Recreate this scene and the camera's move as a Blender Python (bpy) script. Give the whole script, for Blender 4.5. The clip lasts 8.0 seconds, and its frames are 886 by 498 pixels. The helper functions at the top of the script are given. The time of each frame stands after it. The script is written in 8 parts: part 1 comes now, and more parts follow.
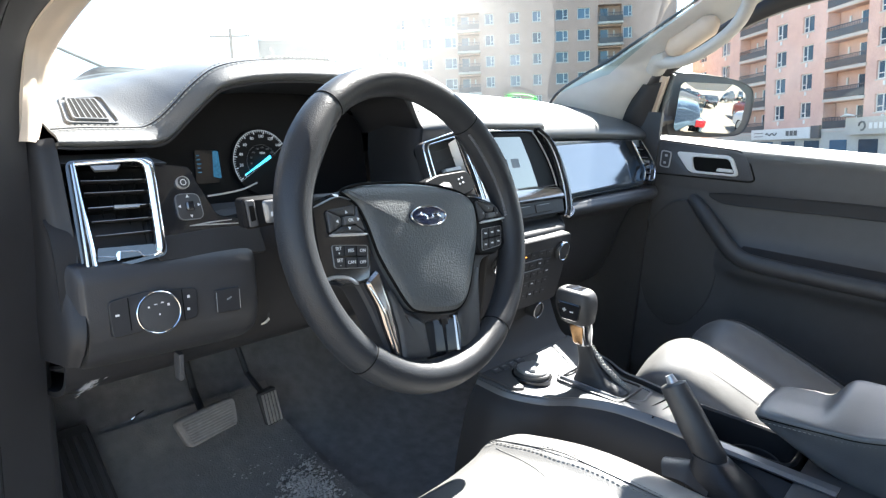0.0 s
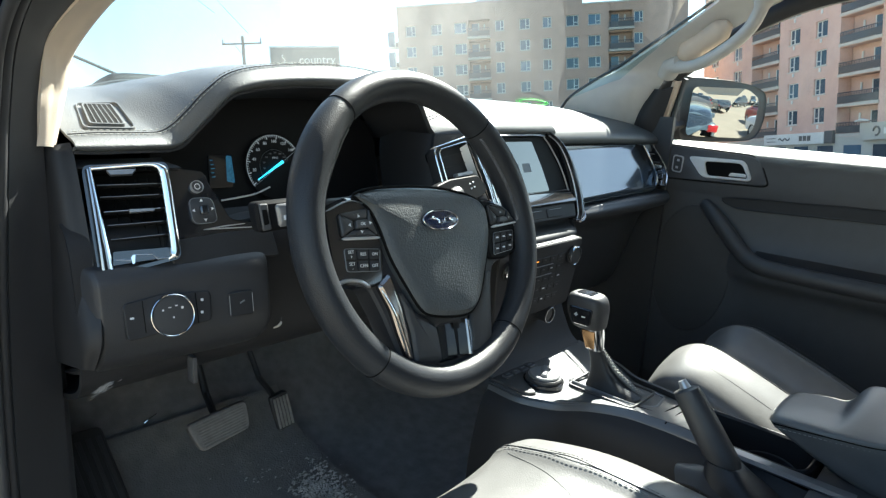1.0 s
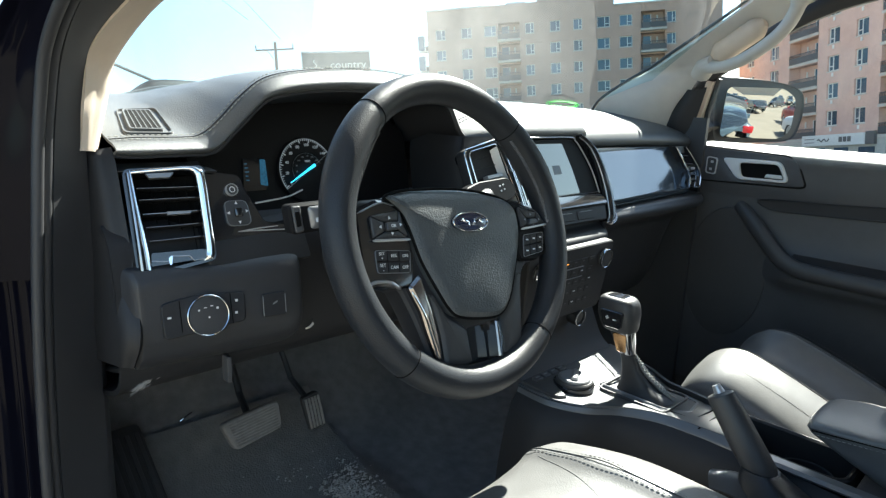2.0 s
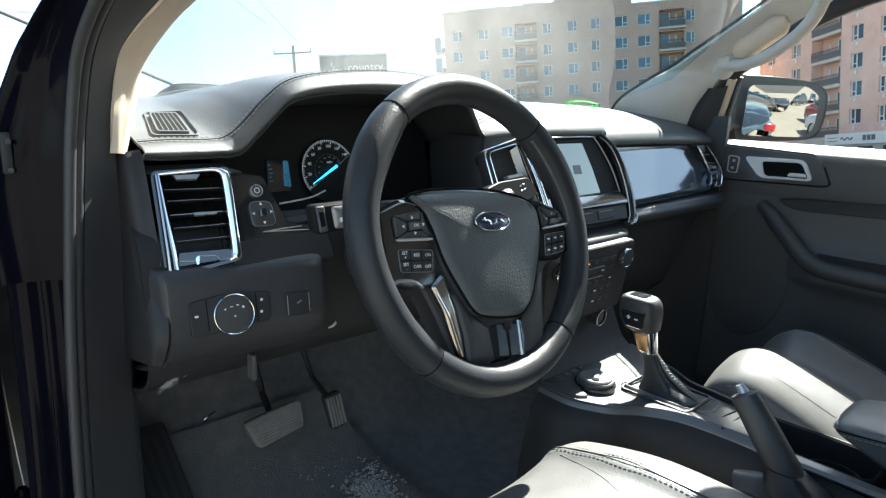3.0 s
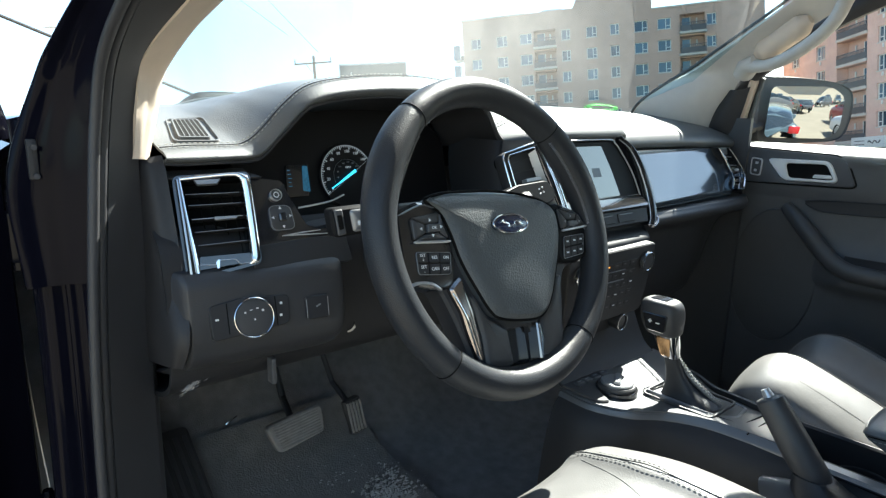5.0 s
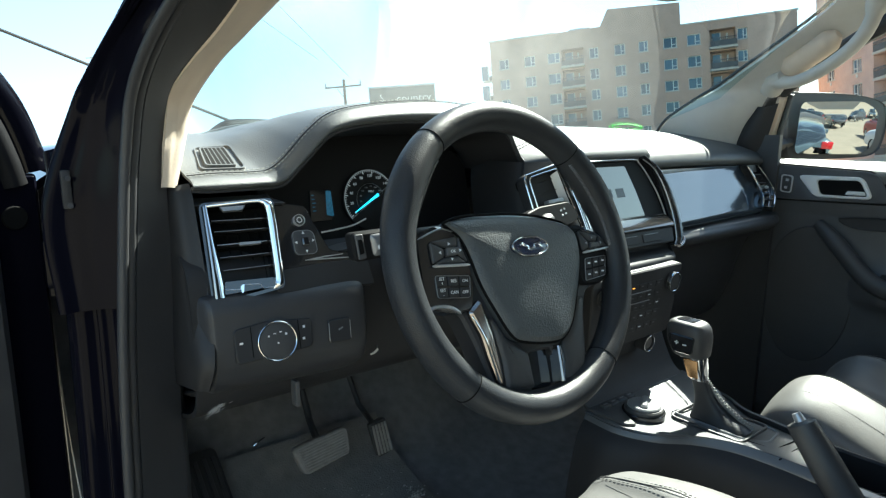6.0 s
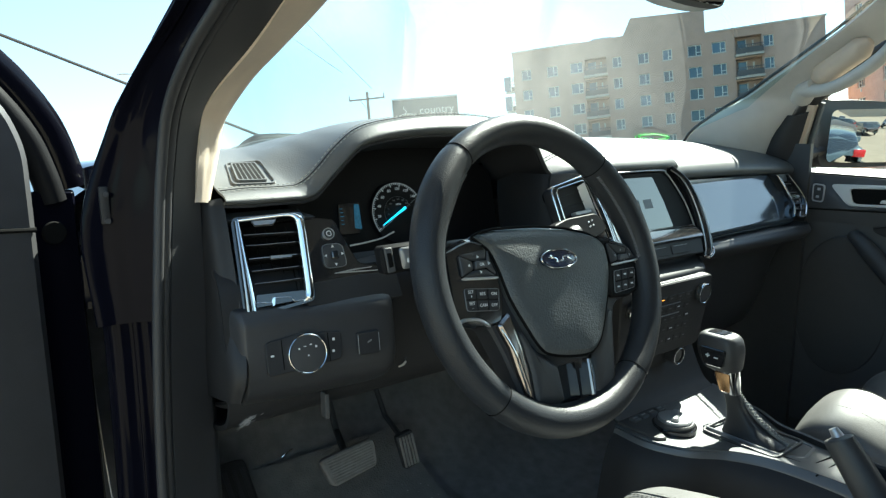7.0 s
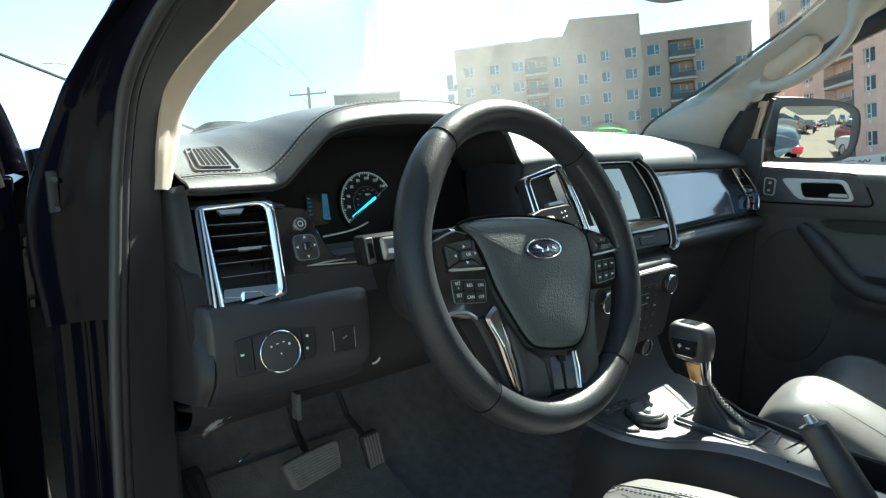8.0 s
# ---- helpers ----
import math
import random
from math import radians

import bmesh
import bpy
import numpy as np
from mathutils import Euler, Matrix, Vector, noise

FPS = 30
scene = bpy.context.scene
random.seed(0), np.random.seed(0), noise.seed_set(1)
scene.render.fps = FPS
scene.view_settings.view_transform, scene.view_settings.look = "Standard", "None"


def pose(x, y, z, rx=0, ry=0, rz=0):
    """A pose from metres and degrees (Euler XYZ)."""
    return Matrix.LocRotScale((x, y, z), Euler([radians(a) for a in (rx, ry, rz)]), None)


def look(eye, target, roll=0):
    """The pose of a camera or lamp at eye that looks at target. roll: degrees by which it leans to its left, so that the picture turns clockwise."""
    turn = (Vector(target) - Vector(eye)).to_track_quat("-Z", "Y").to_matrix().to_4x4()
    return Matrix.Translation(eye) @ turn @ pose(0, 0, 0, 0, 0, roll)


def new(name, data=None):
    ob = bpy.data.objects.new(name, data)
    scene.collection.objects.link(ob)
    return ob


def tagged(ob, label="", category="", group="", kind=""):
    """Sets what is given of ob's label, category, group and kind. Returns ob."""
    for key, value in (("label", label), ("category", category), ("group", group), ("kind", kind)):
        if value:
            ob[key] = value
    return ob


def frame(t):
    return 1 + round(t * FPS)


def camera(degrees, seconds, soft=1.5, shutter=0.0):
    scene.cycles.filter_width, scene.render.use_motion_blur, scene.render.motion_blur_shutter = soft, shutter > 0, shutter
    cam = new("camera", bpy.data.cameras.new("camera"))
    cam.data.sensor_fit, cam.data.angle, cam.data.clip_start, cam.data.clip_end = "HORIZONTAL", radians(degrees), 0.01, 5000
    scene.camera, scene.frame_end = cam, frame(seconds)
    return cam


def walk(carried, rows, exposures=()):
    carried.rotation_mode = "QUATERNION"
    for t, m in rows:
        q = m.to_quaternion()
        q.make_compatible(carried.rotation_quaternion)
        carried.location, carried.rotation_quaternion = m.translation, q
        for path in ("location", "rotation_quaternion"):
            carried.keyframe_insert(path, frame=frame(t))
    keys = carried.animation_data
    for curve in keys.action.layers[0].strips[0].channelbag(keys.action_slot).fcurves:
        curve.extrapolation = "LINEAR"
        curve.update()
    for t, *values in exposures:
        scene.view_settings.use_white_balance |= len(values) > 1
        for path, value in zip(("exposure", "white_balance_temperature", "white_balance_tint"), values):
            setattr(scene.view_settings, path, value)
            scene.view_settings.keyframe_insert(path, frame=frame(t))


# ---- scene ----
from mathutils.bvhtree import BVHTree

# ---- camera ----
cam = camera(70.0, 8.0, soft=1.3)
SLOPE = 7.5                       # the truck stands nose-up on a sloping lot
CAR = pose(0, 0, 0, SLOPE)
PATH = [
    (0, (-0.888, -0.479, 1.256), (0.572, 0.803, 0.778), 3.4),
    (0.5, (-0.887, -0.479, 1.255), (0.566, 0.813, 0.786), 3.4),
    (1, (-0.89, -0.479, 1.254), (0.55, 0.831, 0.792), 3.2),
    (1.5, (-0.89, -0.481, 1.254), (0.517, 0.865, 0.796), 2.9),
    (3, (-0.9, -0.481, 1.252), (0.437, 0.936, 0.797), 2.1),
    (3.5, (-0.9, -0.481, 1.253), (0.425, 0.947, 0.801), 1.8),
    (4, (-0.899, -0.482, 1.251), (0.412, 0.96, 0.803), 1.7),
    (5.5, (-0.897, -0.483, 1.246), (0.372, 1.008, 0.835), 0.9),
    (6, (-0.892, -0.493, 1.252), (0.335, 1.041, 0.877), 0.3),
    (6.5, (-0.898, -0.492, 1.255), (0.292, 1.076, 0.902), -0.1),
    (7, (-0.898, -0.491, 1.255), (0.275, 1.093, 0.913), -0.3),
    (7.5, (-0.892, -0.474, 1.253), (0.285, 1.107, 0.912), -0.3),
    (8, (-0.912, -0.44, 1.242), (0.399, 1.029, 0.891), 0.3),
]
walk(cam, [(t, CAR @ look(eye, target, roll)) for t, eye, target, roll in PATH],
     exposures=[(t, stops, 6300, tint) for t, stops, tint in ((0.0, 3.22, 9), (0.3, 2.97, 8), (0.6, 2.7, 6), (1.0, 2.5, 1), (1.7, 2.46, 1), (3.0, 2.52, 3), (4.2, 2.62, 3), (5.5, 2.47, 0), (6.5, 2.27, -6), (7.5, 2.27, -6), (8.0, 2.36, -5))])

# ---- light ----
SUN_AZ, SUN_EL = 78.8, 48.4       # degrees to the right of straight ahead, and above the horizon
world = bpy.data.worlds.new("world")
scene.world = world
world.use_nodes = True
wn = world.node_tree.nodes
sky = wn.new("ShaderNodeTexSky")
sky.sky_type, sky.sun_disc = "NISHITA", False
sky.sun_elevation, sky.sun_rotation = radians(SUN_EL), radians(SUN_AZ)
wn["Background"].inputs["Strength"].default_value = 0.075
world.node_tree.links.new(sky.outputs[0], wn["Background"].inputs["Color"])
sun_data = bpy.data.lights.new("sun", "SUN")
sun_data.energy, sun_data.angle, sun_data.color = 5.0, radians(0.53), (1.0, 0.95, 0.87)
sun = new("sun", sun_data)
S = Vector((math.sin(radians(SUN_AZ)) * math.cos(radians(SUN_EL)), math.cos(radians(SUN_AZ)) * math.cos(radians(SUN_EL)), math.sin(radians(SUN_EL))))
sun.matrix_world = look(tuple(S * 60), (0, 0, 0))


# ---- materials ----
def material(name, color, rough=0.5, metal=0.0, vary=0.15, scale=40.0, grain=0.0, grain_scale=900.0, coat=0.0, dust=0.0, spec=0.5, emit=None, power=0.0, worn=0.0, random_tone=0.0):
    """Principled material: two scales of tone variation, fine relief, dust and wear."""
    m = bpy.data.materials.new(name)
    m.use_nodes = True
    nt = m.node_tree
    n, l = nt.nodes, nt.links
    b = n["Principled BSDF"]
    tc = n.new("ShaderNodeTexCoord")
    big = n.new("ShaderNodeTexNoise")
    big.inputs["Scale"].default_value, big.inputs["Detail"].default_value = scale * 0.12, 4
    small = n.new("ShaderNodeTexNoise")
    small.inputs["Scale"].default_value, small.inputs["Detail"].default_value = scale, 5
    l.new(tc.outputs["Object"], big.inputs["Vector"])
    l.new(tc.outputs["Object"], small.inputs["Vector"])
    add = n.new("ShaderNodeMath")
    add.operation = "ADD"
    l.new(big.outputs[0], add.inputs[0])
    l.new(small.outputs[0], add.inputs[1])
    ramp = n.new("ShaderNodeMapRange")
    ramp.inputs[1].default_value, ramp.inputs[2].default_value = 0.6, 1.4
    ramp.inputs[3].default_value, ramp.inputs[4].default_value = 1 - vary, 1 + vary
    l.new(add.outputs[0], ramp.inputs[0])
    tone = ramp.outputs[0]
    if random_tone:
        info = n.new("ShaderNodeObjectInfo")
        rr = n.new("ShaderNodeMapRange")
        rr.inputs[3].default_value, rr.inputs[4].default_value = 1 - random_tone, 1 + random_tone
        l.new(info.outputs["Random"], rr.inputs[0])
        mm = n.new("ShaderNodeMath")
        mm.operation = "MULTIPLY"
        l.new(tone, mm.inputs[0])
        l.new(rr.outputs[0], mm.inputs[1])
        tone = mm.outputs[0]
    mul = n.new("ShaderNodeVectorMath")
    mul.operation = "SCALE"
    mul.inputs[0].default_value = color
    l.new(tone, mul.inputs["Scale"])
    col = mul.outputs[0]
    if dust:
        dn = n.new("ShaderNodeTexNoise")
        dn.inputs["Scale"].default_value, dn.inputs["Detail"].default_value = 14, 8
        l.new(tc.outputs["Object"], dn.inputs["Vector"])
        dr = n.new("ShaderNodeMapRange")
        dr.inputs[1].default_value, dr.inputs[2].default_value, dr.inputs[4].default_value = 0.52, 0.75, dust
        l.new(dn.outputs[0], dr.inputs[0])
        mx = n.new("ShaderNodeMix")
        mx.data_type = "RGBA"
        mx.inputs[7].default_value = (0.32, 0.30, 0.27, 1)
        l.new(dr.outputs[0], mx.inputs[0])
        l.new(col, mx.inputs[6])
        col = mx.outputs[2]
    l.new(col, b.inputs["Base Color"])
    rv = n.new("ShaderNodeMapRange")
    rv.inputs[3].default_value, rv.inputs[4].default_value = max(0.02, rough - 0.06 - worn), min(1, rough + 0.06 + worn)
    l.new(small.outputs[0], rv.inputs[0])
    l.new(rv.outputs[0], b.inputs["Roughness"])
    b.inputs["Metallic"].default_value = metal
    b.inputs["Specular IOR Level"].default_value = spec
    b.inputs["Coat Weight"].default_value, b.inputs["Coat Roughness"].default_value = coat, 0.04
    if grain:
        v = n.new("ShaderNodeTexVoronoi")
        v.inputs["Scale"].default_value = grain_scale
        gn = n.new("ShaderNodeTexNoise")
        gn.inputs["Scale"].default_value = grain_scale * 0.6
        l.new(tc.outputs["Object"], v.inputs["Vector"])
        l.new(tc.outputs["Object"], gn.inputs["Vector"])
        ga = n.new("ShaderNodeMath")
        l.new(v.outputs[0], ga.inputs[0])
        l.new(gn.outputs[0], ga.inputs[1])
        bump = n.new("ShaderNodeBump")
        bump.inputs["Strength"].default_value, bump.inputs["Distance"].default_value = grain, 0.6 / grain_scale
        l.new(ga.outputs[0], bump.inputs["Height"])
        l.new(bump.outputs[0], b.inputs["Normal"])
    if emit:
        b.inputs["Emission Color"].default_value = (*emit, 1)
        b.inputs["Emission Strength"].default_value = power
    return m


def glass(name, tint, gloss=1.0):
    """A thin pane: clear, with a Fresnel gloss."""
    m = bpy.data.materials.new(name)
    m.use_nodes = True
    n, l = m.node_tree.nodes, m.node_tree.links
    n.remove(n["Principled BSDF"])
    out = n["Material Output"]
    tr, gl, mix, lw, po, k = (n.new(x) for x in ("ShaderNodeBsdfTransparent", "ShaderNodeBsdfGlossy", "ShaderNodeMixShader", "ShaderNodeLayerWeight", "ShaderNodeMath", "ShaderNodeMath"))
    tr.inputs[0].default_value = (*tint, 1)
    gl.inputs["Roughness"].default_value = 0.015
    lw.inputs[0].default_value = 0.5
    po.operation, k.operation = "POWER", "MULTIPLY_ADD"
    po.inputs[1].default_value = 3.6
    k.inputs[1].default_value, k.inputs[2].default_value = 0.90 * gloss, 0.085 * gloss
    l.new(lw.outputs["Facing"], po.inputs[0])
    l.new(po.outputs[0], k.inputs[0])
    l.new(k.outputs[0], mix.inputs[0])
    l.new(tr.outputs[0], mix.inputs[1])
    l.new(gl.outputs[0], mix.inputs[2])
    l.new(mix.outputs[0], out.inputs[0])
    return m


PAD = material("dash_soft_touch", (0.080, 0.083, 0.085), 0.46, grain=0.24, grain_scale=560, vary=0.07, dust=0.05)
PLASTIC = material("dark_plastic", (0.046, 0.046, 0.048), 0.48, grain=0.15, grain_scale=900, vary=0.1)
# near-black lining plastic, also given to some parts in place of shade
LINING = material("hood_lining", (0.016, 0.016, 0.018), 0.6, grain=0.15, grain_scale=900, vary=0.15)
SLAT_CHROME = material("dark_chrome", (0.34, 0.33, 0.34), 0.16, metal=1.0, vary=0.08)
PLASTIC2 = material("charcoal_plastic", (0.062, 0.063, 0.067), 0.46, grain=0.18, grain_scale=800, vary=0.1)
LOWER = material("lower_dash_plastic", (0.034, 0.035, 0.039), 0.46, grain=0.15, grain_scale=800, vary=0.12)
GLOSS = material("piano_black", (0.02, 0.02, 0.022), 0.1, coat=1.0, vary=0.1)
DECOR = material("dark_metal_decor", (0.03, 0.04, 0.05), 0.14, metal=0.1, coat=0.45, vary=0.1)
CHROME = material("chrome", (0.78, 0.79, 0.8), 0.09, metal=1.0, vary=0.04)
SATIN = material("satin_silver", (0.52, 0.52, 0.53), 0.32, metal=0.6, vary=0.06)
CONSOLE_SILVER = material("console_silver_paint", (0.22, 0.225, 0.235), 0.34, metal=0.35, vary=0.06)
HANDLE_SILVER = material("handle_silver", (0.72, 0.72, 0.72), 0.36, metal=0.35, vary=0.05)
GRAPHITE = material("graphite_gloss", (0.085, 0.086, 0.092), 0.22, metal=0.3, coat=0.5, vary=0.08)
LEATHER = material("black_leather", (0.115, 0.114, 0.112), 0.4, spec=0.65, grain=0.16, grain_scale=700, vary=0.1)
RIM_LEATHER = material("wheel_leather", (0.025, 0.027, 0.031), 0.40, spec=0.3, grain=0.32, grain_scale=760, vary=0.12, worn=0.04)
AIRBAG = material("airbag_grained_vinyl", (0.066, 0.073, 0.078), 0.40, spec=0.5, grain=0.4, grain_scale=520, vary=0.08)
SPOKE_METAL = material("brushed_spoke_metal", (0.30, 0.275, 0.265), 0.2, metal=1.0, vary=0.08)
# darker than the other grey thread: the stitches' shadow is in the colour
SEAT_THREAD = material("seat_thread", (0.16, 0.155, 0.15), 0.8, vary=0.1)
THREAD = material("grey_thread", (0.36, 0.36, 0.34), 0.8, vary=0.1)
# console silver darkened for the top plate: cabin shade is in the colour
CONSOLE_PLATE = material("console_plate_shaded_silver", (0.115, 0.118, 0.124), 0.36, metal=0.25, vary=0.06)
GEAR_THREAD = material("pale_thread", (0.5, 0.5, 0.48), 0.7, vary=0.1)
STALK = material("stalk_plastic", (0.012, 0.012, 0.013), 0.5, spec=0.06, vary=0.1)
SEAT_SEAM = material("seat_seam", (0.06, 0.059, 0.057), 0.8, vary=0.1)
RIM_THREAD = material("wheel_thread", (0.20, 0.205, 0.22), 0.6, vary=0.1)
JAMB = material("black_jamb_paint", (0.004, 0.004, 0.008), 0.08, vary=0.1, spec=0.07)
SEAM = material("dark_seam", (0.006, 0.006, 0.006), 0.85, vary=0.1, spec=0.1)
# warm light is mixed into this beige; the right pillar has its own grey
PILLAR = material("pillar_fabric_warm_lit", (0.62, 0.52, 0.42), 0.85, grain=0.3, grain_scale=1500, vary=0.06)
PILLAR_R = material("pillar_trim_grey", (0.54, 0.53, 0.505), 0.7, grain=0.2, grain_scale=1500, vary=0.06)
HEADLINER = material("headliner_fabric", (0.5, 0.48, 0.45), 0.9, grain=0.2, grain_scale=1500, vary=0.06)
RUBBER = material("rubber_seal", (0.036, 0.036, 0.039), 0.55, vary=0.15, grain=0.1)
PAINT = material("black_car_paint", (0.004, 0.004, 0.007), 0.06, vary=0.1, spec=0.14)
# carpet and mat are lightened: haze over the footwell is in the colour
CARPET = material("dark_carpet", (0.22, 0.212, 0.21), 0.95, grain=0.8, grain_scale=700, vary=0.3)
MAT = material("hazed_dusty_mat", (0.22, 0.213, 0.207), 0.9, grain=0.5, grain_scale=300, vary=0.2, dust=0.7)
DUST = material("caked_dust", (0.48, 0.46, 0.43), 0.9, vary=0.3, scale=200)
PEDAL = material("worn_pedal_rubber", (0.27, 0.255, 0.245), 0.7, vary=0.25, scale=90, dust=0.5)
WHITE = material("white_print", (0.75, 0.75, 0.75), 0.5, vary=0.03)
DIM_WHITE = material("dial_print", (0.5, 0.52, 0.55), 0.5, vary=0.03, emit=(0.8, 0.9, 1.0), power=0.03)
NEEDLE = material("blue_needle", (0.02, 0.35, 0.6), 0.4, vary=0.05, emit=(0.05, 0.55, 0.95), power=0.55)
LCD = material("blue_display", (0.02, 0.07, 0.11), 0.2, vary=0.6, scale=260, emit=(0.1, 0.42, 0.75), power=0.03)
DIAL = material("dial_face", (0.006, 0.006, 0.007), 0.5, spec=0.2, vary=0.1)
# the faint olive glow is added for reflected sky, besides the coat's own gloss
SCREEN = material("touch_screen", (0.018, 0.024, 0.026), 0.08, vary=0.05, coat=1.0, emit=(0.5, 0.58, 0.5), power=0.05)
SCREEN_TILE = material("screen_tile", (0.05, 0.055, 0.06), 0.3, vary=0.1)
BADGE = material("badge_blue", (0.012, 0.02, 0.06), 0.2, coat=1.0, vary=0.05)
# amber metal that stands in for a warm reflection on the gear collar
WARM_GLINT = material("warm_reflection_metal", (0.75, 0.45, 0.22), 0.15, metal=1.0, vary=0.06)
RED = material("red_lens", (0.5, 0.01, 0.015), 0.25, vary=0.1, coat=0.6)
ORANGE = material("amber_light", (0.7, 0.25, 0.02), 0.4, vary=0.05, emit=(1.0, 0.35, 0.05), power=0.4)
MIRROR = material("mirror_silver", (0.47, 0.48, 0.48), 0.012, metal=1.0, vary=0.01)
MIRROR.node_tree.nodes["Principled BSDF"].inputs["Roughness"].default_value = 0.0
for link in list(MIRROR.node_tree.nodes["Principled BSDF"].inputs["Roughness"].links):
    MIRROR.node_tree.links.remove(link)
WINDSHIELD = glass("windshield_glass", (0.66, 0.82, 0.85), 1.15)
SIDE_GLASS = glass("side_glass", (0.92, 0.95, 0.94), 0.35)
GREEN = material("green_sticker", (0.12, 0.75, 0.12), 0.5, vary=0.05)
BRICK = material("red_brown_brick", (0.56, 0.375, 0.31), 0.9, vary=0.16, scale=6)
BRICK2 = material("brown_brick", (0.44, 0.31, 0.25), 0.9, vary=0.16, scale=6)
CONCRETE = material("concrete", (0.46, 0.43, 0.39), 0.9, vary=0.15, scale=8)
SHOPFRONT = material("shopfront_stone", (0.42, 0.40, 0.36), 0.85, vary=0.12, scale=5)
PANE = material("window_pane", (0.04, 0.08, 0.12), 0.06, vary=0.2, scale=1.5, coat=0.5, random_tone=0.5)
WHITE_FRAME = material("white_window_frame", (0.62, 0.62, 0.6), 0.5, vary=0.06)
RAIL = material("dark_balcony_rail", (0.075, 0.075, 0.08), 0.5, vary=0.1)
ASPHALT = material("sunlit_lot", (0.25, 0.215, 0.165), 0.95, vary=0.2, scale=3, grain=0.4, grain_scale=60)
WOOD = material("weathered_pole", (0.2, 0.16, 0.13), 0.9, vary=0.25, scale=12)
WIRE = material("cable", (0.03, 0.03, 0.03), 0.6, vary=0.2)
SIGN_FACE = material("dark_sign_face", (0.035, 0.055, 0.05), 0.35, vary=0.1, scale=3)
SIGN_GREY = material("pale_sign_face", (0.62, 0.62, 0.6), 0.5, vary=0.06, scale=4)
SIGN_INK = material("sign_ink", (0.1, 0.1, 0.1), 0.5, vary=0.1)
GALV = material("galvanised_steel", (0.4, 0.41, 0.42), 0.45, metal=0.7, vary=0.1)
TYRE = material("tyre_rubber", (0.02, 0.02, 0.02), 0.8, vary=0.2)
CAR_GLASS = material("parked_car_glass", (0.02, 0.03, 0.04), 0.05, vary=0.1, coat=1.0)


# ---- shapes ----
BASE = {}


def thing(name, label, category, base, group="", car=True):
    ob = new(name)
    ob.empty_display_size = 0.05
    ob.matrix_world = (CAR if car else Matrix()) @ Matrix.Translation(base)
    BASE[ob.name] = Vector(base)
    return tagged(ob, label, category, group)


def finish(bm, mat, name, smooth=38):
    bmesh.ops.recalc_face_normals(bm, faces=bm.faces)
    for f in bm.faces:
        f.smooth = True
    me = bpy.data.meshes.new(name)
    bm.to_mesh(me)
    bm.free()
    me.set_sharp_from_angle(angle=radians(smooth))
    me.materials.append(mat)
    return me


def part(name, bm, mat, parent, label="", smooth=38):
    root = parent
    while root.parent:
        root = root.parent
    bmesh.ops.translate(bm, vec=-BASE[root.name], verts=bm.verts)
    ob = new(name, finish(bm, mat, name, smooth))
    ob.parent = parent
    return tagged(ob, label)


def structure(name, bm, mat, label, category, car=True, smooth=38):
    ob = new(name, finish(bm, mat, name, smooth))
    if car:
        ob.matrix_world = CAR
    BASE[ob.name] = Vector((0, 0, 0))
    return tagged(ob, label, category, kind="structure")


def catmull(pts, n, closed=False):
    """n points evenly along a smooth curve through pts."""
    pts = [Vector(p) for p in pts]
    m = len(pts)
    out = []
    spans = m if closed else m - 1
    for i in range(n):
        t = i / (n if closed else n - 1) * spans
        k = min(int(t), spans - 1)
        f = t - k
        if closed:
            a, b, c, d = (pts[(k + j) % m] for j in (-1, 0, 1, 2))
        else:
            b, c = pts[k], pts[k + 1]
            a = pts[k - 1] if k else b * 2 - c
            d = pts[k + 2] if k + 2 < m else c * 2 - b
        out.append(0.5 * (2 * b + (c - a) * f + (2 * a - 5 * b + 4 * c - d) * f * f + (3 * b - a - 3 * c + d) * f ** 3))
    return out


def grid(bm, rows, closed=False, wrap=False, caps=False):
    """Faces between rows of points. closed: each row is a ring; wrap: the last row joins the first."""
    vs = [[bm.verts.new(p) for p in r] for r in rows]
    n = len(vs[0])
    for i in range(len(vs) if wrap else len(vs) - 1):
        a, b = vs[i], vs[(i + 1) % len(vs)]
        for j in range(n if closed else n - 1):
            k = (j + 1) % n
            bm.faces.new((a[j], a[k], b[k], b[j]))
    if caps:
        bm.faces.new(vs[0])
        bm.faces.new(list(reversed(vs[-1])))
    return bm


def loft(rows, nu, nv, closed=False, caps=False, bm=None):
    """A smooth surface through rows of points: nu points along each row, nv rows."""
    bm = bm or bmesh.new()
    fine = [catmull(r, nu, closed) for r in rows]
    cols = [catmull([r[j] for r in fine], nv) for j in range(nu)]
    return grid(bm, [[cols[j][i] for j in range(nu)] for i in range(nv)], closed, False, caps)


def thicken(bm, d):
    """Gives an open sheet a thickness d against its normals."""
    bmesh.ops.recalc_face_normals(bm, faces=bm.faces)
    bmesh.ops.solidify(bm, geom=bm.faces[:], thickness=d)
    return bm


def slab(rows, nu, nv, d):
    """A smooth sheet through rows of points with a flat underside d below it."""
    fine = [catmull(r, nu) for r in rows]
    cols = [catmull([r[j] for r in fine], nv) for j in range(nu)]
    top = [[cols[j][i] for j in range(nu)] for i in range(nv)]
    under = Vector((0, 0, -d))
    ring = [r + [p + under for p in reversed(r)] for r in top]
    return grid(bmesh.new(), ring, True, False, True)


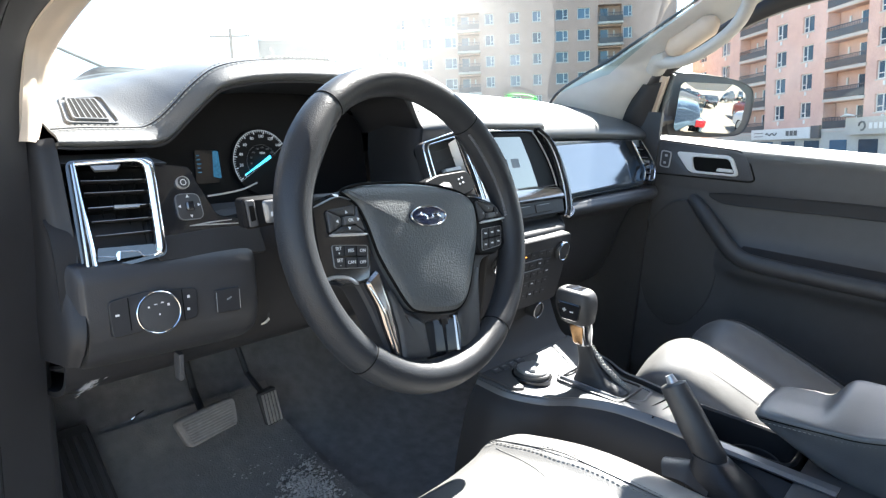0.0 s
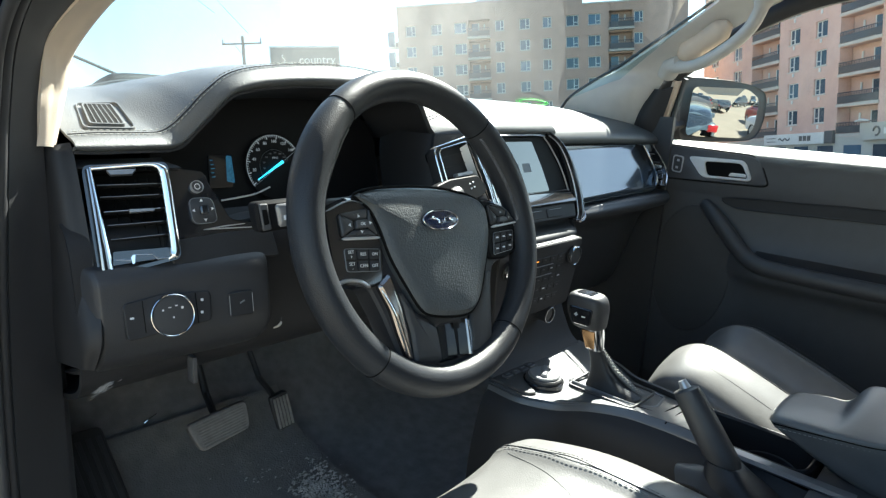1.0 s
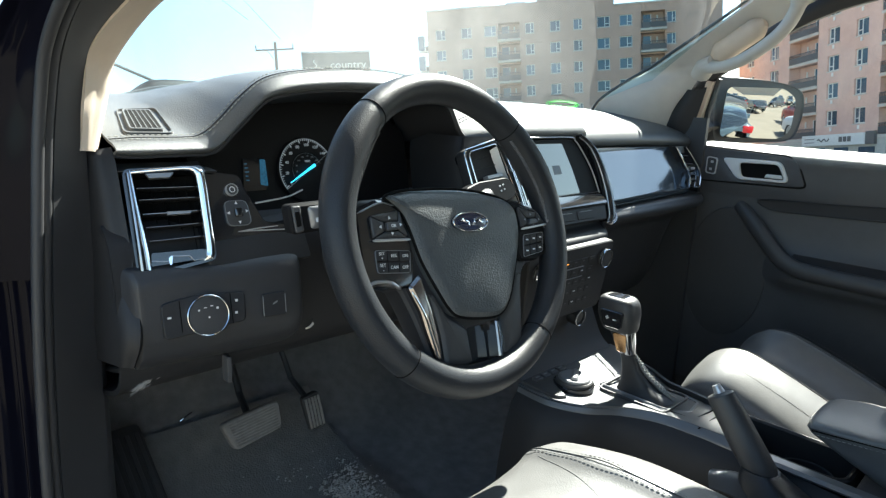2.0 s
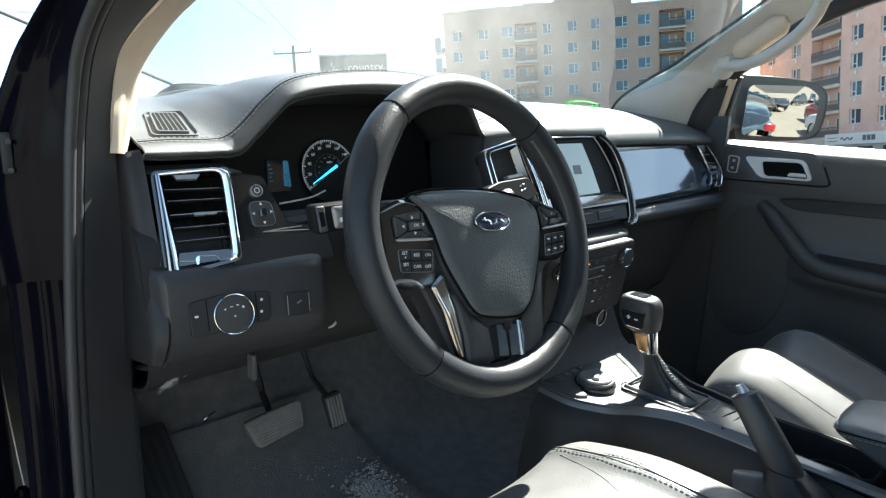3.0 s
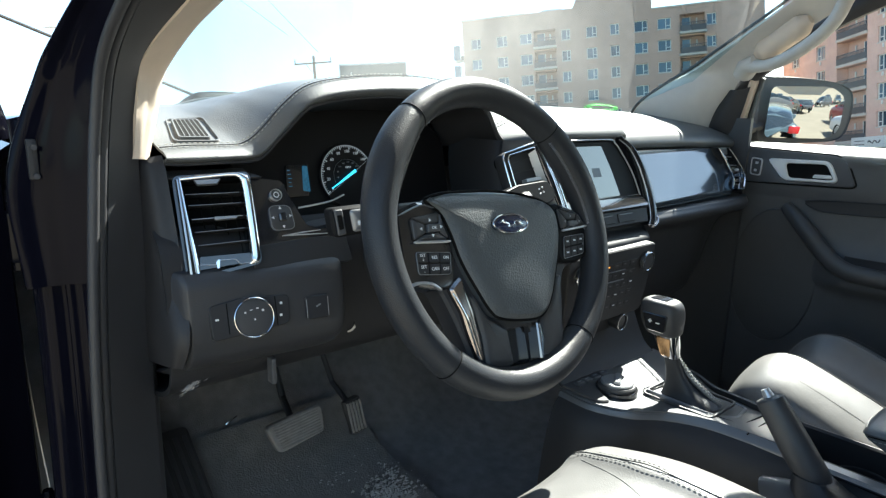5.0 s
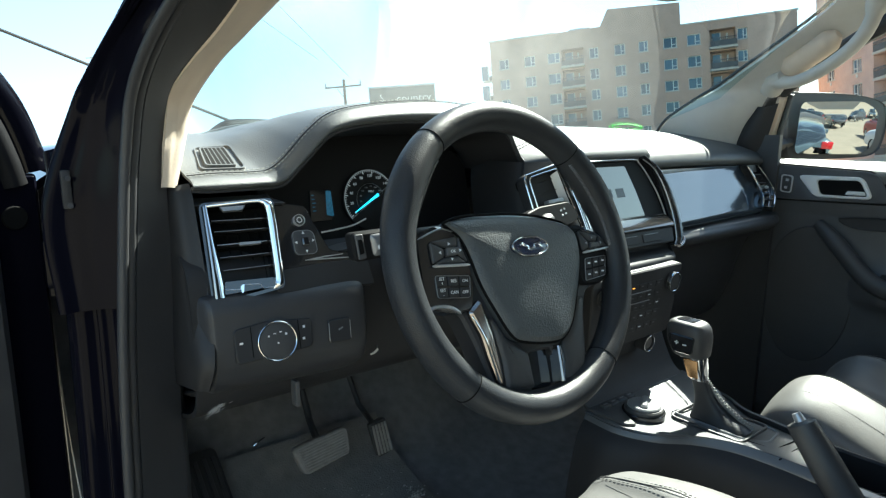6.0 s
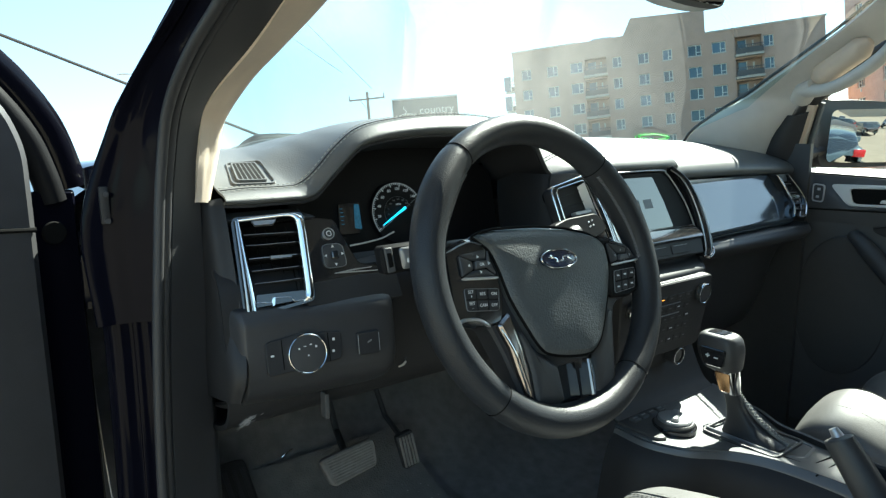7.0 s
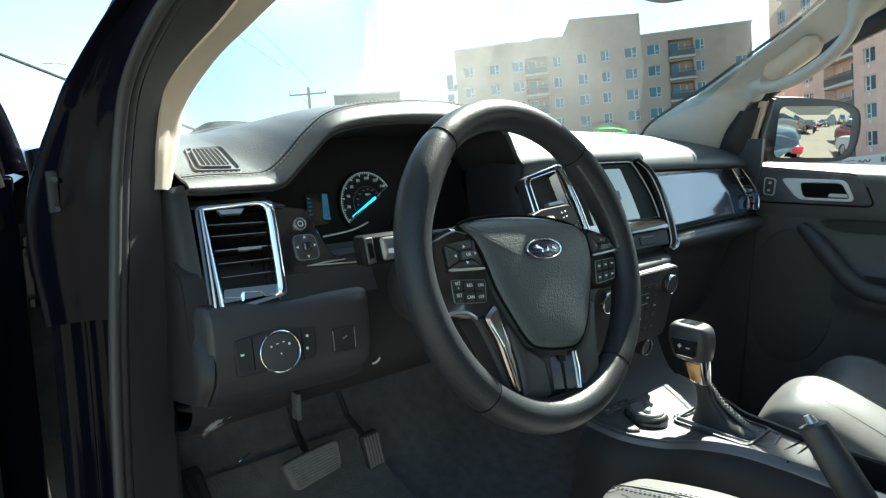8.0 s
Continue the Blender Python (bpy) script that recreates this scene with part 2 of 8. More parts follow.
def sweep(path, radius, n=12, closed=False, flat=1.0, up=None, caps=True, bm=None):
    """A tube along a path; radius a number or one for each point; flat: the ratio of its two half-widths."""
    bm = bm or bmesh.new()
    path = [Vector(p) for p in path]
    m = len(path)
    rad = radius if isinstance(radius, (list, tuple)) else [radius] * m
    tangents = []
    for i in range(m):
        a = path[(i - 1) % m] if closed or i else path[i]
        b = path[(i + 1) % m] if closed or i < m - 1 else path[i]
        tangents.append((b - a).normalized())
    ref = Vector(up) if up else (Vector((0, 0, 1)) if abs(tangents[0].z) < 0.9 else Vector((1, 0, 0)))
    rows = []
    for p, t, r in zip(path, tangents, rad):
        s = t.cross(ref).normalized()
        u = s.cross(t).normalized()
        if not up:
            ref = u
        rows.append([p + r * (math.cos(2 * math.pi * k / n) * s + flat * math.sin(2 * math.pi * k / n) * u) for k in range(n)])
    return grid(bm, rows, True, closed, caps and not closed)


def box(x0, x1, y0, y1, z0, z1, bevel=0.0, bm=None, seg=2):
    bm = bm or bmesh.new()
    r = bmesh.ops.create_cube(bm, size=1.0)
    vs = r["verts"]
    bmesh.ops.scale(bm, vec=(x1 - x0, y1 - y0, z1 - z0), verts=vs)
    bmesh.ops.translate(bm, vec=((x0 + x1) / 2, (y0 + y1) / 2, (z0 + z1) / 2), verts=vs)
    if bevel:
        es = list({e for v in vs for e in v.link_edges})
        bmesh.ops.bevel(bm, geom=es, offset=bevel, segments=seg, affect="EDGES", profile=0.6)
    return bm


def plane3(o, a, b, face=(-0.9, -0.48, 1.25)):
    """A frame in the plane of three points: Q(a, b, w) in metres from o, a towards the second point, w out of the plane to the side of face."""
    o, a, b = Vector(o), Vector(a), Vector(b)
    ua = (a - o).normalized()
    n = ua.cross(b - o).normalized()
    ub = n.cross(ua)
    if ub.dot(b - o) < 0:
        ub = -ub
    if n.dot(Vector(face) - o) < 0:
        n = -n
    return lambda x, y, w=0.0: o + ua * x + ub * y + n * w


def quad4(tl, tr, bl, br):
    """A patch between four corners: Q(u, v, w), u to the right, v down, 0 to 1, w in metres towards the driver."""
    tl, tr, bl, br = (Vector(p) for p in (tl, tr, bl, br))
    n = (tr - tl).cross(bl - tl).normalized()
    if n.y > 0:
        n = -n
    return lambda u, v, w=0.0: tl * (1 - u) * (1 - v) + tr * u * (1 - v) + bl * (1 - u) * v + br * u * v + n * w


def rounded(pts, r, n=4):
    """A polygon with its corners rounded by about r."""
    out = []
    m = len(pts)
    for i in range(m):
        p, a, b = (Vector(pts[k]).to_2d() for k in (i, i - 1, (i + 1) % m))
        da, db = (a - p), (b - p)
        ra, rb = min(r, da.length * 0.48), min(r, db.length * 0.48)
        p0, p1 = p + da.normalized() * ra, p + db.normalized() * rb
        for k in range(n + 1):
            t = k / n
            out.append(p0 * (1 - t) ** 2 + p * 2 * t * (1 - t) + p1 * t * t)
    return out


def inset(poly, d):
    m = len(poly)
    area = sum(poly[i - 1].x * poly[i].y - poly[i].x * poly[i - 1].y for i in range(m))
    s = 1 if area > 0 else -1
    out = []
    for i in range(m):
        t = (poly[(i + 1) % m] - poly[i - 1])
        t = t.normalized() if t.length > 1e-9 else Vector((1, 0))
        out.append(poly[i] + s * d * Vector((-t.y, t.x)))
    return out


def plate(q, pts, w0, w1, bevel=0.001, r=0.0, n=4, dome=0.0, bm=None):
    """A slab with a rounded outline in the frame q, from depth w0 to w1, its front edge bevelled; dome: a bulge of its middle."""
    bm = bm or bmesh.new()
    p = rounded(pts, r, n) if r else [Vector(x).to_2d() for x in pts]
    pi = inset(p, bevel)
    bw = min(bevel, 0.3 * (w1 - w0))
    rows = [(p, w0), (p, w1 - bw), (pi, w1)]
    if dome:
        c = sum(pi, Vector((0, 0))) / len(pi)
        for f, k in ((0.85, 0.35), (0.6, 0.75), (0.3, 0.95)):
            rows.append(([c + (x - c) * f for x in pi], w1 + dome * k))
    return grid(bm, [[q(x.x, x.y, w) for x in poly] for poly, w in rows], True, False, True)


def ringplate(q, outer, inner, w0, w1, bevel=0.001, bm=None):
    """A frame between two outlines of as many points, with depth."""
    bm = bm or bmesh.new()
    oi, ii = inset(outer, bevel), inset(inner, -bevel)
    bw = min(bevel, 0.3 * (w1 - w0))
    rows = [(outer, w0), (outer, w1 - bw), (oi, w1), (ii, w1), (inner, w1 - bw), (inner, w0)]
    return grid(bm, [[q(x.x, x.y, w) for x in poly] for poly, w in rows], True, True)


def circle(cx, cy, r, n=32, a0=0.0, a1=360.0):
    full = abs(a1 - a0) >= 360
    return [Vector((cx + r * math.cos(radians(a0 + (a1 - a0) * k / (n if full else n - 1))), cy + r * math.sin(radians(a0 + (a1 - a0) * k / (n if full else n - 1))))) for k in range(n)]


def lettering(name, text, q, x, y, size, mat, parent, depth=0.0004, angle=0.0, mirror=False):
    """Raised lettering in the frame q, its middle at x, y."""
    cu = bpy.data.curves.new(name, "FONT")
    cu.body, cu.size, cu.align_x, cu.align_y, cu.resolution_u = text, size, "CENTER", "CENTER", 2
    cu.extrude = depth / 2
    tmp = bpy.data.objects.new(name, cu)
    scene.collection.objects.link(tmp)
    me = bpy.data.meshes.new_from_object(tmp.evaluated_get(bpy.context.evaluated_depsgraph_get()))
    bpy.data.objects.remove(tmp)
    bm = bmesh.new()
    bm.from_mesh(me)
    ca, sa = math.cos(radians(angle)), math.sin(radians(angle))
    for v in bm.verts:
        a, b = v.co.x * (-1 if mirror else 1), v.co.y
        v.co = q(x + a * ca - b * sa, y + a * sa + b * ca, v.co.z + depth / 2)
    return part(name, bm, mat, parent)


def stitches(path, step=0.0065, length=0.0044, r=0.0008):
    """A row of stitches along a path, as one mesh."""
    bm = bmesh.new()
    path = [Vector(p) for p in path]
    total = [0.0]
    for a, b in zip(path, path[1:]):
        total.append(total[-1] + (b - a).length)

    def at(d):
        for i in range(len(path) - 1):
            if d <= total[i + 1]:
                return path[i].lerp(path[i + 1], (d - total[i]) / max(1e-9, total[i + 1] - total[i]))
        return path[-1].copy()
    d = 0.0
    while d + length < total[-1]:
        sweep([at(d), at(d + length / 2), at(d + length)], [r * 0.6, r, r * 0.6], n=5, bm=bm)
        d += step
    return bm


def offset_path(path, v):
    return [Vector(p) + Vector(v) for p in path]


# ---- the truck's shell ----
def base_y(x):
    """Where the windshield meets the dashboard."""
    return 0.68 - 0.6 * x * x


# windshield: from the base line up to the roof's front edge
def screen_row(x, f):
    b = Vector((x, base_y(x), 1.238 + 0.022 * (1 - (x / 0.64) ** 2)))
    t = Vector((x * 0.86, 0.02 - 0.16 * x * x, 1.60 - 0.05 * x * x))
    p = b.lerp(t, f)
    p.z += 0.05 * f * (1 - f)
    return p


XS = [-0.64 + 1.28 * i / 16 for i in range(17)]
bm = grid(bmesh.new(), [[screen_row(x, f / 10) for x in XS] for f in range(-1, 11)])
windshield = structure("windshield", bm, WINDSHIELD, "raked clear windshield above the dashboard", "windshield")
windshield.visible_shadow = False

# floor and bulkhead
bm = loft([[(x, -1.62, 0.50), (x, -0.6, 0.50), (x, 0.0, 0.50), (x, 0.42, 0.51), (x, 0.62, 0.60), (x, 0.74, 0.80), (x, 0.76, 1.10)] for x in (-0.76, -0.3, 0.3, 0.76)], 30, 12)
structure("floor", thicken(bm, 0.02), CARPET, "dark carpeted cabin floor and bulkhead", "floor")

# headliner and roof
bm = bmesh.new()
rows = []
for x in [-0.6 + 1.2 * i / 12 for i in range(13)]:
    rows.append([(x, 0.0 - 0.16 * x * x + dy, 1.605 - 0.10 * x * x * (1 if dy < 0 else 1) + dz) for dy, dz in ((0, 0), (-0.1, 0.025), (-0.6, 0.045), (-1.2, 0.035), (-1.6, 0.0))])
grid(bm, rows)
structure("ceiling", thicken(bm, 0.03), HEADLINER, "pale fabric headliner under the roof", "ceiling")
bm = bmesh.new()
rows = [[(x, -0.02 - 0.16 * x * x + dy, 1.655 - 0.10 * x * x + dz) for dy, dz in ((0.0, -0.02), (-0.1, 0.025), (-0.6, 0.045), (-1.2, 0.035), (-1.64, 0.0))] for x in [-0.62 + 1.24 * i / 12 for i in range(13)]]
structure("roof", thicken(grid(bm, rows), 0.012), PAINT, "black painted truck roof panel", "roof")

# back wall, rear sides, sills
structure("wall_back", box(-0.74, 0.74, -1.66, -1.62, 0.5, 1.62, 0.01), PLASTIC, "dark back wall of the cabin", "wall")
structure("wall_left_rear", box(-0.80, -0.76, -1.66, -0.78, 0.5, 1.20, 0.01), PLASTIC2, "dark side behind the driver door opening", "wall")
structure("wall_right_rear", box(0.74, 0.80, -1.66, -0.78, 0.5, 1.20, 0.01), PLASTIC2, "dark side behind the passenger door", "wall")
for sx, nm in ((-1, "left"), (1, "right")):
    bm = sweep([(sx * 0.76, -0.80, 0.5), (sx * 0.75, -0.80, 1.15), (sx * 0.66, -0.84, 1.62)], 0.05, 10, flat=0.7)
    structure("pillar_b_" + nm, bm, PILLAR, "pale trimmed pillar behind the front door", "pillar")
    bm = sweep([(sx * 0.745, 0.42, 0.47), (sx * 0.745, -0.3, 0.46), (sx * 0.745, -1.6, 0.47)], 0.045, 10)
    structure("sill_" + nm, bm, PAINT, "black painted door sill", "sill")
    bm = sweep(catmull([(sx * 0.535, 0.02, 1.57), (sx * 0.60, -0.3, 1.60), (sx * 0.61, -0.8, 1.615), (sx * 0.6, -1.64, 1.60)], 16), 0.05, 10, flat=0.8)
    structure("roof_rail_" + nm, bm, PAINT, "black painted roof rail", "roof rail")
    # hangs low, out of view, to keep the sun off the armrest
    bm = sweep(catmull([(sx * 0.60, -0.10, 1.545), (sx * 0.615, -0.3, 1.555), (sx * 0.62, -0.8, 1.56), (sx * 0.62, -1.6, 1.55)], 16), 0.045, 10, flat=0.8)
    structure("headliner_rail_" + nm, bm, HEADLINER, "pale fabric edge of the headliner", "headliner")

structure("sill_trim_right", box(0.715, 0.765, -0.80, 0.46, 0.46, 0.615, 0.006), PLASTIC, "dark plastic sill trim below the passenger door", "sill")

# driver's front pillar: fabric trim fitted to the view, rubber seal, painted outer
GLASS_EDGE = [(-0.682, 0.262, 1.186), (-0.675, 0.268, 1.205), (-0.668, 0.274, 1.225), (-0.661, 0.28, 1.246), (-0.658, 0.275, 1.270), (-0.651, 0.255, 1.294), (-0.638, 0.215, 1.326), (-0.623, 0.17, 1.353), (-0.596, 0.10, 1.40), (-0.565, 0.02, 1.47), (-0.53, -0.06, 1.56)]
DOOR_EDGE = [(-0.698, 0.25, 1.186), (-0.6965, 0.249, 1.206), (-0.695, 0.248, 1.226), (-0.693, 0.247, 1.246), (-0.690, 0.24, 1.279), (-0.688, 0.215, 1.298), (-0.680, 0.182, 1.319), (-0.668, 0.128, 1.347), (-0.652, 0.07, 1.39), (-0.632, -0.02, 1.455), (-0.61, -0.13, 1.545)]
MID = [((a[0] + b[0]) / 2 - 0.003, (a[1] + b[1]) / 2 - 0.007, (a[2] + b[2]) / 2) for a, b in zip(GLASS_EDGE, DOOR_EDGE)]
REVEAL = [(p[0] + 0.012 + 0.02 * min(1.0, i / 4), p[1] + 0.05 + 0.09 * min(1.0, i / 4), p[2] + 0.012) for i, p in enumerate(GLASS_EDGE)]
structure("pillar_trim_left", thicken(loft([DOOR_EDGE, MID, GLASS_EDGE, REVEAL], 70, 16), 0.004), PILLAR, "beige fabric trim of the driver side front pillar, warm light in its colour", "pillar trim")
SEAL = [(-0.768, 0.21, 0.50), (-0.766, 0.215, 0.80), (-0.758, 0.22, 1.00), (-0.744, 0.225, 1.16), (-0.736, 0.222, 1.235), (-0.731, 0.20, 1.288), (-0.723, 0.145, 1.334), (-0.711, 0.07, 1.376), (-0.694, -0.03, 1.435), (-0.660, -0.16, 1.53), (-0.64, -0.4, 1.565), (-0.64, -0.75, 1.57)]
bm = sweep(catmull(SEAL, 90), 0.0056, 10)
sweep(catmull(offset_path(SEAL, (0.0095, 0.010, 0.0)), 90), 0.0056, 10, bm=bm)
sweep(catmull(offset_path(SEAL, (0.004, 0.016, 0.0)), 90), 0.006, 8, bm=bm)
structure("door_seal_left", bm, RUBBER, "dark rubber seal round the open driver doorway", "door seal")
# dark flange between the seal and the pillar trim
seal_in = [Vector(p) + Vector((0.013, 0.014, 0.0)) for p in catmull(SEAL[:10], 30)]
trim_in = [p + Vector((0.004, 0.008, 0.002)) for p in catmull([(-0.702, 0.262, 0.50), (-0.701, 0.258, 0.80), (-0.699, 0.252, 1.04)] + DOOR_EDGE, 30)]
half_in = [(a + b) / 2 + Vector((0.004, 0.004, -0.004)) for a, b in zip(seal_in, trim_in)]
structure("pillar_flange_left", thicken(loft([seal_in, half_in, trim_in], 80, 10), 0.006), RUBBER, "dark flange between door seal and pillar trim", "pillar trim")
# kick panel below the pillar trim
bm = loft([[(-0.735, 0.262, z), (-0.712, 0.272, z), (-0.69, 0.30, z), (-0.685, 0.45, z), (-0.69, 0.70, z)] for z in (0.50, 0.8, 1.0, 1.12, 1.20)], 20, 16)
structure("kick_panel_left", thicken(bm, 0.012), PLASTIC, "dark plastic side panel of the footwell", "side panel")
bm = loft([[(0.70, 0.20, z), (0.705, 0.30, z), (0.69, 0.45, z), (0.69, 0.78, z)] for z in (0.48, 0.8, 1.0, 1.12, 1.24)], 20, 16)
structure("kick_panel_right", thicken(bm, 0.012), PLASTIC, "dark plastic side panel of the passenger footwell", "side panel")
structure("bulkhead", box(-0.76, 0.76, 0.765, 0.785, 0.45, 1.20, 0.004), PLASTIC, "dark bulkhead behind the dashboard", "bulkhead")
# painted pillar and hinge face, outer points set along sight lines to fit the view
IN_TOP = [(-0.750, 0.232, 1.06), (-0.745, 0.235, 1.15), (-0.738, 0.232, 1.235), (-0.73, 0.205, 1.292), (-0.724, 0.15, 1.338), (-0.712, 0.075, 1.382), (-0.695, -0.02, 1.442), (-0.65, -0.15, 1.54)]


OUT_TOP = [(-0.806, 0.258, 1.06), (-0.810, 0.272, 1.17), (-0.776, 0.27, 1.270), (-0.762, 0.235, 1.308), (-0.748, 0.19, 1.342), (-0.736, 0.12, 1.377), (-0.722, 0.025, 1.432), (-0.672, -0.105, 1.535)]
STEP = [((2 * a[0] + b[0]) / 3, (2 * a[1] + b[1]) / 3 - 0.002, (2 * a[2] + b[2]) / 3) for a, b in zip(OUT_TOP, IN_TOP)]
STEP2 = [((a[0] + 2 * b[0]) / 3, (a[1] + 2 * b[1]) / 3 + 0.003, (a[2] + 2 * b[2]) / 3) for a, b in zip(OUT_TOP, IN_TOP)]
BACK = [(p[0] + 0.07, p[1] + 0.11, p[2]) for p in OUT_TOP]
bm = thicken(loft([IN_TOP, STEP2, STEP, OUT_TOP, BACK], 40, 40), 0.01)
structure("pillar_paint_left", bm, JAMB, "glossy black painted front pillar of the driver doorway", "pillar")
rows = []
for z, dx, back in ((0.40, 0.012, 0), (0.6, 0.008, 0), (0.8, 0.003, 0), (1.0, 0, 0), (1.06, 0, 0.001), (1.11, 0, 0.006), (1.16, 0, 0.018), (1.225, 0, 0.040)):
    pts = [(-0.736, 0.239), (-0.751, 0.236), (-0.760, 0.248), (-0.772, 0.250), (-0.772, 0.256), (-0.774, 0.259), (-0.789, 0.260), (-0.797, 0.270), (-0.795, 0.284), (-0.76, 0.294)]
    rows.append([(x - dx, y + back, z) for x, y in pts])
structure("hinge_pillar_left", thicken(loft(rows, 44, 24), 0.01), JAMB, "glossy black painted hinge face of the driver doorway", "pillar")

# bonnet, scuttle and wings seen over the dashboard
bm = loft([[(x, y, z - 0.03 * (x / 0.75) ** 2) for y, z in ((0.74, 1.212), (0.95, 1.240), (1.3, 1.225), (1.75, 1.17), (1.95, 1.05))] for x in (-0.78, -0.55, 0.0, 0.55, 0.78)], 24, 24)
bonnet = structure("bonnet", thicken(bm, 0.02), PAINT, "black painted truck bonnet beyond the windshield", "bonnet")
bm = loft([[(x, base_y(x) - 0.05, 1.214), (x, base_y(x) + 0.005, 1.220), (x, base_y(x) + 0.04, 1.213), (x, max(base_y(x), 0.6) + 0.11, 1.200), (x, 0.83, 1.196)] for x in (-0.77, -0.6, -0.4, 0, 0.4, 0.6, 0.77)], 8, 24)
structure("scuttle_panel", thicken(bm, 0.01), PLASTIC, "dark plastic scuttle below the windshield", "scuttle")
for sx, nm in ((-1, "left"), (1, "right")):
    bm = loft([[(sx * 0.775, y, 1.19), (sx * 0.86, y, 1.12), (sx * 0.885, y, 0.95), (sx * 0.87, y, 0.70)] for y in (0.50, 0.9, 1.4, 1.9)], 16, 16)
    structure("wing_" + nm, thicken(bm, 0.01), PAINT, "black painted front wing", "wing")
structure("front_panel", box(-0.86, 0.86, 1.93, 1.98, 0.5, 1.10, 0.02), PAINT, "black painted truck front", "front panel")
for sx in (-1, 1):
    w = thing("truck_wheel", "black tyre under the front wing", "wheel", (sx * 0.78, 1.25, -0.15), "truck wheels")
    part("tyre", sweep([(sx * 0.78 + 0.0, 1.25 + 0.27 * math.cos(a), 0.22 + 0.27 * math.sin(a)) for a in [2 * math.pi * k / 28 for k in range(28)]], 0.10, 10, closed=True), TYRE, w)
    part("rim", sweep([(sx * 0.74, 1.25, 0.22), (sx * 0.83, 1.25, 0.22)], 0.18, 20), GALV, w)

wiper = thing("wiper", "black wiper arm resting on the scuttle", "wiper", (-0.43, 0.68, 1.225))
part("arm", sweep(catmull([(-0.52, 0.69, 1.232), (-0.43, 0.70, 1.252), (-0.30, 0.70, 1.248), (-0.2, 0.72, 1.245)], 14), [0.006] * 14, 8), PLASTIC, wiper)
bm = loft([[(x, 0.72, 1.236), (x, 0.735, 1.236 + h), (x, 0.76, 1.238 + h), (x, 0.80, 1.23)] for x, h in ((-0.475, 0.004), (-0.455, 0.018), (-0.43, 0.026), (-0.36, 0.027), (-0.25, 0.022), (-0.05, 0.018), (0.25, 0.014))], 12, 24)
part("cowl_cover", thicken(bm, 0.006), DIAL, wiper)
part("blade", sweep(catmull([(-0.55, 0.66, 1.236), (-0.43, 0.69, 1.240), (-0.25, 0.70, 1.252), (0.1, 0.71, 1.262)], 16), 0.004, 6), RUBBER, wiper)

# green loop sticker low on the windshield
def screen_q(x, f, w=0.0):
    p = screen_row(x, f)
    return p + Vector((0, -0.6, -0.8)) * (0.003 + w)


sticker = thing("windshield_sticker", "bright green oval loop drawn low on the windshield", "sticker", tuple(screen_q(0.47, 0.03)))
bm = bmesh.new()
for k, (rx, rz) in enumerate(((0.037, 0.018), (0.033, 0.014), (0.035, 0.016))):
    sweep([screen_q(0.505 + rx * math.cos(a) + 0.003 * k, 0.034 + rz * math.sin(a)) for a in [2 * math.pi * i / 40 for i in range(40)]], 0.0008, 5, closed=True, bm=bm)
part("loop", bm, GREEN, sticker)

# passenger's front pillar with grab handle
G2 = [(0.585, 0.475, 1.215), (0.580, 0.44, 1.268), (0.603, 0.385, 1.315), (0.617, 0.324, 1.354), (0.613, 0.27, 1.388), (0.608, 0.20, 1.432), (0.600, 0.10, 1.498), (0.55, -0.03, 1.59)]
D2 = [(0.700, 0.30, 1.205), (0.700, 0.285, 1.24), (0.698, 0.265, 1.295), (0.694, 0.235, 1.342), (0.688, 0.178, 1.388), (0.677, 0.10, 1.44), (0.66, -0.015, 1.502), (0.63, -0.15, 1.56)]
M2 = [((a[0] + b[0]) / 2 + (0.006 if 2 < i < 7 else -0.02), (a[1] + b[1]) / 2 + (0.006 if 2 < i < 7 else -0.02), (a[2] + b[2]) / 2) for i, (a, b) in enumerate(zip(G2, D2))]
structure("pillar_trim_right", thicken(loft([D2, M2, G2], 50, 10), 0.006), PILLAR_R, "pale grey trim of the passenger side front pillar", "pillar trim")
grab = thing("grab_handle", "pale grey plastic grab handle on the front pillar", "grab handle", (0.64, 0.19, 1.36))
structure("glass_seal_right", sweep(catmull(offset_path(G2, (-0.0065, 0.001, 0.0035)), 40), 0.0036, 8), RUBBER, "black seal between windshield and pillar trim", "glass seal")
hp = catmull([(0.672, 0.222, 1.362), (0.650, 0.170, 1.359), (0.636, 0.132, 1.367), (0.626, 0.093, 1.385), (0.618, 0.051, 1.414), (0.612, 0.024, 1.443), (0.608, 0.010, 1.472), (0.606, 0.000, 1.505), (0.622, -0.030, 1.55)], 36)
part("grip", sweep(hp, [0.022, 0.021, 0.020, 0.019] + [0.0170] * 24 + [0.020, 0.024, 0.028, 0.032, 0.034, 0.034, 0.034, 0.034], 16, flat=0.8), PILLAR_R, grab)
# solid swelling in browner trim: the recess's shade is put into its colour
part("recess_stand_in", sweep(catmull([(0.664, 0.197, 1.384), (0.653, 0.156, 1.405), (0.643, 0.112, 1.431), (0.638, 0.080, 1.452)], 20), [0.010, 0.016, 0.022] + [0.026] * 13 + [0.024, 0.020, 0.016, 0.010], 14), PILLAR, grab, "beige swelling that stands in for the shaded recess behind the grip")
part("mount", sweep([(0.690, 0.235, 1.342), (0.672, 0.216, 1.362), (0.655, 0.190, 1.372)], [0.024, 0.026, 0.018], 12, flat=0.8), PILLAR_R, grab)


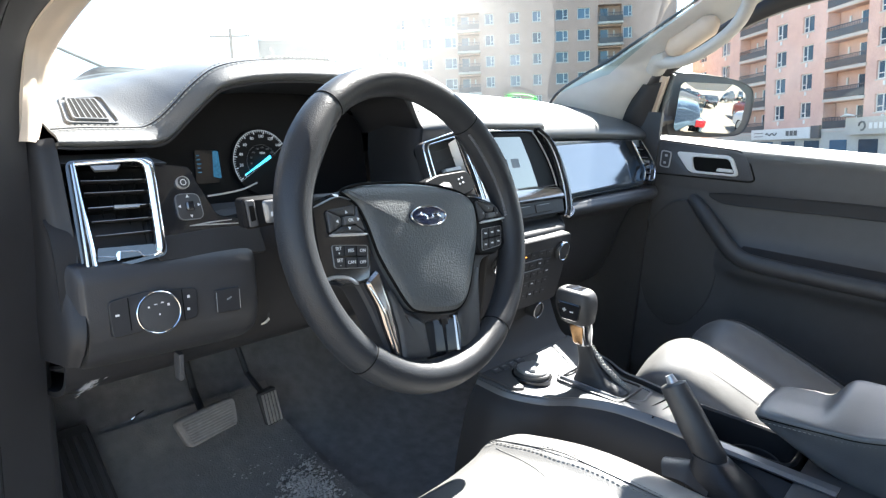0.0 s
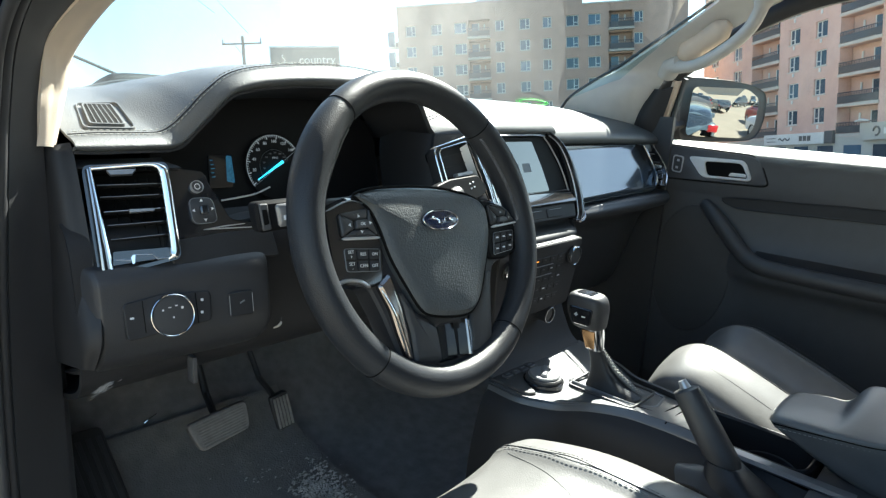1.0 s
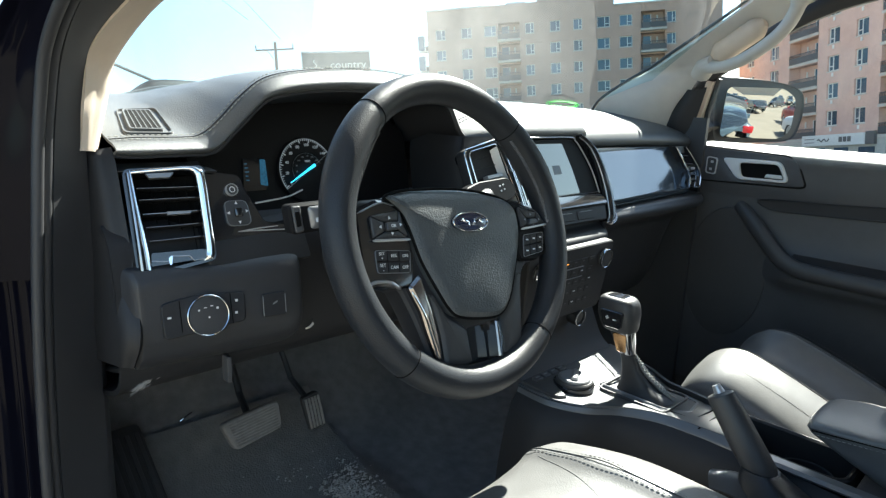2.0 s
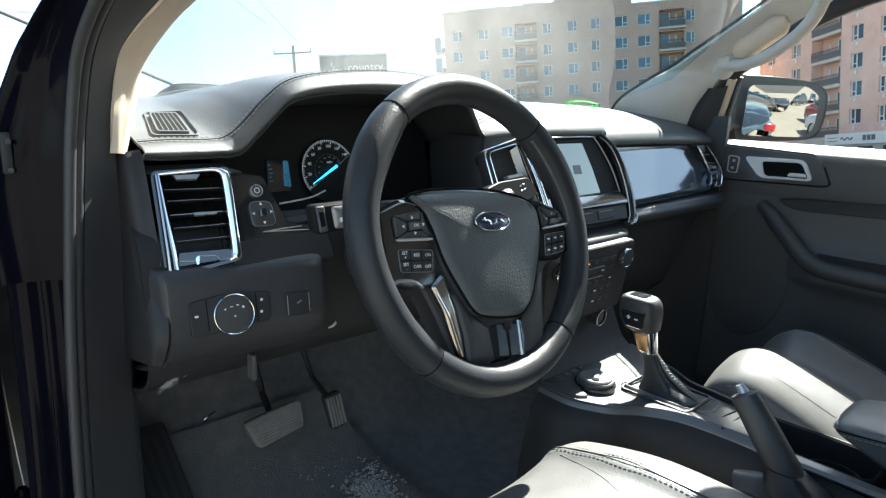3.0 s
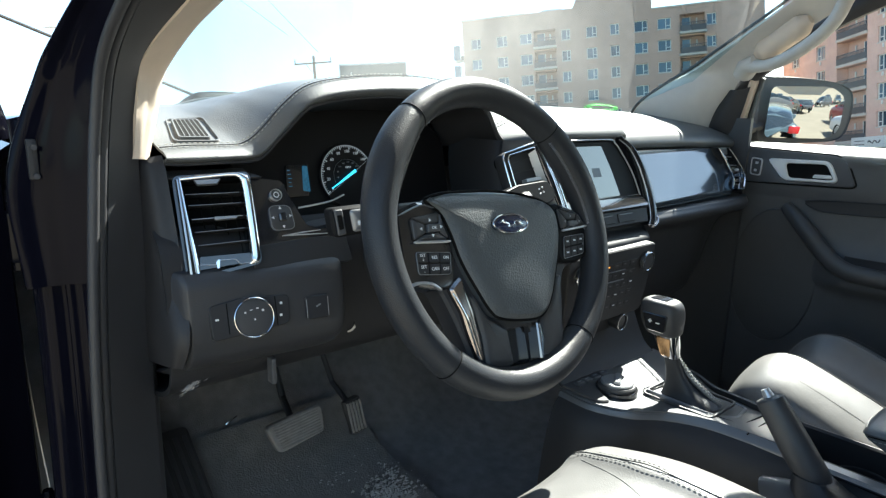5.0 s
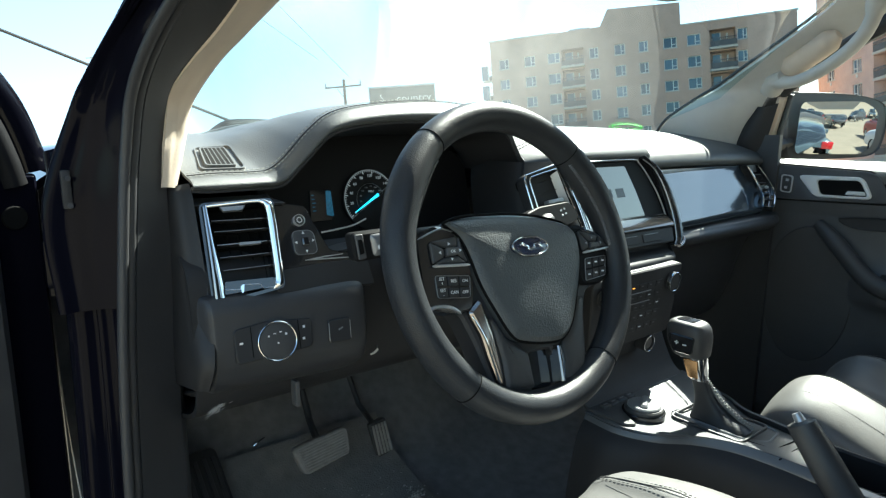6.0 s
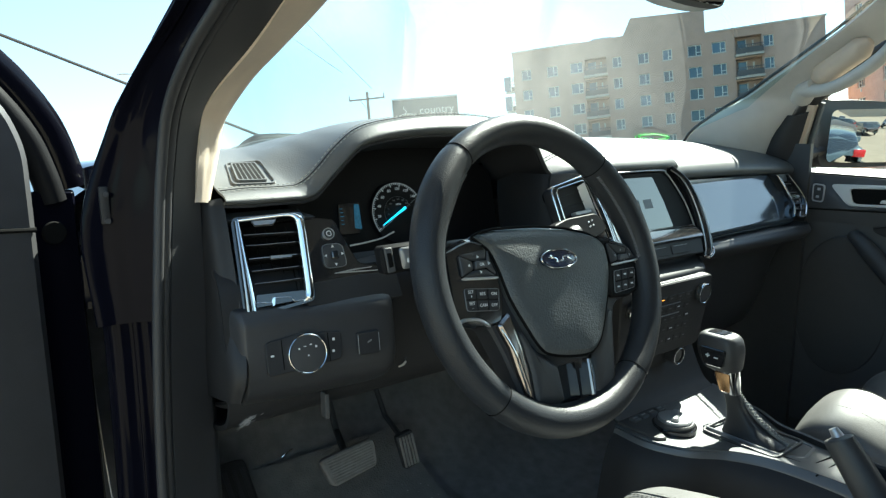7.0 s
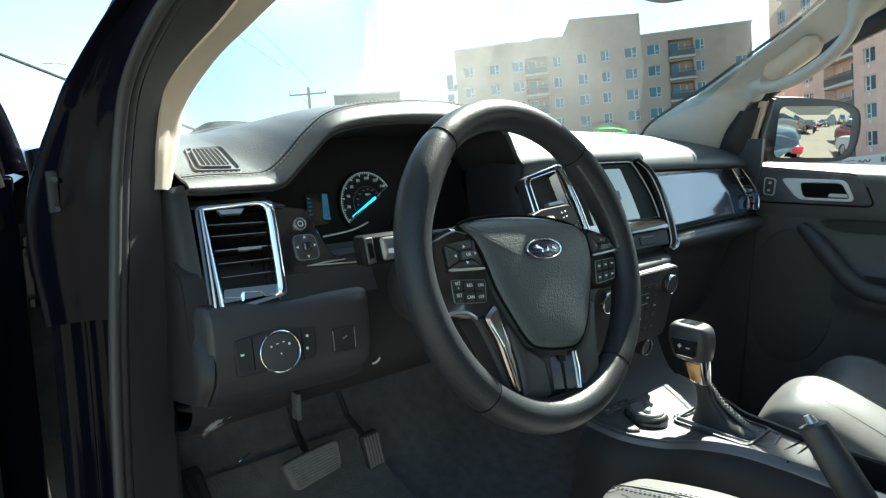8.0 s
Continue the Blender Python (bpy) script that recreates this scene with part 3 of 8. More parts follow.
# ---- dashboard ----
dash = thing("dashboard", "dark charcoal soft-touch dashboard with stitched top and chrome vents", "dashboard", (0, 0.45, 0.75))
L_PROF = [(0.275, 1.164), (0.248, 1.166), (0.238, 1.172), (0.238, 1.184), (0.257, 1.198), (0.29, 1.211), (0.35, 1.224)]
R_PROF = [(0.285, 1.168), (0.256, 1.172), (0.246, 1.178), (0.246, 1.191), (0.264, 1.207), (0.31, 1.224), (0.40, 1.244)]
C_PROF = [(0.250, 1.190), (0.205, 1.193), (0.194, 1.200), (0.194, 1.211), (0.214, 1.226), (0.26, 1.240), (0.36, 1.254)]


def pad_row(x, prof, zend):
    by = base_y(x) + 0.01
    rows = [(x, y, z) for y, z in prof]
    y, z = prof[-1]
    return rows + [(x, y + (by - y) * 0.5, z + (zend - z) * 0.55), (x, by, zend)]


def mix_prof(a, b, f):
    return [(p[0] + (q[0] - p[0]) * f, p[1] + (q[1] - p[1]) * f) for p, q in zip(a, b)]


H_PROF = [(0.275, 1.176), (0.252, 1.178), (0.240, 1.182), (0.236, 1.188), (0.244, 1.199), (0.27, 1.214), (0.36, 1.243)]
bm = loft([pad_row(-0.152, H_PROF, 1.260), pad_row(-0.138, mix_prof(H_PROF, C_PROF, 0.2), 1.262), pad_row(-0.10, mix_prof(H_PROF, C_PROF, 0.6), 1.263), pad_row(-0.05, mix_prof(H_PROF, C_PROF, 0.9), 1.264), pad_row(0.0, C_PROF, 1.264), pad_row(0.08, C_PROF, 1.264), pad_row(0.140, C_PROF, 1.263), pad_row(0.165, mix_prof(C_PROF, R_PROF, 0.3), 1.262),
           pad_row(0.200, mix_prof(C_PROF, R_PROF, 0.9), 1.262), pad_row(0.26, R_PROF, 1.260), pad_row(0.45, R_PROF, 1.256), pad_row(0.62, mix_prof(R_PROF, L_PROF, 0.4), 1.246), pad_row(0.695, L_PROF, 1.238)], 60, 70)
pad_tree = BVHTree.FromBMesh(bm)
part("top_pad", thicken(bm, 0.004), PAD, dash)

# the roll's lower edge (x, z), its seam (x, z), the height behind the seam, the height at the windshield
HOOD = [(-0.6684, 1.1825, -0.6681, 1.1956, 1.219, 1.241), (-0.6463, 1.1809, -0.6386, 1.1973, 1.220, 1.242), (-0.614, 1.1815, -0.6056, 1.1972, 1.221, 1.243), (-0.5868, 1.1817, -0.5849, 1.1975, 1.225, 1.243), (-0.5684, 1.1822, -0.572, 1.1990, 1.231, 1.243),
        (-0.5536, 1.1878, -0.557, 1.2074, 1.239, 1.244), (-0.5366, 1.2038, -0.54, 1.223, 1.247, 1.246), (-0.5193, 1.22, -0.5241, 1.2395, 1.255, 1.249), (-0.504, 1.2344, -0.5081, 1.2536, 1.261, 1.252), (-0.4886, 1.2457, -0.4919, 1.2652, 1.267, 1.255),
        (-0.4664, 1.2523, -0.4713, 1.2736, 1.273, 1.258), (-0.4366, 1.2572, -0.4416, 1.2797, 1.279, 1.260), (-0.3916, 1.2612, -0.3969, 1.2851, 1.285, 1.262), (-0.3436, 1.2623, -0.3393, 1.2890, 1.289, 1.264), (-0.285, 1.2615, -0.28, 1.288, 1.288, 1.264),
        (-0.235, 1.2595, -0.229, 1.281, 1.282, 1.264), (-0.1944, 1.2535, -0.186, 1.267, 1.268, 1.260), (-0.1760, 1.240, -0.168, 1.248, 1.258, 1.262), (-0.1640, 1.222, -0.157, 1.229, 1.2555, 1.264), (-0.1530, 1.206, -0.147, 1.212, 1.2535, 1.264), (-0.146, 1.198, -0.132, 1.203, 1.2510, 1.262)]
rows, lining = [], []
for lx, lz, ox, oz, b1, b2 in HOOD:
    by = base_y(ox) + 0.01
    low, top = Vector((lx, 0.238, lz)), Vector((ox, 0.257, oz))
    rows.append([low + Vector((0, 0.012, -0.003)), low, low.lerp(top, 0.30) + Vector((0, -0.011, 0)), low.lerp(top, 0.68) + Vector((0, -0.009, 0.001)), top, (ox, 0.257 + (by - 0.257) * 0.16, oz + (b1 - oz) * 0.36), (ox, 0.257 + (by - 0.257) * 0.42, b1), (ox, 0.257 + (by - 0.257) * 0.72, b1 + (b2 - b1) * 0.55), (ox, by, b2)])
    k = min(1.0, max(0.0, (lx + 0.60) / 0.06))
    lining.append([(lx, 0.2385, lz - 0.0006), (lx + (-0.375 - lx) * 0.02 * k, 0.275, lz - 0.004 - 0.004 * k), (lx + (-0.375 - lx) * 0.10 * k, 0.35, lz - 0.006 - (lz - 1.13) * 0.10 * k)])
bm = loft(rows, 60, 150)
hood_tree = BVHTree.FromBMesh(bm)
part("instrument_hood", thicken(bm, 0.003), PAD, dash, "charcoal padded dashboard top and instrument hood with grey stitching")
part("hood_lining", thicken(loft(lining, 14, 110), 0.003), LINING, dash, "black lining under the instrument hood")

seam_path = catmull([(ox, 0.2560, oz + 0.0016) for lx, lz, ox, oz, b1, b2 in HOOD], 150)
part("stitching", stitches(offset_path(seam_path, (0, -0.0045, -0.0012)), r=0.0007), THREAD, dash)
part("stitching", stitches(offset_path(seam_path, (0, 0.0045, 0.0022)), r=0.0007), THREAD, dash)
part("seam", sweep(seam_path, 0.0008, 6), LINING, dash)
for dy in (-0.004, 0.004):
    row = [pad_tree.ray_cast(Vector((-0.131 + 0.041 * k / 20, 0.262 + dy, 1.30)), Vector((0, 0, -1)))[0] for k in range(21)]
    part("stitching", stitches([p + Vector((0, 0, 0.0004)) for p in row], 0.0075, 0.005, 0.0009), SEAM, dash)

# demister vent in the left top pad
Q = quad4((-0.6284, 0.3572, 1.2253), (-0.580, 0.3597, 1.2258), (-0.6491, 0.2683, 1.2042), (-0.5912, 0.2683, 1.2042))


def frame_outline(u0, v0, u1, v1, r=0.08, n=4):
    return rounded([(u0, v0), (u1, v0), (u1, v1), (u0, v1)], r, n)


def wquad(q):
    """The same patch laid on the curved pad, w upwards out of it."""
    def laid(u, v, w=0.0):
        p = q(u, v, 0.0)
        hit = hood_tree.ray_cast(p + Vector((0, 0, 0.05)), Vector((0, 0, -1)))[0]
        return (hit or p) + Vector((0, -0.23, 0.97)) * (w + 0.0014)
    return laid


QW = wquad(Q)
dem = part("demister_vent", ringplate(QW, frame_outline(0, 0, 1, 1, 0.16), frame_outline(0.05, 0.05, 0.95, 0.95, 0.13), -0.008, 0.0016, 0.012), PAD, dash)
# black plate laid on the pad: the slots' dark depth is only colour
part("opening", plate(QW, frame_outline(0.15, 0.17, 0.77, 0.91, 0.06), -0.006, 0.0034, 0.004), SEAM, dem)
part("inner_frame", ringplate(QW, frame_outline(0.12, 0.14, 0.80, 0.93, 0.10), frame_outline(0.17, 0.19, 0.75, 0.89, 0.06), -0.006, 0.0042, 0.008), PAD, dem)
for k in range(5):
    u = 0.24 + 0.105 * k
    part("slat", plate(QW, [(u - 0.014, 0.18), (u + 0.014, 0.18), (u + 0.034, 0.90), (u + 0.006, 0.90)], -0.002, 0.0044, 0.004), PAD, dem)


# side vents with chrome surrounds
def side_vent(label, blade_mat, frame_mat):
    q = quad4((-0.661, 0.233, 1.164), (-0.589, 0.210, 1.168), (-0.663, 0.199, 1.056), (-0.592, 0.179, 1.071))

    vent = part("air_vent", plate(q, frame_outline(0.02, 0.02, 0.98, 0.98, 0.08), -0.034, -0.026, 0.02), SEAM, dash, label)
    part("housing", ringplate(q, frame_outline(-0.06, -0.035, 1.05, 1.03, 0.10), frame_outline(0.04, 0.03, 0.95, 0.97, 0.08), -0.03, 0.004, 0.012), GLOSS, vent)
    ringp = catmull([(0.06, 0.012, 0), (0.4, 0.004, 0), (0.80, 0.0, 0), (0.93, 0.045, 0), (0.965, 0.14, 0), (0.968, 0.5, 0), (0.962, 0.86, 0), (0.94, 0.955, 0), (0.86, 0.995, 0)], 60)
    wide = [0.0018] * 16 + [0.0018 + 0.0027 * min(1, i / 8) for i in range(38)] + [0.0038, 0.003, 0.0024, 0.0018, 0.0012, 0.0008]
    part("chrome_frame", sweep([q(p.x, p.y, 0.004) for p in ringp], wide, 12, flat=1.25), frame_mat, vent)
    part("frame_groove", sweep([q(p.x - 0.05, p.y + 0.012, 0.004) for p in ringp[18:54]], 0.0012, 6), SEAM, vent)
    blade = loft([[q(-0.03, 0.02, 0.0), q(0.0, 0.02, 0.008), q(0.045, 0.02, 0.009), q(0.06, 0.03, 0.0)], [q(-0.035, 0.35, 0.0), q(0.01, 0.35, 0.010), q(0.072, 0.35, 0.009), q(0.09, 0.35, 0.0)],
                  [q(-0.04, 0.7, 0.0), q(0.01, 0.7, 0.011), q(0.09, 0.7, 0.009), q(0.11, 0.7, 0.0)], [q(-0.04, 1.01, 0.0), q(0.0, 1.0, 0.010), q(0.10, 0.965, 0.008), q(0.12, 0.95, 0.0)]], 14, 24)
    part("frame_blade", blade, blade_mat, vent, "tapered polished blade along the vent")
    part("blade_edge", sweep([q(0.054 + 0.068 * t, 0.005 + 0.95 * t, 0.0095 - 0.001 * t) for t in [i / 20 for i in range(21)]], [0.0008 + 0.0012 * i / 20 for i in range(21)], 8), frame_mat, vent)
    part("lip", plate(q, rounded([(0.16, 0.785), (0.89, 0.862), (0.91, 0.985), (0.13, 0.935)], 0.03), -0.012, 0.004, 0.012), GLOSS, vent)
    part("clip", plate(q, rounded([(0.375, 0.885), (0.415, 0.862), (0.445, 0.866), (0.42, 0.955), (0.385, 0.958)], 0.01), 0.002, 0.0065, 0.004), CHROME, vent)
    part("lip_edge", sweep([q(0.16, 0.875, 0.0045), q(0.37, 0.912, 0.0048), q(0.44, 0.872, 0.005), q(0.66, 0.905, 0.005), q(0.72, 0.965, 0.005), q(0.88, 0.978, 0.0045)], 0.0006, 6), SATIN, vent)
    part("clip", plate(q, rounded([(0.245, 0.03), (0.62, 0.034), (0.56, 0.085), (0.29, 0.08)], 0.008), -0.006, 0.0045, 0.003), CONSOLE_SILVER, vent)
    for k, (v0, v1) in enumerate(((0.150, 0.195), (0.263, 0.310), (0.402, 0.455), (0.530, 0.594), (0.663, 0.735))):
        u0 = 0.105 + 0.017 * k
        rows = [[q(u, v0 + (v1 - v0) * u + dv, w) for dv, w in ((0.0, -0.003), (0.006, -0.0015), (0.012, -0.003), (0.014, -0.026), (0.004, -0.026))] for u in (u0, 0.5, 0.90)]
        sl = part("slat", grid(bmesh.new(), rows, True, False, True), LINING, vent)
        part("slat_edge", sweep([q(u, v0 + (v1 - v0) * u + 0.004, -0.0012) for u in (u0, 0.5, 0.86)], 0.0005, 6), SATIN if k == 2 else CONSOLE_SILVER, sl)
    for k in range(4):
        u = 0.28 + 0.16 * k
        part("vane", plate(q, [(u, 0.1), (u + 0.02, 0.1), (u + 0.06, 0.84), (u + 0.04, 0.84)], -0.026, -0.02, 0.004), SEAM, vent)
    part("tab", plate(q, rounded([(0.45, 0.42), (0.78, 0.443), (0.775, 0.478), (0.45, 0.46)], 0.012), -0.004, 0.004, 0.005), CONSOLE_SILVER, vent)
    return vent


side_vent("side air vent with a wide chrome surround", SLAT_CHROME, CHROME)

# gloss panel with mirror switch and dimmer
QP = plane3((-0.555, 0.2095, 1.141), (-0.455, 0.2055, 1.141), (-0.554, 0.2255, 1.181))
panel = part("switch_panel", plate(QP, rounded([(-0.034, 0.026), (0.013, 0.018), (0.0165, 0.004), (0.026, -0.020), (0.034, -0.040), (0.080, -0.050), (0.085, -0.090), (-0.042, -0.083)], 0.006), -0.02, 0.0, 0.0012), GLOSS, dash, "piano black panel with round dimmer and square mirror switch")
# matte black plate added over the gloss panel to hide its bright reflections
part("reflection_cover", plate(QP, rounded([(-0.040, -0.058), (0.030, -0.0545), (0.082, -0.0565), (0.0855, -0.0905), (-0.042, -0.0835)], 0.004), -0.01, 0.0016, 0.0008), LINING, panel)
part("dimmer_button", plate(QP, circle(0.0, 0.0, 0.0065, 24), 0.0, 0.004, 0.001), PLASTIC, panel)
part("button_ring", ringplate(QP, circle(0.0, 0.0, 0.0072, 24), circle(0.0, 0.0, 0.0064, 24), 0.0, 0.0046, 0.0002), SATIN, panel)
part("button_mark", ringplate(QP, circle(0.0, 0.0, 0.0036, 16, 40, 340), circle(0.0, 0.0, 0.0026, 16, 40, 340), 0.003, 0.0043, 0.0001), WHITE, panel)
mo = rounded([(-0.0125, -0.0122), (0.0150, -0.0132), (0.0170, -0.0430), (-0.0127, -0.0426)], 0.008)
mirror_sw = part("mirror_switch", plate(QP, mo, 0.0, 0.003, 0.0012), RUBBER, panel)
part("switch_ring", ringplate(QP, mo, inset(mo, 0.0008), 0.0, 0.0034, 0.0002), CONSOLE_SILVER, mirror_sw)
part("joystick", plate(QP, rounded([(-0.0025, -0.0225), (0.0065, -0.0225), (0.0065, -0.0325), (-0.0025, -0.0325)], 0.002), 0.003, 0.008, 0.0015), GLOSS, mirror_sw)
for ax, ay, an in ((0.0015, -0.0160, 0), (-0.0092, -0.0270, 90), (0.0130, -0.0264, -90), (0.0024, -0.0388, 180)):
    ca, sa = math.cos(radians(an)), math.sin(radians(an))
    tri = [(0, 0.0020), (-0.0018, -0.0014), (0.0018, -0.0014)]
    part("arrow", plate(QP, [(ax + x * ca - y * sa, ay + x * sa + y * ca) for x, y in tri], 0.003, 0.0036, 0.0001), WHITE, mirror_sw)
part("trim_strip", sweep([QP(-0.0012, -0.0493, 0.001), QP(0.024, -0.0505, 0.002), QP(0.0693, -0.0529, 0.001)], [0.0005, 0.0009, 0.0005], 8), SATIN, panel)
part("trim_strip", sweep([QP(-0.0012, -0.0493, 0.001), QP(0.024, -0.0478, 0.002), QP(0.0493, -0.0471, 0.001)], [0.0005, 0.0009, 0.0005], 8), SATIN, panel)
part("cluster_strip", sweep(catmull([QP(0.0251, -0.0180, 0.004), QP(0.045, -0.0165, 0.006), QP(0.0686, -0.0133, 0.006), QP(0.090, -0.006, 0.004)], 16), 0.0011, 8), SATIN, panel)

# lower panel with the light switch
prof = [(0.225, 1.068), (0.190, 1.067), (0.178, 1.062), (0.172, 1.052), (0.170, 1.036), (0.168, 1.022), (0.166, 1.00), (0.167, 0.984), (0.176, 0.966), (0.205, 0.945), (0.26, 0.925)]
rows = [[(x, y + s, z) for y, z in prof] for x, s in ((-0.684, 0.03), (-0.676, 0.012), (-0.664, 0.008), (-0.60, 0.001), (-0.53, -0.006), (-0.496, -0.006), (-0.487, 0.006), (-0.484, 0.05))]
part("lower_panel", thicken(loft(rows, 60, 40), 0.004), LOWER, dash)
QL = plane3((-0.609, 0.1665, 1.012), (-0.54, 0.1595, 1.012), (-0.609, 0.1745, 1.045))
sw = part("light_switch", plate(QL, rounded([(-0.0465, 0.019), (-0.0084, 0.024), (0.0446, 0.0195), (0.0426, -0.0135), (-0.0457, -0.020)], 0.006), -0.01, 0.0025, 0.001), LINING, dash, "light switch plate with chrome-ringed rotary knob")
part("rotary_knob", plate(QL, circle(0, 0, 0.0215, 40), 0.002, 0.0085, 0.001, dome=0.001), PLASTIC, sw)
part("chrome_ring", ringplate(QL, circle(0, 0, 0.0228, 40), circle(0, 0, 0.0212, 40), 0.002, 0.0098, 0.0005), CHROME, sw)
for k, (a, b, w, h) in enumerate(((-0.010, 0.007, 0.002, 0.002), (-0.003, 0.009, 0.0036, 0.0009), (0.004, 0.010, 0.003, 0.0014), (0.010, 0.007, 0.0026, 0.0026), (0.0, -0.002, 0.002, 0.002), (-0.0392, 0.0034, 0.004, 0.0022), (0.034, 0.0111, 0.003, 0.003), (0.0325, -0.0025, 0.003, 0.003))):
    lift = 0.0095 if abs(a) < 0.02 else 0.0028
    part("symbol", plate(QL, rounded([(a - w / 2, b + h / 2), (a + w / 2, b + h / 2), (a + w / 2, b - h / 2), (a - w / 2, b - h / 2)], 0.0006, 2), lift - 0.001, lift, 0.0001), WHITE, sw)
for a in (-0.0275, 0.0275):
    part("gap", plate(QL, [(a - 0.0005, 0.02), (a + 0.0005, 0.02), (a + 0.0005, -0.014), (a - 0.0005, -0.014)], 0.002, 0.0028, 0.0001), SEAM, sw)
hatch = part("release_button", plate(QL, rounded([(0.064, 0.013), (0.0935, 0.013), (0.092, -0.015), (0.065, -0.014)], 0.003), -0.004, 0.0022, 0.001), LINING, dash)
for a in (0.0652, 0.0925):
    part("edge", sweep([QL(a, 0.010, 0.0025), QL(a - 0.001, -0.012, 0.0025)], 0.0004, 6), CONSOLE_SILVER, hatch)
part("symbol", plate(QL, rounded([(0.0765, 0.001), (0.0825, 0.0035), (0.0825, 0.0015), (0.0765, -0.001)], 0.0006, 2), 0.002, 0.0026, 0.0001), CONSOLE_SILVER, hatch)
# end cap between dashboard and doorway
bm = loft([[(-0.668, 0.250, 1.189), (-0.668, 0.237, 1.165), (-0.670, 0.198, 1.055), (-0.678, 0.170, 1.00), (-0.682, 0.185, 0.962)], [(-0.690, 0.262, 1.187), (-0.690, 0.252, 1.165), (-0.690, 0.222, 1.055), (-0.694, 0.20, 1.00), (-0.694, 0.205, 0.962)], [(-0.70, 0.33, 1.20), (-0.70, 0.33, 1.165), (-0.70, 0.33, 1.055), (-0.70, 0.33, 1.0), (-0.70, 0.33, 0.94)]], 24, 14)
part("end_cap", thicken(bm, 0.004), LINING, dash)
part("under_lip", thicken(loft([[(x, 0.262, 1.170), (x, 0.250, 1.166), (x, 0.238 - (x + 0.66) * 0.3, 1.163), (x, 0.275, 1.150)] for x in (-0.685, -0.62, -0.57)], 12, 8), 0.003), PLASTIC, dash)

# knee bolster round the steering column, underside; black, the shade under the dash is in its colour
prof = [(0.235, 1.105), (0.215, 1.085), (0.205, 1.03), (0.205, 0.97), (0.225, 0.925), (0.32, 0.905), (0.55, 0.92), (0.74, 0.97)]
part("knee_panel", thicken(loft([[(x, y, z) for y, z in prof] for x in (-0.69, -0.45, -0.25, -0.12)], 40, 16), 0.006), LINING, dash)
part("binnacle_floor", thicken(loft([[(x, 0.212, 1.088 + 0.016 * (1 - ((x + 0.37) / 0.2) ** 2)), (x, 0.24, 1.105), (x, 0.345, 1.085)] for x in (-0.57, -0.5, -0.37, -0.25, -0.16)], 10, 24), 0.004), PLASTIC, dash)

# instruments
QI = plane3((-0.390, 0.308, 1.144), (-0.290, 0.308, 1.144), (-0.390, 0.330, 1.244))
QJ = lambda a, b, w=0.0: QI(a * 0.90 + 0.003, b * 0.90 + 0.0035, w)
cluster = part("instrument_panel", plate(QI, rounded([(-0.17, 0.06), (-0.10, 0.105), (0.13, 0.105), (0.20, 0.06), (0.20, -0.06), (-0.17, -0.06)], 0.02), -0.03, -0.008, 0.002), DIAL, dash, "black instrument cluster with speedometer and blue displays")
dial = part("speedometer", plate(QJ, circle(0, 0, 0.052, 48), -0.02, -0.003, 0.001), DIAL, cluster)
bm = bmesh.new()
for k in range(41):
    a = 213 - 178 * k / 40
    r0 = 0.0435 if k % 5 == 0 else 0.0462
    ca, sa = math.cos(radians(a)), math.sin(radians(a))
    t = 0.0007 if k % 5 == 0 else 0.0004
    plate(QJ, [(r0 * ca - t * sa, r0 * sa + t * ca), (0.049 * ca - t * sa, 0.049 * sa + t * ca), (0.049 * ca + t * sa, 0.049 * sa - t * ca), (r0 * ca + t * sa, r0 * sa - t * ca)], -0.003, -0.0022, 0.0001, bm=bm)
part("scale_marks", bm, DIM_WHITE, cluster)
part("scale_ring", ringplate(QJ, circle(0, 0, 0.0497, 48, 30, 216), circle(0, 0, 0.0491, 48, 30, 216), -0.003, -0.0022, 0.0001), DIM_WHITE, cluster)
part("inner_ring", ringplate(QJ, circle(0, 0, 0.0268, 48, 20, 220), circle(0, 0, 0.0265, 48, 20, 220), -0.003, -0.0026, 0.0001), CONSOLE_SILVER, cluster)
for k, s in enumerate(("0", "20", "40", "60", "80", "100", "120", "140")):
    a = radians(211 - 24.5 * k)
    lettering("numeral", s, QJ, 0.0392 * math.cos(a), 0.0392 * math.sin(a), 0.0066, DIM_WHITE, cluster)
for k in range(8):
    a = radians(211 - 24.5 * k)
    lettering("small_numeral", str(k * 30 + 20), QJ, 0.0215 * math.cos(a), 0.0215 * math.sin(a), 0.0036, CONSOLE_SILVER, cluster)
lettering("unit", "MPH", QJ, 0, 0.013, 0.005, DIM_WHITE, cluster)
nd = radians(209)
c, s = math.cos(nd), math.sin(nd)
part("needle", plate(QJ, [(0.040 * c - 0.0004 * s, 0.040 * s + 0.0004 * c), (-0.014 * c - 0.0022 * s, -0.014 * s + 0.0022 * c), (-0.014 * c + 0.0022 * s, -0.014 * s - 0.0022 * c), (0.040 * c + 0.0004 * s, 0.040 * s - 0.0004 * c)], 0.001, 0.003, 0.0003), NEEDLE, cluster, "glowing blue needle")
x0 = -0.0945
disp = part("display", plate(QI, rounded([(x0, 0.023), (x0 + 0.034, 0.023), (x0 + 0.030, -0.022), (x0 - 0.004, -0.022)], 0.003), -0.012, -0.004, 0.0005), GLOSS, cluster)
part("display_field", plate(QI, rounded([(x0 + 0.0245, 0.021), (x0 + 0.0325, 0.0205), (x0 + 0.033, -0.0163), (x0 + 0.0215, -0.0139)], 0.002), -0.004, -0.0034, 0.0002), LCD, disp)
bm = bmesh.new()
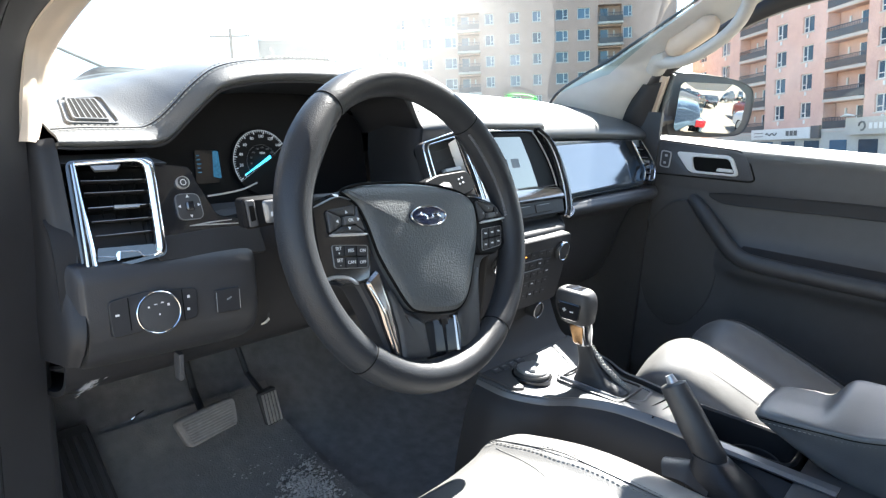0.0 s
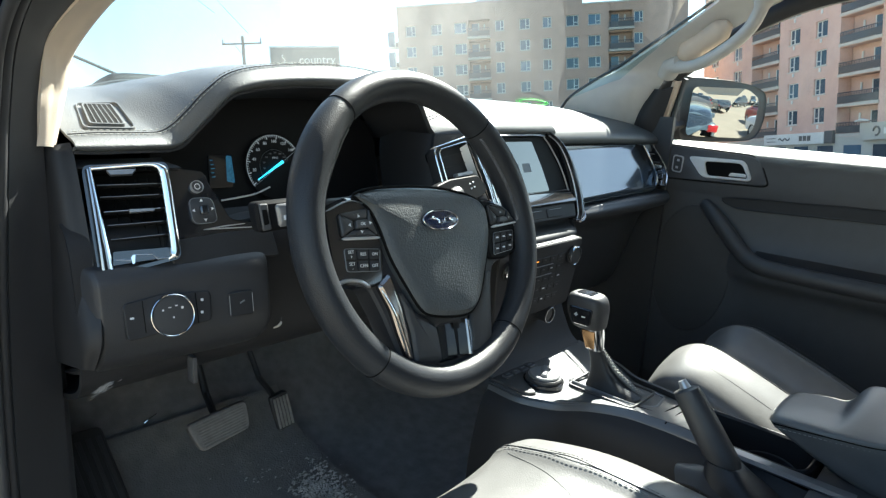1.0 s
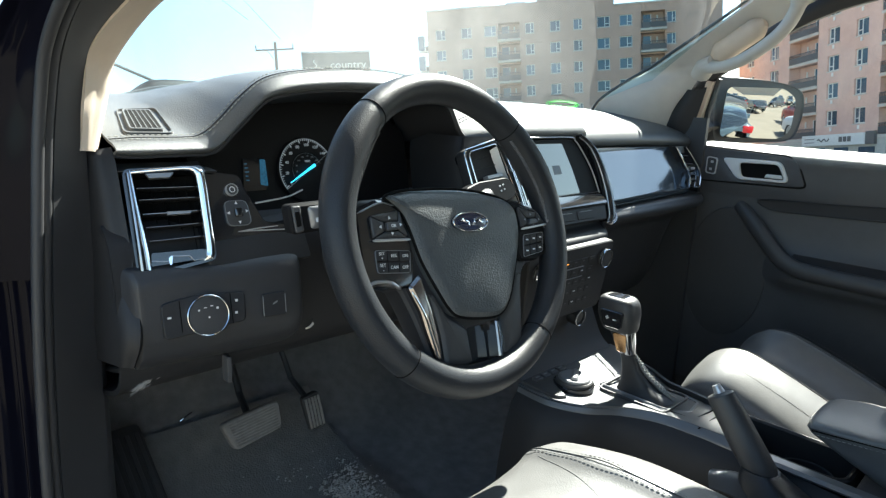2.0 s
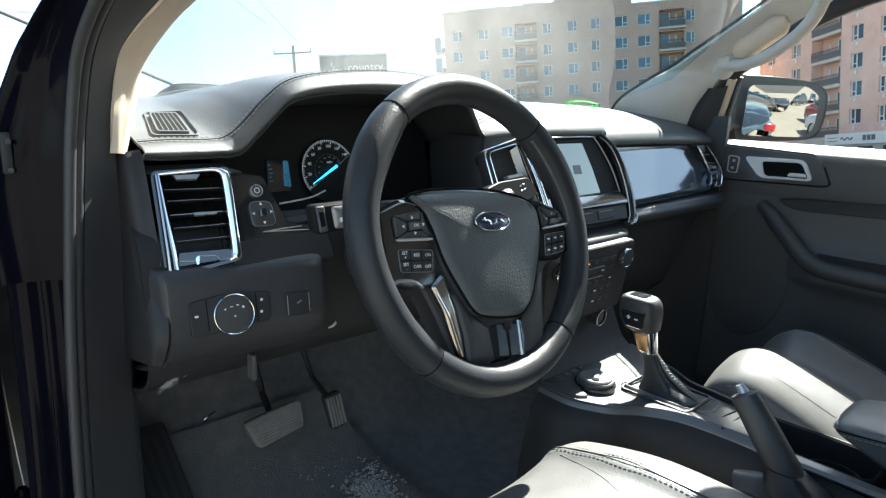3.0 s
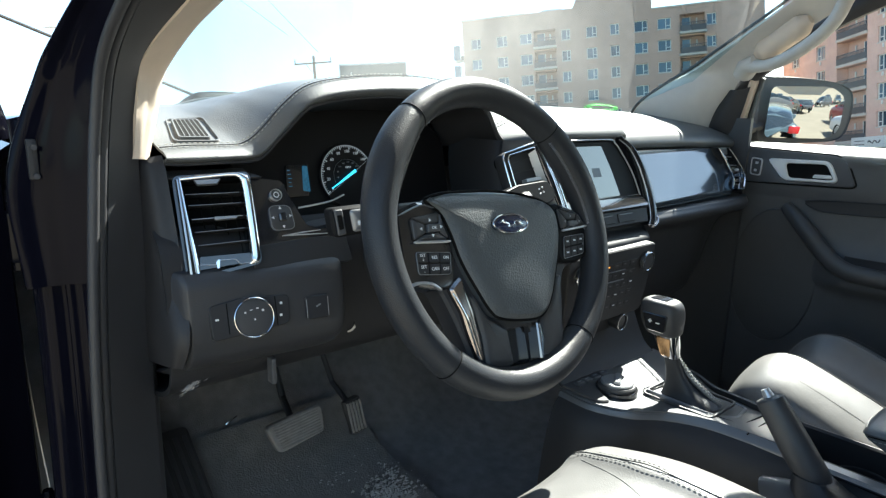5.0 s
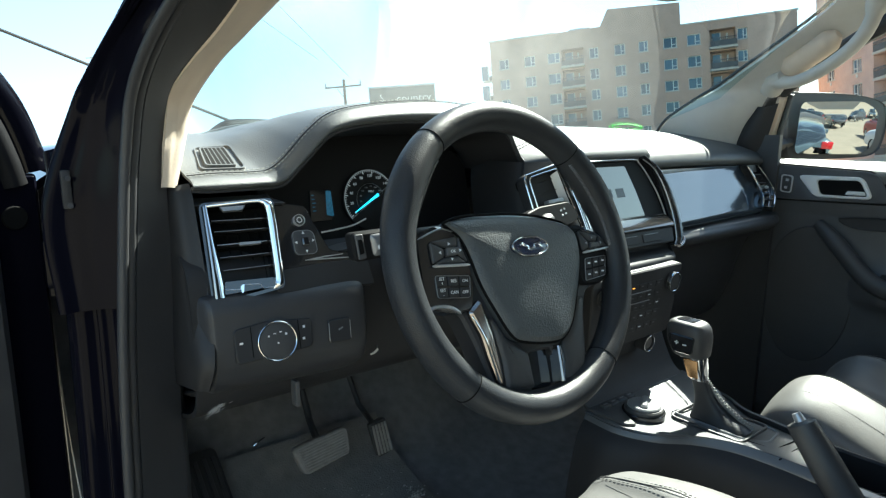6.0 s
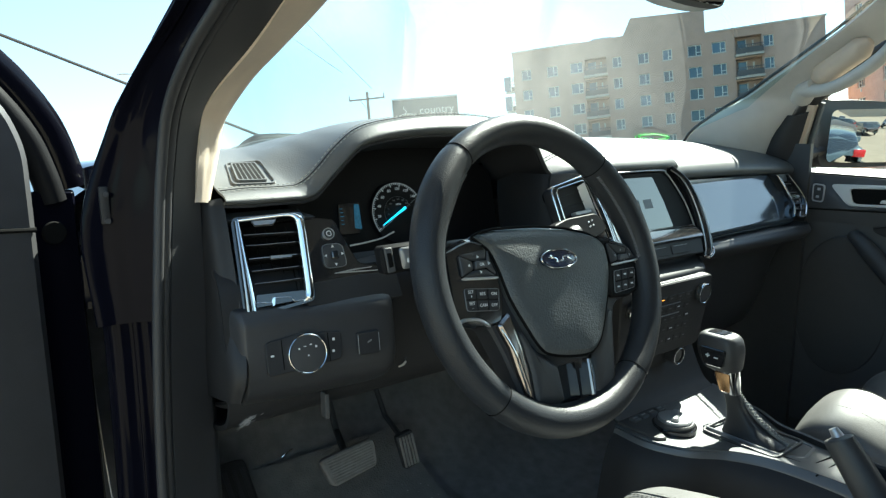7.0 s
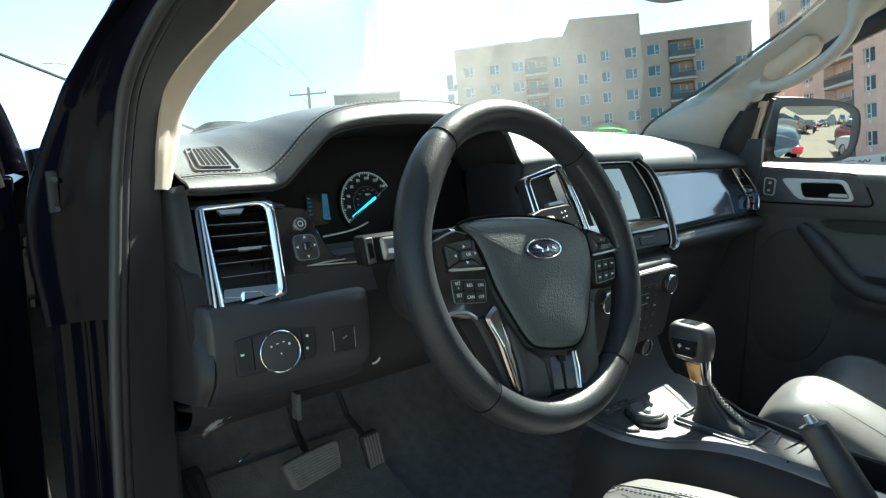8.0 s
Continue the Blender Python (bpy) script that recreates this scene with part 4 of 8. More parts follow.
for k in range(5):
    plate(QI, [(x0 + 0.001, 0.016 - k * 0.0055), (x0 + 0.005 + 0.001 * (k % 3), 0.016 - k * 0.0055), (x0 + 0.005 + 0.001 * (k % 3), 0.0146 - k * 0.0055), (x0 + 0.001, 0.0146 - k * 0.0055)], -0.004, -0.0034, 0.0002, bm=bm)
part("display_bars", bm, LCD, disp)

# steering column, stalks
col = thing("steering_column", "dark plastic steering column with two control stalks", "steering column", (-0.37, 0.22, 1.03))
part("shroud", loft([[(-0.37 + 0.052 * math.cos(a) * k, y, zc + 0.046 * math.sin(a) * k) for a in [2 * math.pi * i / 12 for i in range(12)]] for y, zc, k in ((0.062, 1.092, 1.0), (0.09, 1.083, 1.25), (0.15, 1.064, 1.3), (0.24, 1.035, 1.25))], 28, 14, True, True), PLASTIC, col)
st = part("stalk", sweep([(-0.43, 0.098, 1.115), (-0.48, 0.100, 1.122), (-0.512, 0.100, 1.124)], [0.009, 0.010, 0.011], 10), PLASTIC, col)
QS = plane3((-0.553, 0.0905, 1.143), (-0.49, 0.076, 1.147), (-0.553, 0.086, 1.11), face=(-0.75, -0.5, 1.25))
part("stalk_head", plate(QS, rounded([(0.0, 0.002), (0.050, 0.002), (0.052, 0.032), (0.002, 0.034)], 0.006), -0.022, 0.0, 0.003), STALK, st)
part("light_ring", plate(QS, rounded([(0.004, 0.004), (0.013, 0.004), (0.015, 0.031), (0.006, 0.032)], 0.002), 0.0, 0.003, 0.001), PLASTIC2, st)
part("ring_window", plate(QS, rounded([(0.0065, 0.010), (0.0115, 0.010), (0.0125, 0.025), (0.0075, 0.026)], 0.001), 0.003, 0.0038, 0.0003), SEAM, st)
# rocker painted pale in place of the sunlight that falls on it
part("rocker", plate(QS, rounded([(0.021, 0.006), (0.040, 0.006), (0.042, 0.029), (0.023, 0.030)], 0.004), 0.0, 0.003, 0.001, dome=0.002), CONSOLE_SILVER, st)
part("symbol", plate(QS, rounded([(0.028, 0.018), (0.035, 0.018), (0.035, 0.023), (0.028, 0.023)], 0.001, 2), 0.0035, 0.0055, 0.0002), DIM_WHITE, st)
QT = plane3((-0.205, 0.135, 1.128), (-0.130, 0.152, 1.140), (-0.205, 0.125, 1.100), face=(-0.75, -0.5, 1.25))
st2 = part("stalk", sweep([(-0.31, 0.098, 1.10), (-0.25, 0.115, 1.108), (-0.19, 0.135, 1.118)], [0.009, 0.010, 0.012], 10), PLASTIC, col)
part("stalk_head", plate(QT, rounded([(-0.0355, -0.0114), (0.002, -0.0122), (0.0827, -0.0003), (0.0957, 0.0114), (0.0977, 0.0308), (0.0812, 0.034), (-0.024, 0.028)], 0.008), -0.02, 0.0, 0.0015), STALK, st2)
for k in range(4):
    part("symbol", plate(QT, rounded([(0.052 + 0.010 * (k % 2), 0.006 + 0.0075 * (k // 2)), (0.0565 + 0.010 * (k % 2), 0.006 + 0.0075 * (k // 2)), (0.0565 + 0.010 * (k % 2), 0.0085 + 0.0075 * (k // 2)), (0.052 + 0.010 * (k % 2), 0.0085 + 0.0075 * (k // 2))], 0.0008, 2), 0.0, 0.0006, 0.0001), CONSOLE_SILVER, st2)


# ---- steering wheel ----
TURN_W, TILT_W = -4.5, 20.5
WC = Vector((-0.372, 0.012, 1.108))
_t = radians(TILT_W)
WU, WN, WA = Vector((0, math.sin(_t), math.cos(_t))), Vector((0, -math.cos(_t), math.sin(_t))), Vector((1, 0, 0))
_r = radians(TURN_W)
WX, WY = WA * math.cos(_r) + WU * math.sin(_r), -WA * math.sin(_r) + WU * math.cos(_r)


def QR(a, b, w=0.0):
    """The steering wheel's plane: a to the right, b up, w towards the driver."""
    return WC + WX * a + WY * b + WN * w


wheel = thing("steering_wheel", "black leather-wrapped steering wheel with silver accents and buttons", "steering wheel", tuple(WC))
RR, RT = 0.1685, 0.0175


def rim_centre(a):
    """Radius and thickness of the rim at a degrees: thumb swells at ten and two o'clock."""
    swell = math.exp(-((a - 150) / 16) ** 2) + math.exp(-((a - 30) / 16) ** 2)
    low = max(0.0, -math.sin(radians(a + 8))) ** 3
    return RR - 0.0022 * swell + 0.0035 * low, RT * (1.0 + 0.13 * swell + 0.04 * low)


def rim_piece(a0, a1, n, mat, label=""):
    pts, rad = [], []
    for k in range(n):
        a = a0 + (a1 - a0) * k / (n - 1)
        r, fat = rim_centre(a)
        pts.append(QR(r * math.cos(radians(a)), r * math.sin(radians(a))))
        rad.append(fat * (0.975 if k in (0, n - 1) else 1.0))
    return part("rim_grip", sweep(pts, rad, 20, flat=1.08, up=tuple(WN)), mat, wheel, label)


RIM_SEAMS = (49.5, 130.0, 231.5, 308.5)
rim_piece(49.5, 130.0, 36, RIM_LEATHER)
rim_piece(130.0, 231.5, 44, RIM_LEATHER, "grained leather grip section")
rim_piece(231.5, 308.5, 34, RIM_LEATHER)
rim_piece(-51.5, 49.5, 44, RIM_LEATHER, "grained leather grip section")
for a in RIM_SEAMS:
    c, s = math.cos(radians(a)), math.sin(radians(a))
    r, fat = rim_centre(a)
    path = [QR(r * c, r * s) + (QR(c, s) - WC) * (fat * 0.99 * math.cos(u)) + WN * (fat * 1.07 * math.sin(u)) for u in [2 * math.pi * i / 24 for i in range(24)]]
    part("rim_seam", sweep(path, 0.0006, 6, closed=True), SEAM, wheel)
# laced stitching on the inner side of the grips
for a0, a1 in ((134, 176), (2, 47)):
    laces = []
    for i in range(121):
        a = a0 + (a1 - a0) * i / 120
        r, fat = rim_centre(a)
        u = radians(172 - (8 if i % 2 else 0)) if a0 > 90 else radians(158 - (9 if i % 2 else 0))
        rad = r + fat * 1.04 * math.cos(u)
        laces.append(QR(rad * math.cos(radians(a)), rad * math.sin(radians(a)), fat * 1.12 * math.sin(u)))
    part("stitching", sweep(laces, 0.0009, 6), RIM_THREAD, wheel)

hub = [(-0.106, 0.0385), (-0.082, 0.0450), (-0.0457, 0.0475), (-0.0017, 0.0480), (0.0448, 0.0440), (0.0782, 0.0355), (0.0930, 0.0230), (0.0938, -0.0021), (0.0861, -0.0265), (0.0745, -0.0503), (0.0560, -0.0830), (0.0361, -0.1000), (0.0088, -0.1020), (-0.0279, -0.0965), (-0.0431, -0.0870), (-0.0586, -0.0591), (-0.072, -0.0298), (-0.0795, 0.0006), (-0.0885, 0.0224), (-0.101, 0.0330)]
hub_o = catmull([(a, b, 0) for a, b in hub], 80, True)
part("airbag_cover", plate(lambda a, b, w=0.0: QR(a, b, w - 0.05 * b - 0.35 * max(0.0, b - 0.034)), [(p.x, p.y) for p in hub_o], -0.04, 0.010, 0.005, dome=0.005), AIRBAG, wheel, "charcoal grained airbag cover")
hub_line = [QR(p.x * 1.012, p.y * 1.012, 0.0035 - 0.05 * p.y) for p in hub_o]
part("airbag_gap", sweep(hub_line, 0.0017, 6, closed=True), SEAM, wheel)
back = [(-0.140, 0.036), (-0.09, 0.040), (0.08, 0.036), (0.138, 0.026), (0.150, 0.0), (0.147, -0.036), (0.105, -0.048), (0.092, -0.08), (0.076, -0.148), (0.030, -0.156), (0.029, -0.110), (-0.013, -0.112), (-0.012, -0.156), (-0.066, -0.150), (-0.086, -0.09), (-0.10, -0.058), (-0.146, -0.048), (-0.150, 0.0)]
part("spokes", plate(QR, back, -0.030, -0.004, 0.003, r=0.008), RUBBER, wheel)
part("silver_accent", plate(QR, rounded([(-0.092, -0.058), (-0.074, -0.045), (-0.0625, -0.082), (-0.0580, -0.115), (-0.0585, -0.141), (-0.0655, -0.141), (-0.0745, -0.1080), (-0.0795, -0.0840)], 0.004), -0.012, 0.004, 0.003, dome=0.0015), SPOKE_METAL, wheel, "brushed metal spoke accent")
part("accent_edge", sweep(catmull([QR(-0.089, -0.063, 0.003), QR(-0.0785, -0.0860, 0.005), QR(-0.0735, -0.106, 0.005), QR(-0.0650, -0.139, 0.003)], 20), [0.0006] + [0.0011] * 18 + [0.0006], 8), CHROME, wheel)
part("silver_accent", plate(QR, rounded([(0.0295, -0.1075), (0.0375, -0.1095), (0.0372, -0.128), (0.0322, -0.151), (0.0275, -0.151), (0.0290, -0.1258)], 0.002), -0.012, 0.005, 0.002), SPOKE_METAL, wheel, "brushed metal spoke accent")
part("accent_edge", sweep([QR(0.033, -0.109, 0.0055), QR(0.0345, -0.128, 0.0055), QR(0.0305, -0.150, 0.0055)], [0.0012, 0.0016, 0.001], 8), CHROME, wheel)
part("spoke_cap", plate(QR, rounded([(-0.0640, -0.066), (-0.046, -0.090), (-0.029, -0.1005), (-0.0145, -0.111), (-0.0125, -0.150), (-0.054, -0.147), (-0.0545, -0.112)], 0.005), -0.012, 0.002, 0.003, dome=0.002), PLASTIC, wheel)
part("spoke_cap", plate(QR, rounded([(0.080, -0.055), (0.092, -0.056), (0.074, -0.146), (0.041, -0.152), (0.0415, -0.108), (0.056, -0.090)], 0.005), -0.012, 0.002, 0.003, dome=0.002), PLASTIC, wheel)
part("spoke_window", plate(QR, rounded([(-0.012, -0.106), (0.028, -0.104), (0.028, -0.154), (-0.010, -0.154)], 0.004), -0.024, -0.014, 0.002), GLOSS, wheel)
part("paddle_cover", sweep(catmull([QR(-0.1447, -0.0520, 0.0), QR(-0.1334, -0.0490, 0.003), QR(-0.1155, -0.0510, 0.003), QR(-0.1012, -0.0585, 0.0)], 16), [0.001] + [0.0032] * 14 + [0.001], 8, flat=0.6), SATIN, wheel)

KEY_SIDES = (
    (-1, [(-0.1475, 0.026), (-0.1175, 0.0365), (-0.0975, 0.0335), (-0.0865, 0.0166), (-0.0795, -0.0052), (-0.0765, -0.0268), (-0.0838, -0.0555), (-0.1, -0.0590), (-0.1440, -0.0505), (-0.1470, -0.0339), (-0.1480, -0.0052)],
     [(-0.1325, 0.0185), (-0.0935, 0.0245), (-0.0850, -0.0060), (-0.1315, -0.0058)], [(-0.1141, 0.0112), (-0.0957, 0.0120), (-0.0968, 0.0029), (-0.1144, 0.0017)], [(-0.1300, -0.0165), (-0.0833, -0.0190), (-0.0873, -0.0430), (-0.1300, -0.0405)]),
    (1, [(0.082, 0.033), (0.110, 0.032), (0.141, 0.024), (0.1535, 0.003), (0.150, -0.034), (0.125, -0.043), (0.094, -0.042), (0.090, -0.030), (0.0965, -0.004), (0.0950, 0.020)],
     [(0.0985, 0.0270), (0.1368, 0.0207), (0.1513, 0.0040), (0.1015, -0.0005)], [(0.116, 0.0107), (0.1320, 0.0110), (0.1345, 0.0039), (0.1135, 0.0024)], [(0.1055, -0.0093), (0.1463, -0.0063), (0.1390, -0.0325), (0.1000, -0.0376)]))


def across(c, u, v):
    """A point between four corners, u to the right, v down."""
    a, b, d, e = (Vector(p) for p in c)
    return a * (1 - u) * (1 - v) + b * u * (1 - v) + e * (1 - u) * v + d * u * v


for s, outline, pad_c, ok_c, key_c in KEY_SIDES:
    # right panel and keys are made darker and duller so no bright reflection shows
    base = part("button_base", plate(QR, rounded(outline, 0.006), -0.020, 0.002, 0.003), GLOSS if s < 0 else STALK, wheel, "black button panel on a wheel spoke")
    part("button_well", plate(QR, rounded(pad_c, 0.004), 0.001, 0.0028, 0.0006), SEAM, base)
    mid = sum((Vector(p) for p in ok_c), Vector((0, 0))) / 4
    for k in range(4):
        wedge = [Vector(pad_c[k]), Vector(pad_c[(k + 1) % 4]), Vector(ok_c[(k + 1) % 4]), Vector(ok_c[k])]
        c = sum(wedge, Vector((0, 0))) / 4
        wedge = [c + (p - c) * 0.93 for p in wedge]
        part("direction_key", plate(QR, rounded(wedge, 0.0025, 3), 0.001, 0.0058, 0.0012, dome=0.0008), RUBBER if s > 0 else PLASTIC, base)
        m = c.lerp(mid, 0.1)
        d = (c - mid).normalized()
        tri = [m + d * 0.0018, m - d * 0.0012 + Vector((-d.y, d.x)) * 0.0017, m - d * 0.0012 - Vector((-d.y, d.x)) * 0.0017]
        part("arrow", plate(QR, tri, 0.006, 0.0071, 0.0001), DIM_WHITE if s < 0 else CONSOLE_SILVER, base)
    ok = part("ok_button", plate(QR, rounded([mid + (Vector(p) - mid) * 0.92 for p in ok_c], 0.002), 0.002, 0.0085, 0.001), PLASTIC2, base)
    if s < 0:
        lettering("marking", "OK", QR, mid.x, mid.y, 0.0046, DIM_WHITE, ok).location += Vector(WN) * 0.0085
    lip = [across(pad_c, u, 1.06) for u in (-0.02, 0.3, 0.7, 1.02)]
    part("silver_lip", sweep(catmull([QR(p.x, p.y, 0.0055) for p in lip], 12), [0.0008] + [0.0016] * 10 + [0.0008], 8), SATIN, base)
    # silver strip modelled in place of a reflection along the panel's top edge
    top = [Vector(p) for p in (outline[:3] if s < 0 else outline[1:4])]
    part("top_gleam", sweep(catmull([QR(p.x * 0.985, p.y - 0.0045, 0.0026) for p in top], 12), [0.0006] + [0.0016] * 10 + [0.0006], 8, flat=0.5), CONSOLE_SILVER, base)
    ro = rounded(key_c, 0.004)
    part("key_outline", ringplate(QR, ro, inset(ro, 0.0006), 0.001, 0.0034, 0.0001), CONSOLE_SILVER, base)
    words = (("SET", "RES", "ON"), ("SET", "CAN", "OFF"))
    for k in range(2):
        for j in range(3):
            c = [across(key_c, (j + a) / 3, (k + b) / 2) for a, b in ((0.06, 0.08), (0.94, 0.08), (0.94, 0.92), (0.06, 0.92))]
            m = sum(c, Vector((0, 0))) / 4
            part("button", plate(QR, rounded(c, 0.0015, 3), 0.0, 0.0038, 0.0006), LINING, base)
            if s < 0:
                lettering("marking", words[k][j], QR, m.x, m.y + (0.002 if j == 0 else 0.0), 0.0048, WHITE, base).location += Vector(WN) * 0.0038
                if j == 0:
                    lettering("marking", "+-"[k], QR, m.x, m.y - 0.0028, 0.0046, WHITE, base).location += Vector(WN) * 0.0038
            else:
                bar = rounded([(m.x - 0.0022, m.y + 0.0009), (m.x + 0.0022, m.y + 0.0009), (m.x + 0.0022, m.y - 0.0009), (m.x - 0.0022, m.y - 0.0009)], 0.0004, 2)
                part("symbol", plate(QR, bar, 0.003, 0.0043, 0.0001), DIM_WHITE, base)
badge_o = [(0.0285 * math.cos(2 * math.pi * k / 40), 0.007 + 0.0118 * math.sin(2 * math.pi * k / 40)) for k in range(40)]
bd = part("badge", plate(QR, badge_o, 0.008, 0.0170, 0.001, dome=0.001), BADGE, wheel, "dark blue oval badge with silver rim")
part("badge_rim", ringplate(QR, [Vector(p) for p in badge_o], [Vector((p[0] * 0.93, 0.007 + (p[1] - 0.007) * 0.86)) for p in badge_o], 0.010, 0.0185, 0.0004), CHROME, bd)
bm = bmesh.new()
sweep([QR(-0.018 + 0.036 * t + 0.002 * math.sin(t * 25), 0.0070 + 0.0030 * math.sin(t * 9.4 + 0.4), 0.0188) for t in [i / 60 for i in range(61)]], [0.0005 + 0.0010 * abs(math.sin(i * 0.157)) for i in range(61)], 6, bm=bm)
part("badge_mark", bm, CHROME, bd)
part("column_boss", sweep([QR(0, -0.01, -0.02), QR(0, -0.01, -0.06)], 0.05, 20), PLASTIC, wheel)

# ---- centre stack ----
stack = thing("center_stack", "black centre stack with touch screen, vents and climate controls", "control panel", (0, 0.16, 0.86))
rows = []
for z, y, xl, xr in ((1.200, 0.200, -0.172, 0.146), (1.16, 0.187, -0.186, 0.158), (1.10, 0.164, -0.196, 0.170), (1.050, 0.146, -0.200, 0.176), (1.040, 0.138, -0.178, 0.160), (1.033, 0.118, -0.150, 0.142), (1.020, 0.110, -0.140, 0.136), (0.97, 0.113, -0.132, 0.130), (0.90, 0.123, -0.118, 0.116), (0.86, 0.136, -0.112, 0.110)):
    rows.append([(xl + 0.01, y + 0.14, z), (xl, y + 0.05, z), (xl + 0.003, y + 0.014, z), (xl + 0.018, y + 0.004, z), (0, y, z), (xr - 0.018, y + 0.004, z), (xr - 0.003, y + 0.014, z), (xr, y + 0.05, z), (xr - 0.01, y + 0.14, z)])
part("body", thicken(loft(rows, 50, 60), 0.004), LINING, stack)
QC = plane3((0.0, 0.197, 1.196), (0.1, 0.197, 1.196), (0.0, 0.1431, 1.046))
bz = part("screen_bezel", plate(QC, rounded([(-0.088, 0.002), (0.102, 0.001), (0.119, 0.020), (0.1405, 0.060), (0.1505, 0.104), (0.148, 0.128), (-0.070, 0.128)], 0.008), -0.01, 0.004, 0.002), STALK, stack)
part("screen", plate(QC, rounded([(-0.062, 0.0105), (0.0642, 0.0105), (0.0800, 0.0568), (0.0900, 0.1030), (-0.050, 0.1035)], 0.003), 0.0, 0.0052, 0.0005), SCREEN, bz, "touch screen with a pale glow added for reflected sky")
for x0 in (-0.012, 0.022):
    part("screen_tile", plate(QC, rounded([(x0, 0.050), (x0 + 0.022, 0.050), (x0 + 0.024, 0.066), (x0 + 0.001, 0.066)], 0.001, 2), 0.004, 0.0056, 0.0001), SCREEN_TILE, bz)
part("screen_frame", sweep(catmull([QC(-0.10, 0.001, 0.006), QC(0.0, 0.0, 0.007), QC(0.096, 0.0, 0.006), QC(0.1065, 0.006, 0.006), QC(0.119, 0.0205, 0.006), QC(0.1407, 0.061, 0.006), QC(0.1505, 0.104, 0.006), QC(0.148, 0.128, 0.006)], 50), 0.0014, 8), SATIN, stack)
bm = loft([[QC(x, 0.102, 0.003), QC(x, 0.105, 0.008), QC(x, 0.116, 0.016), QC(x, 0.126, 0.0215), QC(x, 0.130, 0.0205), QC(x, 0.133, 0.012)] for x in (-0.118, -0.06, 0.02, 0.09, 0.146)], 24, 16)
ledge = part("screen_ledge", thicken(bm, 0.003), GLOSS, stack, "ledge below the screen with slim buttons")
part("ledge_face", plate(QC, rounded([(-0.118, 0.130), (0.147, 0.130), (0.143, 0.158), (-0.114, 0.158)], 0.004), -0.01, 0.017, 0.002), LINING, ledge)
for k in range(3):
    x0 = -0.075 + 0.062 * k
    part("slim_button", plate(QC, rounded([(x0, 0.136), (x0 + 0.052, 0.136), (x0 + 0.052, 0.152), (x0, 0.152)], 0.002), 0.014, 0.0185, 0.001), LINING, ledge)
    part("slim_mark", plate(QC, [(x0 + 0.006, 0.1375), (x0 + 0.046, 0.1375), (x0 + 0.046, 0.1383), (x0 + 0.006, 0.1383)], 0.018, 0.0188, 0.0001), CONSOLE_SILVER, ledge)


def centre_vent(tl, tr, bl, br, label):
    q = quad4(tl, tr, bl, br)
    v = part("air_vent", plate(q, frame_outline(0.03, 0.02, 0.97, 0.98, 0.06), -0.02, -0.012, 0.01), SEAM, stack, label)
    part("housing", ringplate(q, frame_outline(-0.02, -0.02, 1.02, 1.02, 0.12), frame_outline(0.11, 0.06, 0.80, 0.94, 0.08), -0.012, 0.006, 0.03), LINING, v)
    part("chrome_frame", sweep([q(p.x, p.y, 0.0065) for p in frame_outline(0.0, 0.0, 0.99, 1.0, 0.10)], 0.0016, 8, closed=True), CHROME, v)
    part("chrome_lip", sweep([q(p.x, p.y, 0.0065) for p in frame_outline(0.10, 0.05, 0.82, 0.95, 0.08)], 0.0012, 8, closed=True), CHROME, v)
    part("inner_cheek", thicken(loft([[q(0.80, 0.08, 0.006), q(0.78, 0.5, 0.006), q(0.80, 0.92, 0.006)], [q(0.66, 0.12, -0.012), q(0.68, 0.5, -0.012), q(0.72, 0.9, -0.012)]], 8, 8), 0.001), SATIN, v, "pale inner side of the vent")
    for k in range(5):
        y = 0.16 + 0.15 * k
        part("slat", plate(q, [(0.11, y), (0.72, y - 0.02), (0.72, y + 0.0), (0.11, y + 0.02)], -0.016, -0.004, 0.004), LINING, v)
    for x0, w in ((0.86, 0.020), (0.90, 0.014), (0.945, 0.020)):
        part("chrome_rib", sweep(catmull([q(x0 - 0.02, 0.05, 0.009), q(x0, 0.3, 0.011), q(x0 + 0.005, 0.6, 0.011), q(x0 - 0.01, 0.95, 0.009)], 20), w * 0.09, 8), CHROME, v)
    part("tab", plate(q, rounded([(0.35, 0.44), (0.7, 0.43), (0.7, 0.49), (0.35, 0.5)], 0.02), -0.004, 0.006, 0.01), SATIN, v)


centre_vent((-0.190, 0.194, 1.178), (-0.100, 0.196, 1.197), (-0.186, 0.156, 1.088), (-0.066, 0.150, 1.078), "centre air vent with chrome surround")
wing_out = catmull([QC(0.116, -0.004, 0.010), QC(0.1516, 0.0238, 0.012), QC(0.1752, 0.0639, 0.012), QC(0.182, 0.1083, 0.012), QC(0.177, 0.1494, 0.012), QC(0.160, 0.1650, 0.012)], 40)
wing_in = catmull([QC(0.113, -0.002, 0.008), QC(0.1370, 0.0191, 0.012), QC(0.1524, 0.0574, 0.014), QC(0.1589, 0.1066, 0.014), QC(0.1545, 0.1480, 0.014), QC(0.148, 0.1620, 0.012)], 40)
rows = [[a + Vector((0.004, 0.030, -0.006)), a, a.lerp(b, 0.35) + Vector((0, -0.007, 0.003)), a.lerp(b, 0.7) + Vector((0, -0.006, 0.002)), b, b + Vector((-0.002, 0.026, -0.004))] for a, b in zip(wing_out, wing_in)]
part("side_wing", thicken(loft(rows, 22, 60), 0.003), GLOSS, stack, "curved gloss black wing beside the screen")
part("wing_chrome", sweep(offset_path(wing_out, (0.0, -0.0015, 0.001)), [0.0008] + [0.0019] * 38 + [0.0008], 8), CHROME, stack)
